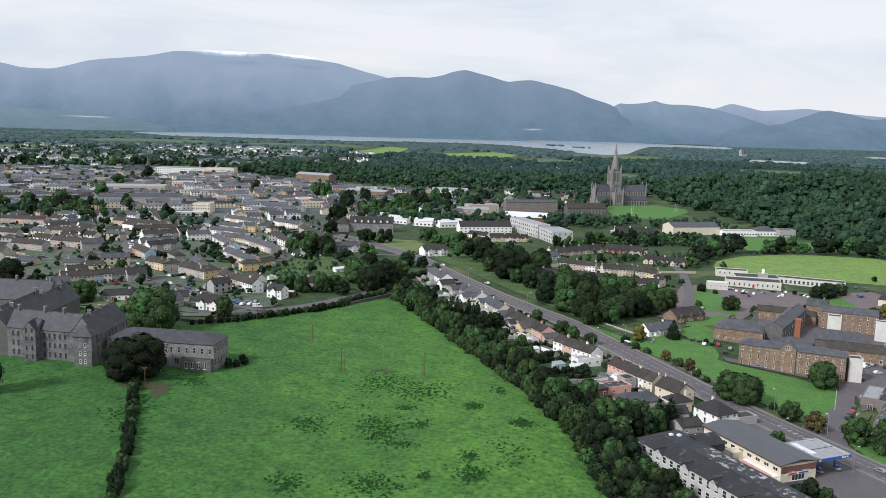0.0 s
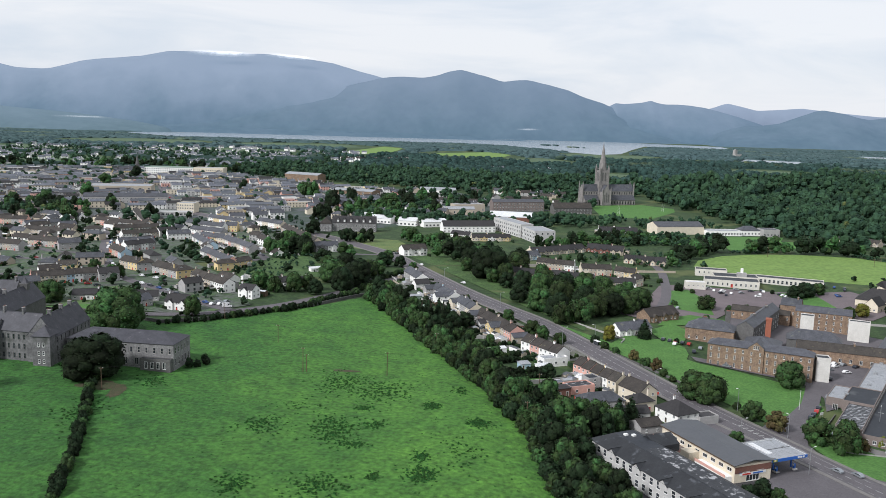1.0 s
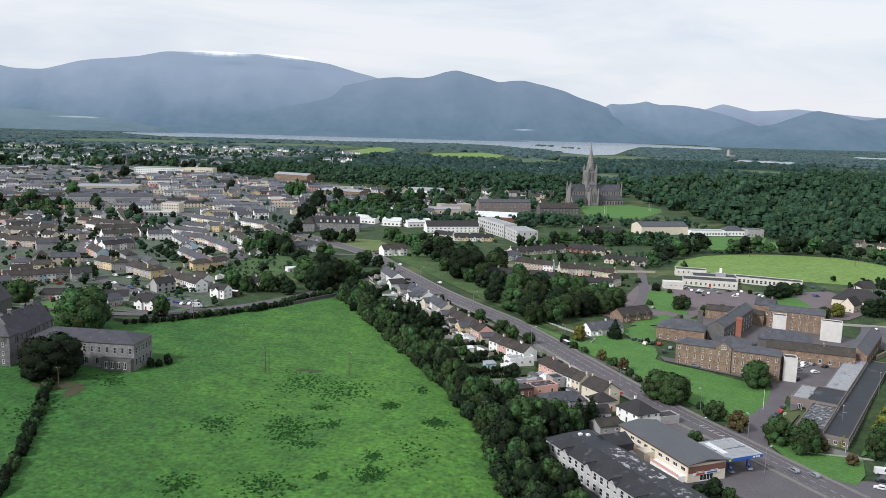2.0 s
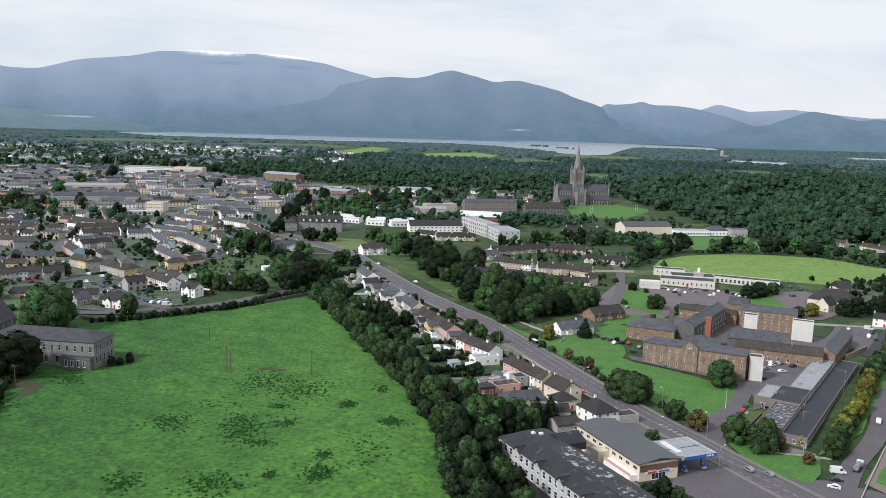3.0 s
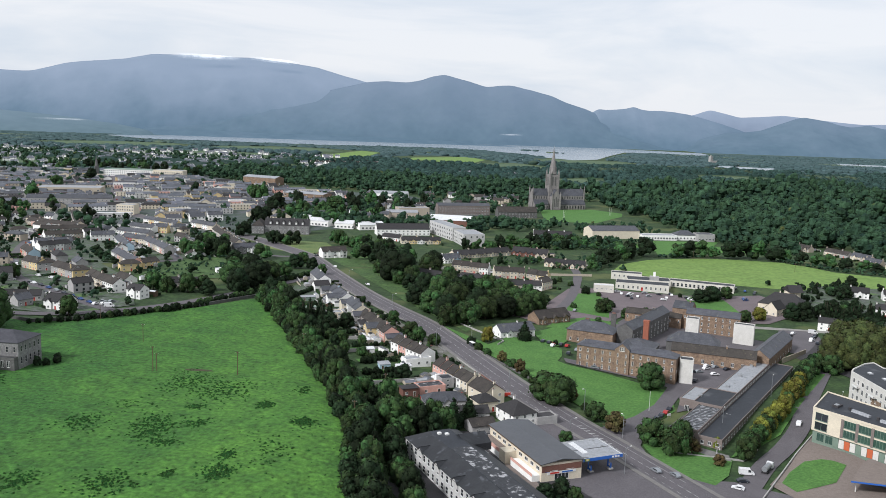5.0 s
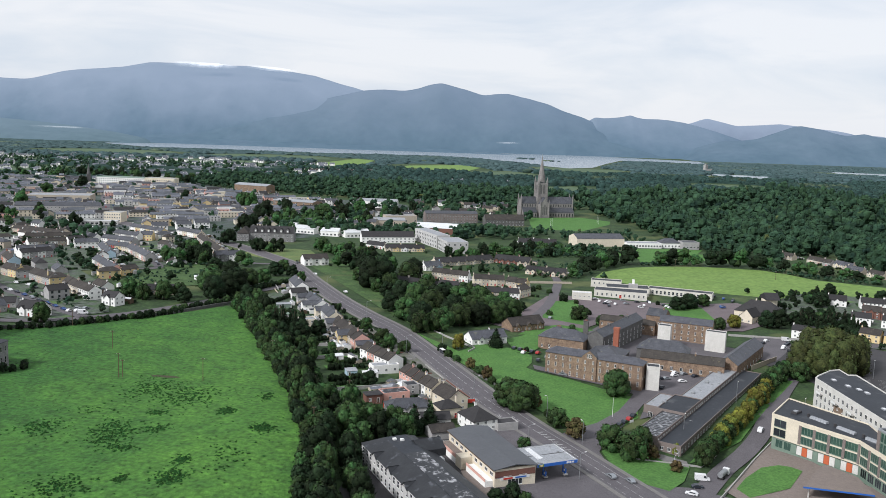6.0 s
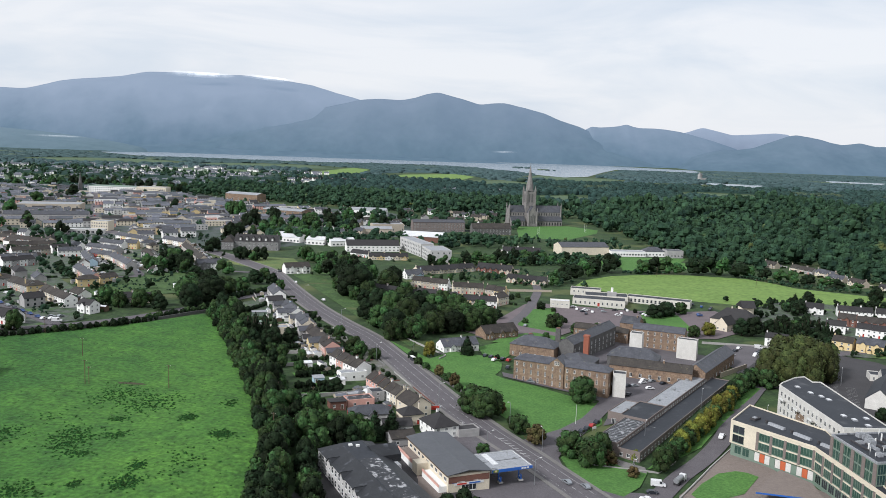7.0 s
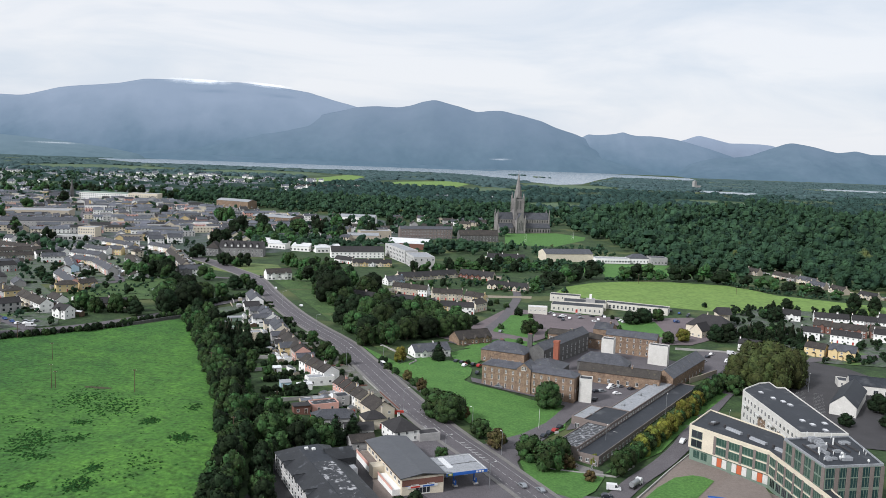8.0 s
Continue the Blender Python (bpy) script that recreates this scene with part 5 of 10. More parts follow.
def wing(t, a, b, W, h, rise, wall, roof, kind="gable", chim=(), rows=(), back=1, base=None, frame_m=None, chim_m=None, up=1.1, name="wing"):
    """One wing of a large building (t stands unturned at the world's origin plan): wall with windows, roof, chimneys."""
    x, y, rot, L = along(a, b, W, back)
    z = gz(x, y) if base is None else base
    m = pose(x, y, z - t.location.z, 0, 0, rot) if t is not None else pose(x, y, z, 0, 0, rot)
    m = Matrix.Translation((-t.location.x, -t.location.y, 0)) @ m
    if kind == "gable":
        sh, rf = gable_wall(L, W, h, rise, M[wall]), gable_roof(L, W, h, rise, M[roof], 0.3, 0.1)
    elif kind == "hip":
        sh, rf = Shape().box(-L / 2, L / 2, -W / 2, W / 2, -1.5, h, M[wall]), hip_roof(L, W, h, rise, M[roof])
    else:
        sh, rf = Shape().box(-L / 2, L / 2, -W / 2, W / 2, -1.5, h - 0.24, M[wall]), flat_roof(L, W, h, M[roof], M[wall], 0.4)
    body = part(name, sh, t, m=m)
    part("roof", rf, body)
    add_windows(body, L, W, rows, frame_m)
    for u in chim:
        part("chimney", chimney_mesh(M[chim_m or wall], up, 1.6, 0.8, 3), body, m=pose(u * L / 2, 0, h + rise, 0, 0, 90))
    return body, L


def even(side, n, L, z, w, h, bars=0, inset=1.5):
    return (side, -L / 2 + inset, L / 2 - inset, n, z, w, h, bars)


def stone_hospital():
    t = thing("stone_hospital", 185, 420, 0, "brown sandstone hospital with slate roofs and white stair towers", "hospital")
    w3 = [even("front", 13, 48, z, 0.9, hh) for z, hh in ((1.1, 2.1), (4.9, 2.1), (8.6, 1.6))]
    front, L = wing(t, (155, 406), (198, 383.5), 9, 11.3, 2.6, "sandstone", "slate", "hip", (), w3 + [("right", -2, 2, 2, 4, 0.9, 1.5, 0)])
    bay = part("pediment_bay", Shape().prism([(-3.6, -1.5), (3.6, -1.5), (3.6, 12.2), (0, 15.2), (-3.6, 12.2)], -5.3, 4.2, M["sandstone"], "y"), front, m=pose(-1.5, 0, 0))
    part("bay_roof", gable_roof(9.6, 7.2, 12.2, 3.0, M["slate"], 0.2, 0.15), front, m=pose(-1.5, -0.5, 0, 0, 0, 90))
    for z, hh, us in ((1.1, 2.1, (-2.0, 2.0)), (4.9, 2.1, (-2.0, 2.0)), (8.6, 1.6, (-2.0, 2.0)), (11.6, 1.9, (-0.9, 0, 0.9))):
        for u in us:
            part("window", window_mesh(0.7, hh, 0, M["frame"], M["glass"]), front, m=pose(-1.5 + u, -5.3, z))
    # stair towers in white render
    for a, b, W, h in (((201, 386.5), (207, 385), 6.0, 11.6), ((230, 470), (236.5, 467), 6.0, 13.0), ((257.5, 468.5), (267.5, 463.5), 5.5, 11.5)):
        wing(t, a, b, W, h, 0, "offwhite", "felt", "flat", (), [("right", -1.2, 1.2, 1, 2.0, 0.8, 2.0, 0), ("right", -1.2, 1.2, 1, 5.6, 0.8, 2.0, 0)], name="stair_tower")
    wing(t, (208, 424), (247, 408), 9, 6.4, 3.2, "sandstone", "slate_brown", "gable", (0.3,), [even("front", 9, 42, 1.2, 1.4, 2.0, 1)])
    wing(t, (247, 419), (279, 464), 10.5, 6.8, 3.6, "sandstone", "slate", "gable", (), [even("front", 9, 53, 1.0, 1.0, 1.5), even("back", 9, 53, 1.0, 1.0, 1.5), ("left", 0, 0, 1, 3.2, 1.5, 2.4, 1)], back=-1)
    wing(t, (192, 442), (227, 492), 9, 10.8, 3.0, "stone_dark", "slate", "gable", (0.5, -0.4), [even("back", 11, 60, z, 0.9, 1.6) for z in (0.9, 3.8, 6.6)] + [even("front", 11, 60, z, 0.9, 1.6) for z in (0.9, 3.8, 6.6)])
    wing(t, (238, 495), (266, 481.4), 9, 11.2, 2.8, "sandstone", "slate", "gable", (), [even("front", 8, 31, z, 0.9, 1.9) for z in (1.1, 4.8, 8.4)])
    wing(t, (232, 503), (242, 497), 11, 12.4, 3.4, "sandstone", "slate", "gable", (0.6,), [("front", -2, 2, 2, 7, 0.9, 1.5, 0)])
    wing(t, (205, 511), (236, 497), 8, 6.0, 2.6, "sandstone", "slate_brown", "gable", (), [even("front", 7, 34, 3.2, 0.9, 1.5)])
    wing(t, (211, 443), (236, 432), 12, 6.0, 5.0, "stone_dark", "slate", "hip")
    wing(t, (158, 452), (181, 441), 14, 7.0, 4.6, "sandstone", "slate", "hip", (), [even("front", 6, 24, 1.4, 1.0, 1.5)])
    wing(t, (180, 425), (196, 417), 20, 5.2, 4.0, "stone_dark", "slate", "hip")
    for x, y, top in ((170, 456, 12.5), (188, 470, 13.0)):
        part("chimney_stack", Shape().box(-1.4, 1.4, -0.7, 0.7, 0, top, M["stone_dark"]).box(-1.6, 1.6, -0.9, 0.9, top, top + 0.3, M["stone_dark"]).box(-1.0, 1.0, -0.4, 0.4, top + 0.3, top + 0.8, M["brick"]), t,
             m=pose(x - 185, y - 420, 0, 0, 0, -26))
    part("boiler_chimney", Shape().box(-1.4, 1.4, -1.4, 1.4, -1, 16.2, M["brick_red"]).box(-1.6, 1.6, -1.6, 1.6, 16.2, 17.2, M["brick_red"]).box(-1.9, 1.9, -1.9, 1.9, -1, 4.5, M["white"]), t, "tall red brick chimney",
         pose(198 - 185, 437.5 - 420, 0, 0, 0, -26))


stone_hospital()


def long_shed():
    t = thing("hospital_annex", 215, 350, 0, "long low grey annex with flat felt roofs", "annex")
    d = Vector((86, 122)).normalized()
    o = Vector((194.6, 309.5))
    side = Vector((-d.y, d.x))
    def run(u0, u1, off, W, h, wall, roof, rows=()):
        return wing(t, o + d * u0 * 0.885 + side * off, o + d * u1 * 0.885 + side * off, W, h, 0, wall, roof, "flat", (), rows, base=-5.8)
    run(0, 148, 0, 9.5, 3.9, "pier", "felt", [("front", -72, 72, 36, 1.1, 1.6, 1.5, 1), ("left", -3, 3, 3, 1.1, 1.4, 1.4, 1)])
    run(0, 38, 9.5, 10.0, 5.6, "pier", "felt_worn", [("front", -16, 16, 11, 4.2, 1.4, 0.8, 0)])
    run(38.2, 66, 9.5, 12.5, 6.2, "pier", "felt", [("front", -11, 11, 8, 4.4, 1.4, 0.9, 0), ("left", -9, 9, 4, 1.4, 2.0, 2.6, 2)])
    run(66, 134, 9.5, 10.0, 6.0, "pier", "roofpale", [("front", -32, 32, 22, 4.4, 1.4, 0.9, 0)])
    run(42, 66, 22.1, 7.0, 5.4, "pier", "roofpale")
    for k in range(17):
        c = o + d * (1.2 + 2.0 * k) * 0.885 * 1.08 + side * 14.5
        part("roof_rib", Shape().box(-0.12, 0.12, -4.8, 4.8, 5.55, 5.68, M["roofpale"]), t, m=pose(c.x - 215, c.y - 350, -5.8 - t.location.z, 0, 0, 54.8))
    for k in range(5):
        c = o + d * (44 + 22 * k) + side * (16 if k else 22)
        part("roof_vent", Shape().box(-0.8, 0.8, -0.8, 0.8, 6.0, 6.9, M["steel"]), t, m=pose(c.x - 215, c.y - 350, -5.8 - t.location.z, 0, 0, 54))


long_shed()


def facade(t, p, q, z, n, w, h, bars, frame_m, glass_m, pad=1.0, name="window"):
    """n windows along a wall that runs from p to q (seen from outside: p left, q right)."""
    p, q = Vector(p), Vector(q)
    d = q - p
    ang = math.degrees(math.atan2(d.y, d.x))
    me = window_mesh(w, h, bars, frame_m, glass_m)
    for i in range(n):
        u = pad + (d.length - 2 * pad) * (i + 0.5) / n
        c = p + d.normalized() * u
        part(name, me, t, m=pose(c.x - t.location.x, c.y - t.location.y, z, 0, 0, ang))


def outline_block(t, outline, h, wall, top, name, z0=-2.0, parapet=0.5, edge=None):
    x, y = t.location.x, t.location.y
    o = [(a - x, b - y) for a, b in outline]
    body = part(name, Shape().poly(o, z0, h, M[wall], M[top]), t)
    s = Shape()
    n = len(o)
    cen = sum((Vector(p) for p in o), Vector((0, 0))) / n
    for i in range(n):
        a, b = Vector(o[i]), Vector(o[(i + 1) % n])
        ai, bi = a + (cen - a).normalized() * 0.5, b + (cen - b).normalized() * 0.5
        ao, bo = a - (cen - a).normalized() * 0.04, b - (cen - b).normalized() * 0.04
        q = [ao, bo, bi, ai]
        v = [(p.x, p.y, h - 0.3) for p in q] + [(p.x, p.y, h + parapet) for p in q]
        s.add(v, [(4, 5, 6, 7), (0, 1, 5, 4), (2, 3, 7, 6)], M[edge or wall])
    s.weld = True
    part("parapet", s, body)
    return body


def modern_centre():
    t = thing("office_building", 262, 290, 0, "cream stone office building with green glass and dark flat roof", "office building", z=-3.3)
    gf, gg, cream = M["greenframe"], M["greenglass"], M["cream"]
    outline_block(t, [(232.3, 316), (253, 287), (255.5, 250), (258, 190), (261, 190), (259, 249), (266, 306), (248, 336.5)], 13.4, "cream", "felt", "main_block", 4.4)
    outline_block(t, [(233, 316), (253.6, 287.4), (256.1, 250), (258.6, 190.6), (260.5, 190.6), (258.5, 249), (265.4, 306), (248, 335.6)], 4.4, "greenframe", "felt", "ground_floor", -5, 0.0)
    for z in (9.1, 5.3):
        facade(t, (248, 336.5), (232.3, 316), z, 3, 5.2, 2.9, 3, cream, gg, 2.2)
        facade(t, (239.4, 306), (253, 287), z, 4, 4.9, 3.0, 3, gf, gg, 0.2)
        facade(t, (253, 287), (255.5, 250), z, 6, 4.9, 3.0, 3, gf, gg, 0.3)
        facade(t, (255.5, 250), (258, 190), z, 10, 4.9, 3.0, 3, gf, gg, 0.3)
    for z in (9.0, 5.2):
        facade(t, (232.5, 315.7), (236.6, 310.0), z, 1, 5.2, 3.1, 1, gf, M["glass"], 0.6)
    facade(t, (233, 316), (253.6, 287.4), 0.5, 9, 3.0, 3.2, 1, gf, gg, 1.5)
    facade(t, (253.6, 287.4), (256.1, 250), 0.5, 8, 3.6, 3.2, 2, gf, M["glass"], 1.0)
    for k in range(12):
        p = Vector((238, 309)).lerp(Vector((253.6, 287.4)), (k + 0.5) / 12)
        word, m = (("orange-red wall panel", "orange"), ("white wall panel", "offwhite"), ("grey-green wall panel", "greenframe"), ("white wall panel", "offwhite"))[(k + 2) % 4]
        part("panel", Shape().box(-1.05, 1.05, -0.24, -0.02, 0, 3.4, M[m]), t, word, pose(p.x - 262, p.y - 290, 0.4, 0, 0, -54))
    # entrance canopy on columns
    can = part("entrance_canopy", Shape().poly([(x - 262, y - 290) for x, y in ((224, 268), (237.5, 285), (241.5, 288.5), (248, 277), (246, 262))], 3.2, 3.8, M["blue"], M["paving"]), t, "brown paved entrance canopy with a blue edge")
    for x, y in ((227, 270), (237, 282.5), (242, 284)):
        part("column", Shape().tube((0, 0, -2), (0, 0, 3.2), 0.22, 0.22, M["offwhite"], 10), can, m=pose(x - 262, y - 290, 0))
    for (x0, y0), (x1, y1), n, ang in (((253, 287), (255.5, 250), 6, -86), ((239.4, 306), (253, 287), 4, -54), ((255.5, 250), (258, 190), 10, -88)):
        for k in range(n + 1):
            p = Vector((x0, y0)).lerp(Vector((x1, y1)), k / n)
            part("pier", Shape().box(-0.55, 0.55, -0.2, 0.05, 4.9, 12.3, M["pier"]), t, m=pose(p.x - 262, p.y - 290, 0, 0, 0, ang))
    # corner tower of green glass
    T = [(254.3, 278.5), (256.3, 251.5), (278, 255), (280.5, 283)]
    outline_block(t, T, 21.3, "greenframe", "felt", "glass_tower", -3, 0.5, "roofpale")
    for z in (13.7, 17.4):
        facade(t, T[0], T[1], z, 8, 3.1, 3.3, 1, gf, gg, 0.3)
    for z in (1.2, 5.2, 9.4, 13.7, 17.4):
        facade(t, T[1], T[2], z, 5, 4.1, 3.5, 3, gf, M["tealglass"], 0.3)
    for k in range(5):
        p = Vector(T[0]).lerp(Vector(T[1]), 0.03 + k * 0.235)
        part("pier", Shape().box(-0.9, 0.9, -0.2, 0.05, 13.5, 20.9, M["pier"]), t, m=pose(p.x - 262, p.y - 290, 0, 0, 0, -85.8))
        p = Vector(T[1]).lerp(Vector(T[2]), (0.2, 0.4, 0.6, 0.8, 0.98)[k])
        part("pier", Shape().box(-0.6, 0.9, -0.2, 0.05, 0.0, 20.9, M["pier"]), t, m=pose(p.x - 262, p.y - 290, 0, 0, 0, 9.2))
    # white block behind
    outline_block(t, [(275, 309), (274.5, 368.5), (277.5, 372.5), (288, 382), (293.5, 384), (293.3, 375), (297.3, 375), (294.5, 309)], 13.3, "offwhite", "felt", "white_block")
    for z, h in ((9.4, 2.0), (5.6, 2.4), (1.6, 2.6)):
        facade(t, (274.5, 368.5), (275, 309), z, 15, 1.6, h, 1, M["frame"], M["glass"], 1.5)
        facade(t, (277.5, 372.5), (274.5, 368.5), z, 2, 1.6, h, 1, M["frame"], M["glass"], 0.5)
    for k in range(4):
        part("balcony", Shape().box(-1.5, 0, -2, 2, 7.9, 8.1, M["concrete"]).box(-1.5, -1.42, -2, 2, 8.1, 9.1, M["frame"]), t, m=pose(274.6 - 262, 362 - 14 * k - 290, 0))
    part("brick_panel", Shape().box(-0.08, 0, -4, 4, 0, 7.2, M["sandstone"]), t, m=pose(274.7 - 262, 346 - 290, 0))
    part("brick_panel", Shape().box(-0.08, 0, -4, 4, 0, 7.2, M["sandstone"]), t, m=pose(274.8 - 262, 326 - 290, 0))
    # plant and skylights on the roofs
    rnd = random.Random(4)
    for k in range(15):
        x, y = rnd.uniform(259, 276), rnd.uniform(257, 279)
        w, d, h = rnd.uniform(0.5, 2.0), rnd.uniform(0.4, 1.2), rnd.uniform(0.5, 1.6)
        part("roof_unit", Shape().box(-w, w, -d, d, 21.3, 21.4 + h, M["roofpale"]).box(-w * 0.6, w * 0.6, -d * 0.6, d * 0.6, 21.4 + h, 21.6 + h, M["steel"]), t, m=pose(x - 262, y - 290, 0, 0, 0, 6))
    for k in range(6):
        part("roof_duct", Shape().box(-0.25, 0.25, -5, 5, 21.3, 21.8, M["tar_dark"]), t, m=pose(-3 + 3.2 * k, -22 + 0.8 * k, 0, 0, 0, 6))
    for k in range(11):
        x, y, q = rnd.uniform(257, 277), rnd.uniform(255, 280), rnd.uniform(1.4, 3.2)
        part("aerial", Shape().tube((0, 0, 21.2), (0, 0, 21.4 + q), 0.06, 0.05, M["steel"], 6).box(-0.12, 0.12, -0.08, 0.08, 21.0 + q * 0.6, 21.4 + q, M["frame"]), t, m=pose(x - 262, y - 290, 0))
    for k in range(4):
        x, y = rnd.uniform(264, 277), rnd.uniform(254, 262)
        part("dish", Shape().tube((0, 0, 22.6), (0.12, -0.25, 22.7), 0.55, 0.40, M["frame"], 12).tube((0, 0, 21.2), (0, 0, 22.6), 0.06, 0.06, M["steel"], 6), t, "white round aerial dish", pose(x - 262, y - 290, 0))
    for k in range(3):
        part("roof_pipe", Shape().tube((0, 0, 21.2), (0, 0, 23.8), 0.28, 0.28, M["frame"]), t, m=pose(-2 + 5 * k, -26 + 5 * k, 0))
    for k, (x, y) in enumerate(((282, 366), (284, 357), (286.5, 352), (287.5, 347), (283, 325), (285, 320), (287, 313), (291, 322))):
        part("skylight", Shape().box(-0.9, 0.9, -1.3, 1.3, 13.3, 13.8, M["roofpale"]).box(-0.75, 0.75, -1.1, 1.1, 13.8, 13.9, M["roofwhite"]), t, m=pose(x - 262, y - 290, 0))
    for k in range(3):
        p = Vector((248, 309)).lerp(Vector((260, 283)), k / 2.3)
        part("roof_light", Shape().prism([(-0.9, 13.4), (0.9, 13.4), (0.6, 14.3), (-0.6, 14.3)], -3.8, 3.8, M["roofpale"]), t, m=pose(p.x - 262, p.y - 290, 0, 0, 0, -64))
        part("roof_fan", Shape().tube((0, 0, 13.4), (0, 0, 14.6), 0.5, 0.6, M["tar_dark"]), t, m=pose(p.x - 264, p.y - 285, 0))
    t.location += Vector((0.2, 0.0, 0.2))
    part("roof_hatch", Shape().box(-2.2, 2.2, -1.2, 1.2, 13.4, 14.2, M["tar_dark"]).box(-1.4, 0.4, -0.7, 0.7, 14.2, 14.5, M["roofpale"]), t, m=pose(243 - 262, 318 - 290, 0, 0, 0, 38))


modern_centre()


def slate_hall():
    t = thing("apartment_building", 94.6, 250.4, -66.2, "white rendered block with a big worn slate roof", "apartment building", z=-2.2)
    L, W, h = 70, 20, 11.0
    body = part("wall", Shape().box(-L / 2, L / 2, -W / 2, W / 2, -2, h, M["dullwhite"]), t)
    roof = part("roof", Shape().add([(-L / 2 - 0.4, -W / 2 - 0.4, h), (L / 2 + 0.4, -W / 2 - 0.4, h), (L / 2 + 0.4, W / 2 + 0.4, h), (-L / 2 - 0.4, W / 2 + 0.4, h),
                              (-L / 2 + 4.5, -3.2, h + 2.9), (L / 2 - 4.5, -3.2, h + 2.9), (L / 2 - 4.5, 4.4, h + 2.9), (-L / 2 + 4.5, 4.4, h + 2.9)],
                             [(0, 1, 5, 4), (1, 2, 6, 5), (2, 3, 7, 6), (3, 0, 4, 7), (3, 2, 1, 0)], M["slate_hall"]).add(
        [(-L / 2 + 4.5, -3.2, h + 2.9), (L / 2 - 4.5, -3.2, h + 2.9), (L / 2 - 4.5, 4.4, h + 2.9), (-L / 2 + 4.5, 4.4, h + 2.9)], [(0, 1, 2, 3)], M["felt"]), t)
    part("roof_felt", Shape().box(-14, 29, -3.0, 4.1, h + 2.88, h + 2.98, M["felt_worn"]), t, "worn white-blotched flat roof")
    for k in range(4):
        u = -22 + 13 * k
        s = gable_roof(4.6, 4.0, h - 0.2, 1.5, M["slate_hall"], 0.3, 0.1)
        part("cross_roof", s, t, m=pose(u, -W / 2 + 1.7, 0, 0, 0, 90))
        part("cross_gable", gable_wall(4.2, 3.8, h - 0.2, 1.45, M["dullwhite"], -h + 2), t, m=pose(u, -W / 2 + 1.8, 0, 0, 0, 90))
    rows = [("front", -L / 2 + 2, L / 2 - 2, 20, z, 1.7, 2.3, 0) for z in (1.0, 4.6, 8.2)] + [("left", -7, 7, 4, z, 1.3, 2.1, 0) for z in (4.6, 8.2)] + [("back", -33, 33, 18, z, 1.1, 1.9, 0) for z in (4.6, 8.2)]
    add_windows(body, L, W, rows)
    for u, v in ((-27, -1), (-25.5, 1.2)):
        part("roof_vent", Shape().box(-0.6, 0.6, -0.6, 0.6, h + 2.9, h + 3.5, M["frame"]), t, m=pose(u, v, 0))
    part("lift_house", Shape().prism([(-5, h - 1), (5, h - 1), (5, h + 1.6), (0, h + 4), (-5, h + 1.6)], 4, 14, M["slate_hall"], "y"), t, m=pose(-22, 0, 0))


slate_hall()


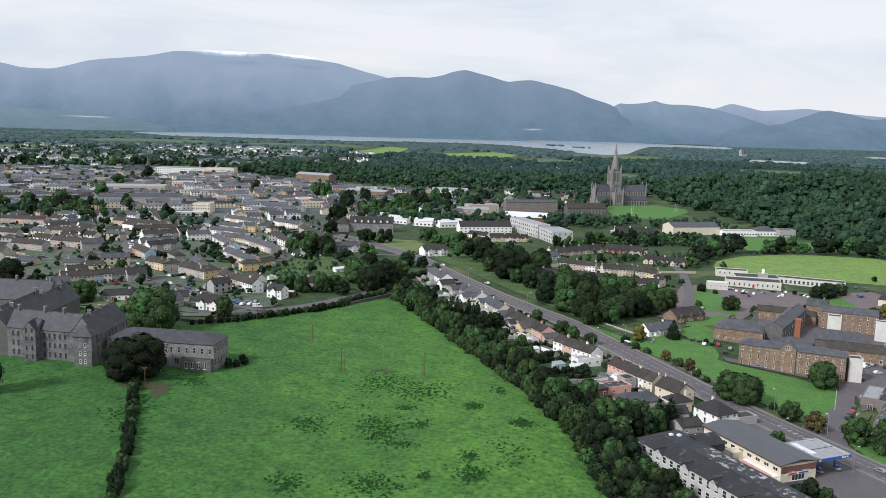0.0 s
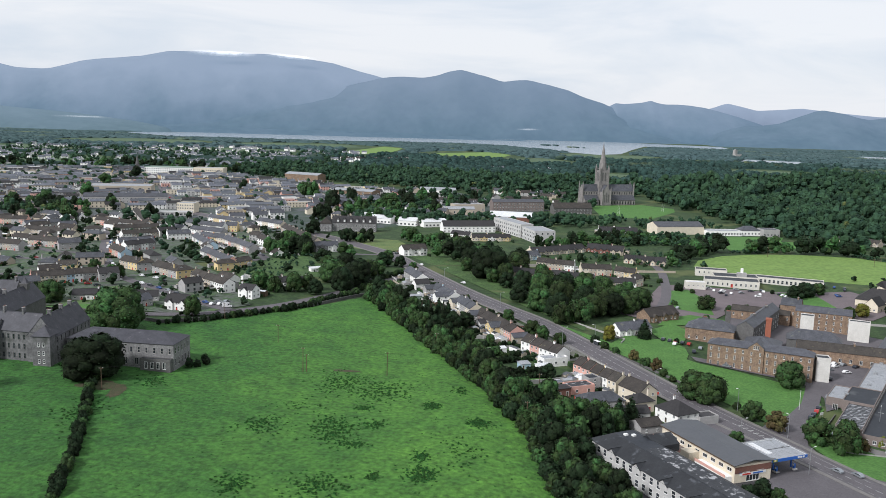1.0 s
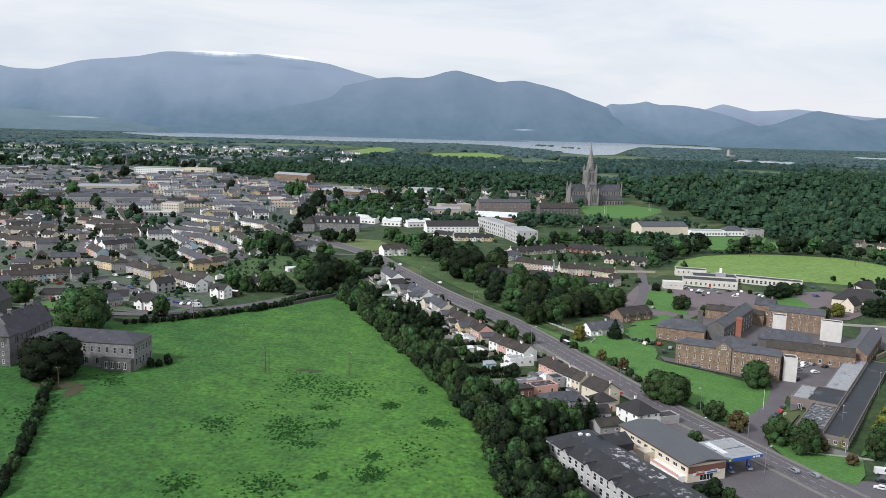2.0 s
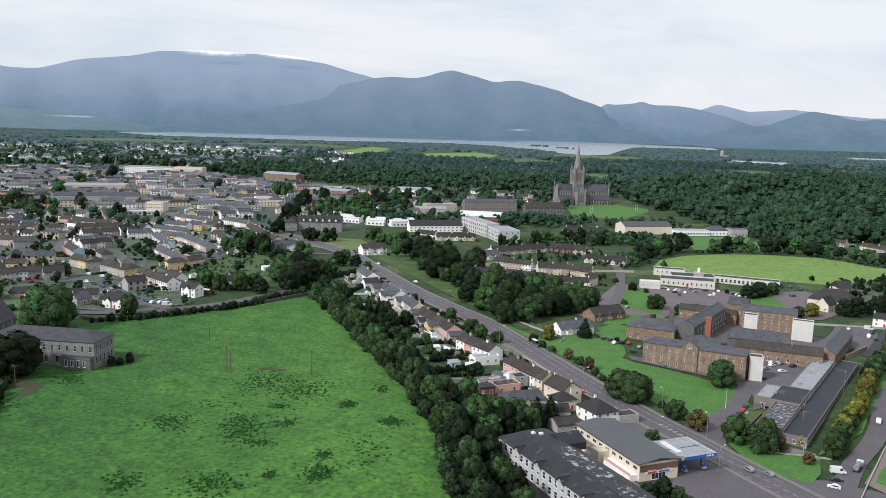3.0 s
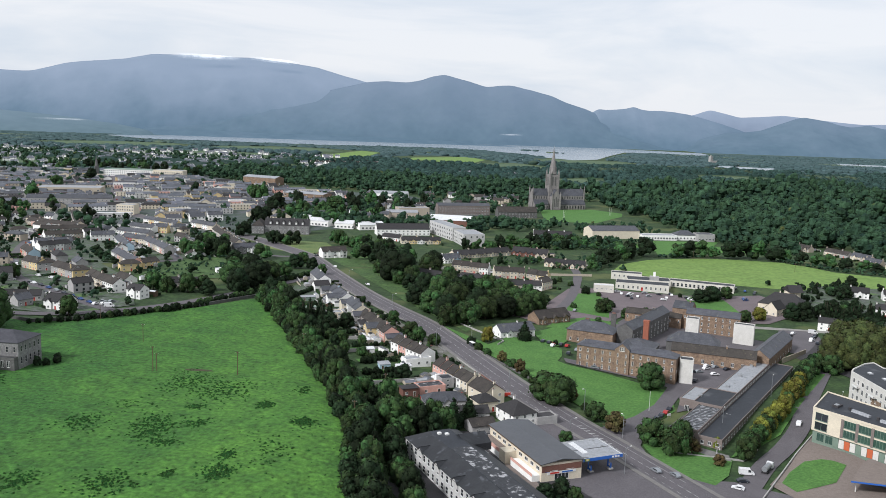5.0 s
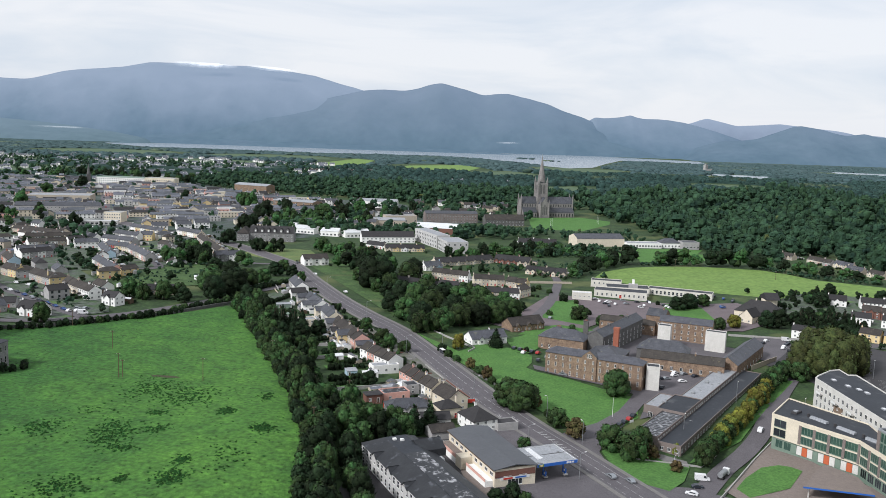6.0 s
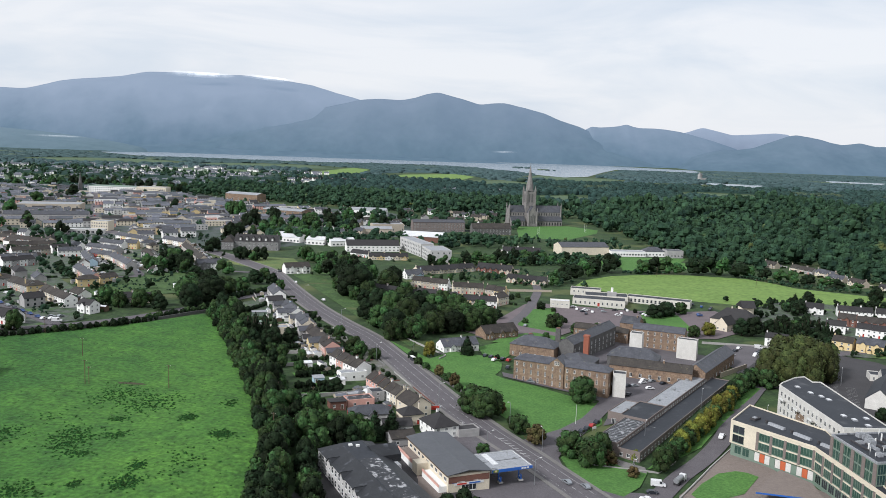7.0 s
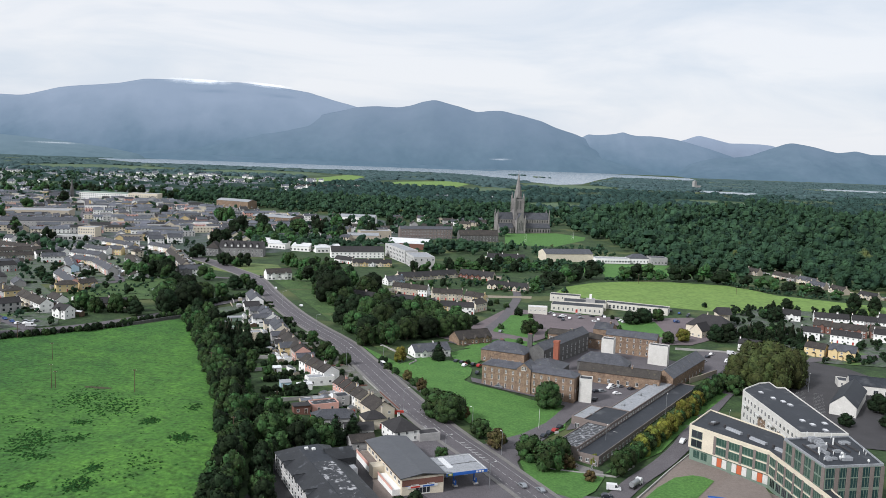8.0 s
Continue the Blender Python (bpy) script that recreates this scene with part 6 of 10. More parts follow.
def shop_and_station():
    t = thing("shop_building", 117.0, 284, -69, "cream two-storey shop with a grey metal roof", "shop")
    L, W, h = 39, 15.5, 6.6
    body = part("wall", Shape().box(-L / 2, L / 2, -W / 2, W / 2, -1.5, h, M["cream"]), t)
    part("roof", gable_roof(L, W, h, 1.1, M["roofgrey"], 0.7, 0.6, 0.25, False), t)
    part("fascia", Shape().box(-L / 2 - 0.6, L / 2 + 0.6, -W / 2 - 0.75, -W / 2 - 0.65, h - 0.25, h + 0.1, M["timber"]), t)
    add_windows(body, L, W, [("front", -16, 17, 9, 3.9, 2.2, 1.3, 1), ("right", -3, 3, 2, 4.0, 3.0, 1.3, 2), ("back", -16, 16, 8, 3.9, 1.6, 1.2, 1), ("right", 0, 0, 1, 0.6, 5.5, 2.2, 3)])
    part("terrace", Shape().box(-L / 2, -2, -W / 2 - 4.0, -W / 2, -1, 3.0, M["white"]).box(-L / 2, -2, -W / 2 - 4.1, -W / 2 - 4.0, 2.6, 3.9, M["pink"]).box(-L / 2 + 0.2, -2.2, -W / 2 - 3.9, -W / 2, 3.0, 3.05, M["paving"]), t)
    part("terrace", Shape().box(3, L / 2 - 1, -W / 2 - 3.0, -W / 2, -1, 2.6, M["white"]).box(3, L / 2 - 1, -W / 2 - 3.1, -W / 2 - 3.0, 2.4, 3.4, M["pink"]), t)
    part("stair_house", Shape().box(-3, 1.6, -W / 2 - 4.4, -W / 2, -1, 4.6, M["cream"]), t)
    part("sign_band", Shape().box(-5.5, 5.5, -0.15, 0, 2.7, 3.6, M["frame"]).box(-4.5, -1.0, -0.2, -0.15, 2.85, 3.45, M["red"]).box(0, 4.2, -0.2, -0.15, 2.9, 3.4, M["blue"]), t, "white shop sign with coloured bars",
         wall_pose("right", 0, L, W, 0))
    part("timber_band", Shape().box(-7.6, 7.6, -0.12, 0, 3.7, 5.9, M["brick"]), t, m=wall_pose("right", 0, L, W, 0) @ pose(0, 0.02, 0))
    part("side_sign", Shape().box(-0.9, 0.9, -0.1, 0, 3.6, 4.6, M["blue"]), t, "small blue round sign", wall_pose("right", -5.5, L, W, 0))

    c = thing("filling_station", 136.7, 281, -69, "filling station canopy with blue edge and pumps", "filling station", z=-0.2)
    can = part("canopy", Shape().box(-8, 8, -8, 8, 4.6, 5.3, M["frame"]).box(-7.7, 7.7, -7.7, 7.7, 5.3, 5.36, M["roofpale"]).box(-0.15, 0.15, -7.7, 7.7, 5.36, 5.42, M["tar_dark"]), c)
    for x0, x1, y0, y1 in ((-8.1, 8.1, -8.1, -8.0), (-8.1, 8.1, 8.0, 8.1), (-8.1, -8.0, -8.0, 8.0), (8.0, 8.1, -8.0, 8.0)):
        part("fascia", Shape().box(x0, x1, y0, y1, 4.5, 5.6, M["blue"] if x1 - x0 < 1 and x0 > 0 else M["roofpale"]), can)
    part("rooflight", Shape().box(-6.5, 3.5, -5.2, -3.2, 5.36, 5.7, M["roofwhite"]), can)
    part("logo", Shape().box(8.1, 8.15, -7.4, -5.4, 4.6, 5.5, M["meadow"]).box(8.15, 8.18, -6.9, -6.0, 4.75, 5.4, M["yellow"]), can, "green and yellow sign shape")
    part("lettering", Shape().box(8.1, 8.15, 3.6, 4.4, 4.75, 5.35, M["frame"]).box(8.1, 8.15, 4.7, 5.5, 4.75, 5.35, M["frame"]).box(8.1, 8.15, 5.8, 6.6, 4.75, 5.35, M["frame"]), can, "white sign bars")
    for x in (-4.5, 4.5):
        for y in (-3.5, 4.5):
            part("column", Shape().box(-0.2, 0.2, -0.2, 0.2, -0.3, 4.6, M["blue"]), c, m=pose(x, y, 0))
            part("pump", Shape().box(-0.45, 0.45, -0.3, 0.3, 0, 1.9, M["blue"]).box(-0.4, 0.4, -0.33, -0.3, 1.0, 1.7, M["frame"]).box(-0.9, 0.9, -0.8, 0.8, -0.3, 0.18, M["concrete"]), c, m=pose(x + 1.4, y, 0))


shop_and_station()


def convent():
    t = thing("stone_convent", -160, 350, 0, "dark grey limestone gothic institution with slate roofs", "institution")
    rows = [("front", -13.5, 13.5, 12, z, 1.0, 2.2, 0) for z in (1.2, 5.2, 9.2)]
    wing(t, (-179.5, 352), (-147.5, 345), 11, 12.8, 6.4, "convent_stone", "slate_old", "gable", (-0.85, -0.1, 0.45), rows, chim_m="convent_stone", frame_m=M["stone_dark"], up=2.2)
    for (a, b, h, r) in (((-169.5, 347.2), (-164.5, 346.3), 13.2, 3.4),):
        wing(t, a, b, 8, h, r, "convent_stone", "slate_old", "gable", (), [], name="bay")
        x, y, rot, L = along((-164.5, 346.3), (-164.5, 356.3), 5, 1)
        bay = wing(t, (-164.6, 345.2), (-164.6, 353.2), 5.2, h, r, "convent_stone", "slate_old", "gable", (), frame_m=M["stone_dark"], rows=[("left", -1.2, 1.2, 2, z, 0.8, 1.9, 0) for z in (1, 4.7, 8.7, 12.2)], name="gabled_bay")
    wing(t, (-147, 340.5), (-139.5, 340), 8, 12.4, 3.8, "convent_stone", "slate_old", "hip", (), [("front", -1, 1, 2, z, 0.9, 1.7, 0) for z in (1.2, 4.6, 8.2)], name="end_tower")
    wing(t, (-139, 344.5), (-137, 376), 12, 11.6, 7.6, "convent_stone", "slate_old", "gable", (-0.55, 0.1, 0.6), [even("front", 9, 32, z, 0.8, 2.2) for z in (1.4, 5.2, 8.8)] + [("left", -2.5, 2.5, 2, z, 0.9, 2.0, 0) for z in (4.8, 10.5)], chim_m="convent_stone", frame_m=M["stone_dark"], up=1.8)
    wing(t, (-222, 418), (-190, 415), 14, 10, 8.5, "stone_dark", "slate_old", "gable", (0.9, -0.2), [even("front", 7, 32, z, 0.9, 2.0) for z in (1, 5)], chim_m="convent_stone", frame_m=M["stone_dark"], up=2.0)
    wing(t, (-186, 372), (-185, 410), 12, 9, 7.5, "stone_dark", "slate_old", "gable", (0.7,), [even("front", 7, 32, z, 0.9, 2.0) for z in (1, 5)], chim_m="convent_stone", frame_m=M["stone_dark"], up=2.0)
    wing(t, (-178, 352), (-176, 420), 12, 11, 7.0, "stone_dark", "slate_old", "gable", (-0.6, 0.2), [], chim_m="convent_stone", frame_m=M["stone_dark"], up=2.0, back=1)
    part("turret", Shape().box(-1.6, 1.6, -1.6, 1.6, 0, 19, M["stone_dark"]).box(-1.9, 1.9, -1.9, 1.9, 19, 19.5, M["stone_dark"]).add(
        [(-1.5, -1.5, 19.5), (1.5, -1.5, 19.5), (1.5, 1.5, 19.5), (-1.5, 1.5, 19.5), (0, 0, 22.5)], [(0, 1, 4), (1, 2, 4), (2, 3, 4), (3, 0, 4)], M["slate_old"]), t, m=pose(-22, 62, 0))


convent()


def convent_annex():
    t = thing("stone_annex", -110, 352, 0, "grey stone two-storey block with a slate hipped roof", "institution")
    rows = [("front", -22, 22, 14, 6.4, 1.1, 2.4, 0), ("front", -22, 22, 10, 1.3, 1.5, 2.8, 1), ("right", -6, 6, 5, 6.4, 1.1, 2.4, 0), ("right", -6, 6, 5, 1.3, 1.2, 2.8, 0)]
    wing(t, (-137, 350.5), (-90.3, 343), 16, 10.4, 3.6, "stone", "slate_old", "hip", (), rows, frame_m=M["concrete"])
    wing(t, (-104, 342.6), (-91, 340.6), 2.6, 5.0, 0.4, "stone_dark", "felt", "flat", (), [("front", -4, 4, 4, 1.2, 1.4, 2.8, 1)])


convent_annex()


def cathedral():
    t = thing("cathedral", 265, 1196, 13.3, "large grey gothic cathedral with a tall central spire", "cathedral", z=-1.0)
    st, sl = M["cathstone"], M["slate"]
    tower = part("tower", Shape().box(-7.6, 7.6, -7.6, 7.6, -1, 31, st).box(-6.4, 6.4, -6.4, 6.4, 31, 49, st), t)
    for s in (-1, 1):
        for q in (-1, 1):
            part("buttress", Shape().box(-1.1, 1.1, -1.1, 1.1, -1, 51, st).add([(-1.1, -1.1, 51), (1.1, -1.1, 51), (1.1, 1.1, 51), (-1.1, 1.1, 51), (0, 0, 58)], [(0, 1, 4), (1, 2, 4), (2, 3, 4), (3, 0, 4)], st), tower,
                 m=pose(s * 6.4, q * 6.4, 0))
    ring = [(5.8 * math.cos(math.pi / 8 + k * math.pi / 4), 5.8 * math.sin(math.pi / 8 + k * math.pi / 4)) for k in range(8)]
    part("spire", Shape().add([(x, y, 50) for x, y in ring] + [(x * 0.36, y * 0.36, 73) for x, y in ring] + [(0, 0, 88.0)],
                              [(k, (k + 1) % 8, 8 + (k + 1) % 8, 8 + k) for k in range(8)] + [(8 + k, 8 + (k + 1) % 8, 16) for k in range(8)], st), tower)
    part("cross", Shape().box(-0.15, 0.15, -0.15, 0.15, 87, 90, M["steel"]).box(-0.7, 0.7, -0.12, 0.12, 88.6, 88.9, M["steel"]), tower)
    for face in range(4):
        for u in (-2.0, 2.0):
            part("lancet", Shape().box(-1.0, 1.0, -0.12, 0.1, 0, 12, M["stone_dark"]), tower, m=pose(0, 0, 0, 0, 0, 90 * face) @ pose(u, -6.42, 34))
            part("lancet", Shape().box(-0.8, 0.8, -0.12, 0.1, 0, 4, M["stone_dark"]), tower, m=pose(0, 0, 0, 0, 0, 90 * face) @ pose(u, -7.62, 25))
    for face in range(4):
        part("dormer", Shape().prism([(-1.2, 50), (1.2, 50), (1.2, 55), (0, 60), (-1.2, 55)], -5.2, -2, st, "y"), tower, m=pose(0, 0, 0, 0, 0, 90 * face))

    def vessel(name, x0, x1, W, h, rise, along_y=False):
        L = x1 - x0
        m = pose((x0 + x1) / 2, 0, 0) if not along_y else pose(0, (x0 + x1) / 2, 0, 0, 0, 90)
        b = part(name, gable_wall(L, W, h, rise, st), t, m=m)
        part("roof", gable_roof(L, W, h, rise, sl, 0.2, 0.0, 0.2), b)
        return b, L

    nave, L = vessel("nave", 7.7, 47, 12, 20, 9)
    for u in np.linspace(-17, 17, 10):
        part("clerestory_window", window_mesh(1.4, 3.6, 1, st, M["glass"]), nave, m=pose(u, -6, 15.2))
    choir, L2 = vessel("choir", -31, -7.7, 12, 20, 9)
    for u in np.linspace(-9.5, 9.5, 6):
        part("clerestory_window", window_mesh(1.4, 3.6, 1, st, M["glass"]), choir, m=pose(u, -6, 15.2))
    for x0, x1, n in ((9, 47, 9), (-30, -9, 5)):
        for s in (-1, 1):
            L = x1 - x0
            aisle = part("aisle", Shape().prism([(0, -1), (6.5, -1), (6.5, 8), (0, 14)], -L / 2, L / 2, st), t, m=pose((x0 + x1) / 2, s * 6, 0, 0, 0, 0 if s > 0 else 180))
            part("roof", Shape().prism([(0, 14.1), (6.9, 7.8), (6.9, 8.1), (0, 14.4)], -L / 2, L / 2, sl), aisle)
            for k in range(n):
                u = -L / 2 + L * (k + 0.5) / n
                part("aisle_window", window_mesh(1.5, 4.0, 1, st, M["glass"]), aisle, m=pose(u, 6.5, 2.2, 0, 0, 180))
                part("buttress", Shape().box(-0.5, 0.5, 6.5, 7.6, -1, 7.2, st), aisle, m=pose(u + L / n / 2 * 0.98, 0, 0))
    for s in (-1, 1):
        tr, L3 = vessel("transept", 7.7 if s > 0 else -18, 18 if s > 0 else -7.7, 12, 20, 9, True)
        for u in (-2.6, 0, 2.6):
            part("transept_window", Shape().box(-0.8, 0.8, -0.12, 0.1, 0, 14 if u == 0 else 11, M["stone_dark"]), tr, m=pose(-L3 / 2 if s < 0 else L3 / 2, u, 5, 0, 0, -90 if s < 0 else 90))
        for q in (-1, 1):
            part("turret", Shape().tube((0, 0, -1), (0, 0, 22), 0.9, 0.9, st).tube((0, 0, 22), (0, 0, 27), 1.0, 0.05, st), t, m=pose(q * 6.2, s * 18, 0))
    for x in (-31, 47):
        for q in (-1, 1):
            part("turret", Shape().tube((0, 0, -1), (0, 0, 28), 1.1, 1.0, st).tube((0, 0, 28), (0, 0, 34), 1.1, 0.05, st), t, m=pose(x, q * 6.2, 0))


cathedral()


def white_hospital():
    t = thing("white_clinic", 265, 625, 0, "long low cream-white clinic with flat roofs", "clinic")
    w = [("front", -17, -3, 5, 1.2, 1.2, 2.0, 0), ("front", 3, 17, 5, 1.2, 1.2, 2.0, 0)]
    b, L = wing(t, (224, 619), (261.5, 608.5), 15, 4.8, 0, "ivory", "felt", "flat", (), w)
    add_door(b, L, 15, "front", 0, M["red"], 1.6, 2.6)
    wing(t, (269, 636), (313, 616), 11, 4.6, 0, "ivory", "felt", "flat", (), [("front", -20, 20, 14, 0.9, 1.7, 2.6, 0), ("right", -3, 3, 3, 1.3, 1.2, 1.8, 0)])
    wing(t, (229, 656), (252, 650), 10, 5.4, 0, "ivory", "felt", "flat", (), [("front", -9, 9, 6, 2.6, 1.1, 1.6, 0)])
    wing(t, (236, 632), (268, 626), 16, 5.0, 0, "ivory", "felt", "flat", (), [])
    part("boiler_house", Shape().box(-3.5, 3.5, -2.5, 2.5, 0, 8.2, M["grey"]).box(-0.9, 0.9, -0.9, 0.9, 0, 11.5, M["white"]), t, m=pose(-8, 8, 0, 0, 0, -14))
    wing(t, (204, 600), (218, 598), 7, 5.0, 0, "ivory", "roofwhite", "flat", (), [("front", -5, 5, 4, 2.4, 1.4, 0.7, 0)])


white_hospital()


def simple_block(name, a, b, W, h, rise, wall, roof, kind, label, cat, rows=(), chim=(), back=1, z=None):
    x, y, rot, L = along(a, b, W, back)
    t = thing(name, x, y, 0, label, cat, z=z)
    wing(t, a, b, W, h, rise, wall, roof, kind, chim, rows, back, base=t.location.z)
    return t


simple_block("hotel", (111, 831), (119, 796), 21, 11.5, 0, "dullwhite", "roofpale", "flat", "white three-storey hotel with a pale flat roof", "hotel", [even("front", 8, 34, z, 2.0, 2.0) for z in (1, 4.6, 8.2)] + [even("right", 4, 20, z, 1.6, 1.9) for z in (1, 8.2)], back=1)
simple_block("hotel", (88, 892), (110, 833), 14, 13.0, 0, "dullwhite", "roofpale", "flat", "white three-storey hotel with a pale flat roof", "hotel", [even("front", 13, 60, z, 2.2, 2.2) for z in (1, 5.0, 9.0)] + [even("right", 3, 14, z, 1.6, 1.9) for z in (1, 5.0, 9.0)])
simple_block("school", (34, 858), (88, 869), 16, 6.4, 5.0, "white", "slate_dark", "gable", "long white two-storey hall with a dark roof", "school", [even("front", 13, 55, z, 1.7, 1.3, 1) for z in (0.9, 3.8)])
house(5, 697, 25, 21, 11, 5.6, 3.2, "white", "slate_brown", "white two-storey house with gables by the junction", cols=5, sides=("front", "right"), gables=2, door="timber", win=(1.7, 1.3), drawn=False, porch=True)
simple_block("barn", (260, 882), (313, 893), 24, 8.5, 4.0, "cream", "slate", "gable", "long pale barn with a slate roof", "barn", [])
simple_block("school", (314, 884), (352, 887), 16, 5.0, 0, "white", "roofpale", "flat", "low white flat-roofed school", "school", [even("front", 12, 38, 1.4, 2.0, 1.8, 1)])
simple_block("school", (352, 890), (374, 892), 14, 5.5, 4.5, "white", "slate", "hip", "white school hall with a slate hipped roof", "school", [even("front", 6, 22, 1.4, 1.6, 1.8, 1)])
simple_block("school", (374, 884), (392, 885), 16, 7.5, 0, "grey", "slate", "flat", "low grey flat-roofed school", "school", [even("front", 5, 18, 1.4, 2.0, 1.8, 1)])
manor = simple_block("manor_house", (-78, 846), (-34, 846), 15, 9.0, 6.0, "stone", "slate_dark", "gable", "dark gothic stone manor with dormers and chimneys", "manor house", [even("front", 10, 44, z, 1.1, 1.9) for z in (1, 5)], (-0.9, -0.3, 0.3, 0.9))
for u in (-16, -9.5, -3, 3, 9.5, 16):
    dormer = Shape().prism([(-1.3, 9.2), (1.3, 9.2), (1.3, 12.0), (0, 13.4), (-1.3, 12.0)], 0, 5.0, M["stone"])
    dormer = part("dormer", dormer, manor, "stone gabled dormer", m=pose(-56 - manor.location.x + u, 846.0 - manor.location.y + 0.4, 0, 0, 0, 90))
    part("dormer_roof", Shape().prism([(-1.6, 11.9), (0, 13.6), (1.6, 11.9), (1.6, 12.2), (0, 13.9), (-1.6, 12.2)], -0.2, 5.2, M["slate_dark"]), dormer)
    part("dormer_window", Shape().box(-0.06, 0.0, -0.7, 0.7, 9.9, 11.6, M["frame"]), dormer)
simple_block("manor_wing", (-90, 842), (-78, 842), 22, 8.0, 6.0, "stone", "slate_brown", "hip", "brown-roofed stone wing of a manor", "manor house", [even("front", 4, 12, z, 1.1, 1.9) for z in (1, 4.6)])
simple_block("college", (101, 1066), (168, 1080), 14, 12.0, 3.0, "pier", "slate", "gable", "long brown stone three-storey college", "college", [even("front", 18, 66, z, 1.3, 2.0) for z in (1, 5, 8.6)])
simple_block("friary", (176, 1050), (226, 1060), 14, 8.0, 6.0, "stone_dark", "slate_brown", "gable", "old grey friary with steep slate roofs", "friary", [even("front", 12, 50, z, 1.2, 2.0) for z in (1, 4.6)], (-0.6, 0.2, 0.7))
simple_block("sports_hall", (8, 1245), (60, 1240), 22, 10.0, 3.0, "white", "roofpale", "gable", "white sports hall with a pale roof", "hall", [even("front", 3, 50, 2, 1.6, 2.5)])
simple_block("factory", (88, 960), (136, 950), 26, 6.5, 4.5, "brick", "roofwhite", "gable", "red-walled hall with a white sheet roof", "hall", [])
simple_block("church_hall", (52, 1040), (90, 1052), 16, 10.0, 0, "beige", "roofpale", "flat", "tall beige flat-roofed hall", "hall", [even("front", 4, 38, 2, 1.6, 3)])
simple_block("church_hall", (38, 1015), (76, 1020), 16, 7.0, 2.5, "beige", "roofpale", "gable", "low beige hall with a pale roof", "hall", [even("front", 4, 38, 2, 1.6, 3)])
for a, b in (((-45, 925), (-22, 915)), ((-14, 906), (6, 902)), ((14, 895), (40, 905)), ((-60, 945), (-38, 938))):
    simple_block("school", a, b, 20, 5.5, 2.6, "white", "roofwhite", "gable", "low white school with a white sheet roof", "school", [even("front", 6, 24, 1.2, 2.2, 1.8, 1)])
simple_block("grand_hotel", (-489, 1545), (-401, 1541), 22, 12.0, 2.0, "white", "greenframe", "hip", "long white hotel with a green roof", "hotel", [even("front", 22, 86, z, 1.6, 1.9) for z in (1.5, 5, 8.5)])
simple_block("grand_hotel", (-398, 1536), (-345, 1532), 24, 13.5, 0, "cream", "roofpale", "flat", "cream four-storey hotel block", "hotel", [even("front", 13, 52, z, 1.6, 1.9) for z in (1.5, 5, 8.5)])
simple_block("shopping_hall", (-447, 1174), (-365, 1189), 40, 9.5, 0, "beige", "roofpale", "flat", "large pale shopping hall with a flat roof", "hall", [even("front", 8, 80, 5, 3, 2)])
simple_block("terrace_hall", (-403, 1046), (-307, 1068), 16, 8.0, 4.0, "grey", "slate", "gable", "long grey row with a slate roof", "hall", [even("front", 22, 98, z, 1.2, 1.6) for z in (1.2, 4.8)], (-0.8, -0.4, 0, 0.4, 0.8))
simple_block("brick_hall", (-225, 1470), (-165, 1440), 24, 12.0, 3.0, "sandstone", "roofpale", "gable", "brown brick hall with a pale roof", "hall", [even("front", 10, 110, 3, 2, 2.5)])
simple_block("brick_hall", (-120, 1240), (-60, 1216), 28, 7.0, 2.0, "sandstone", "roofpale", "gable", "brown brick market hall with a grey roof", "hall", [even("front", 10, 110, 3, 2, 2.5)])


def parish_church():
    t = thing("parish_church", -499, 1539, 30, "grey stone church with a slender spire", "church", z=0)
    part("tower", Shape().box(-3.2, 3.2, -3.2, 3.2, 0, 17, M["stone_dark"]), t)
    part("spire", Shape().tube((0, 0, 17), (0, 0, 36), 3.2, 0.1, M["stone_dark"]), t)
    part("nave", gable_wall(28, 11, 7, 6, M["stone_dark"]), t, m=pose(-17.3, 0, 0))
    part("nave_roof", gable_roof(28, 11, 7, 6, M["slate"]), t, m=pose(-17.3, 0, 0))


parish_church()
c = thing("castle_keep", 1109, 2984, 20, "pale grey ruined castle keep among trees", "castle", z=0)
part("keep", Shape().box(-5.5, 5.5, -5.5, 5.5, 0, 26, M["concrete"]), c)
part("turret", Shape().box(-2, 2, -2, 2, 0, 30, M["concrete"]), c, m=pose(-6, -6.5, 0))
part("outer_wall", Shape().box(-8, 18, -14, -11, 0, 12, M["concrete"]), c)


simple_block("bus_station", (-300, 934), (-243, 945), 9, 4.6, 0, "dullwhite", "roofwhite", "flat", "low bus station with long white canopy roofs", "bus station", [even("front", 12, 56, 0.6, 3.2, 2.4, 1)])
simple_block("corner_block", (-268, 972), (-248, 970), 16, 11.0, 0, "cream", "roofpale", "flat", "cream three-storey corner building with a flat roof", "building", [even("front", 7, 20, z, 1.5, 1.6) for z in (1.2, 4.6, 8.0)])


# ---- houses of the estates ----
EST = "%s rendered terraced house with a tiled roof"
F, FB = ("front",), ("front", "back")


def ridge_terrace(a, b, n, W, h, rise, walls, roof, label, group, **kw):
    """Joined houses under a ridge from a to b, fronts to the left of that way."""
    a, b = Vector(a), Vector(b)
    t = (b - a).normalized()
    o = Vector((-t.y, t.x)) * W / 2
    terrace(a + o, b + o, n, W, h, rise, walls, roof, label, group, back=-1, **kw)


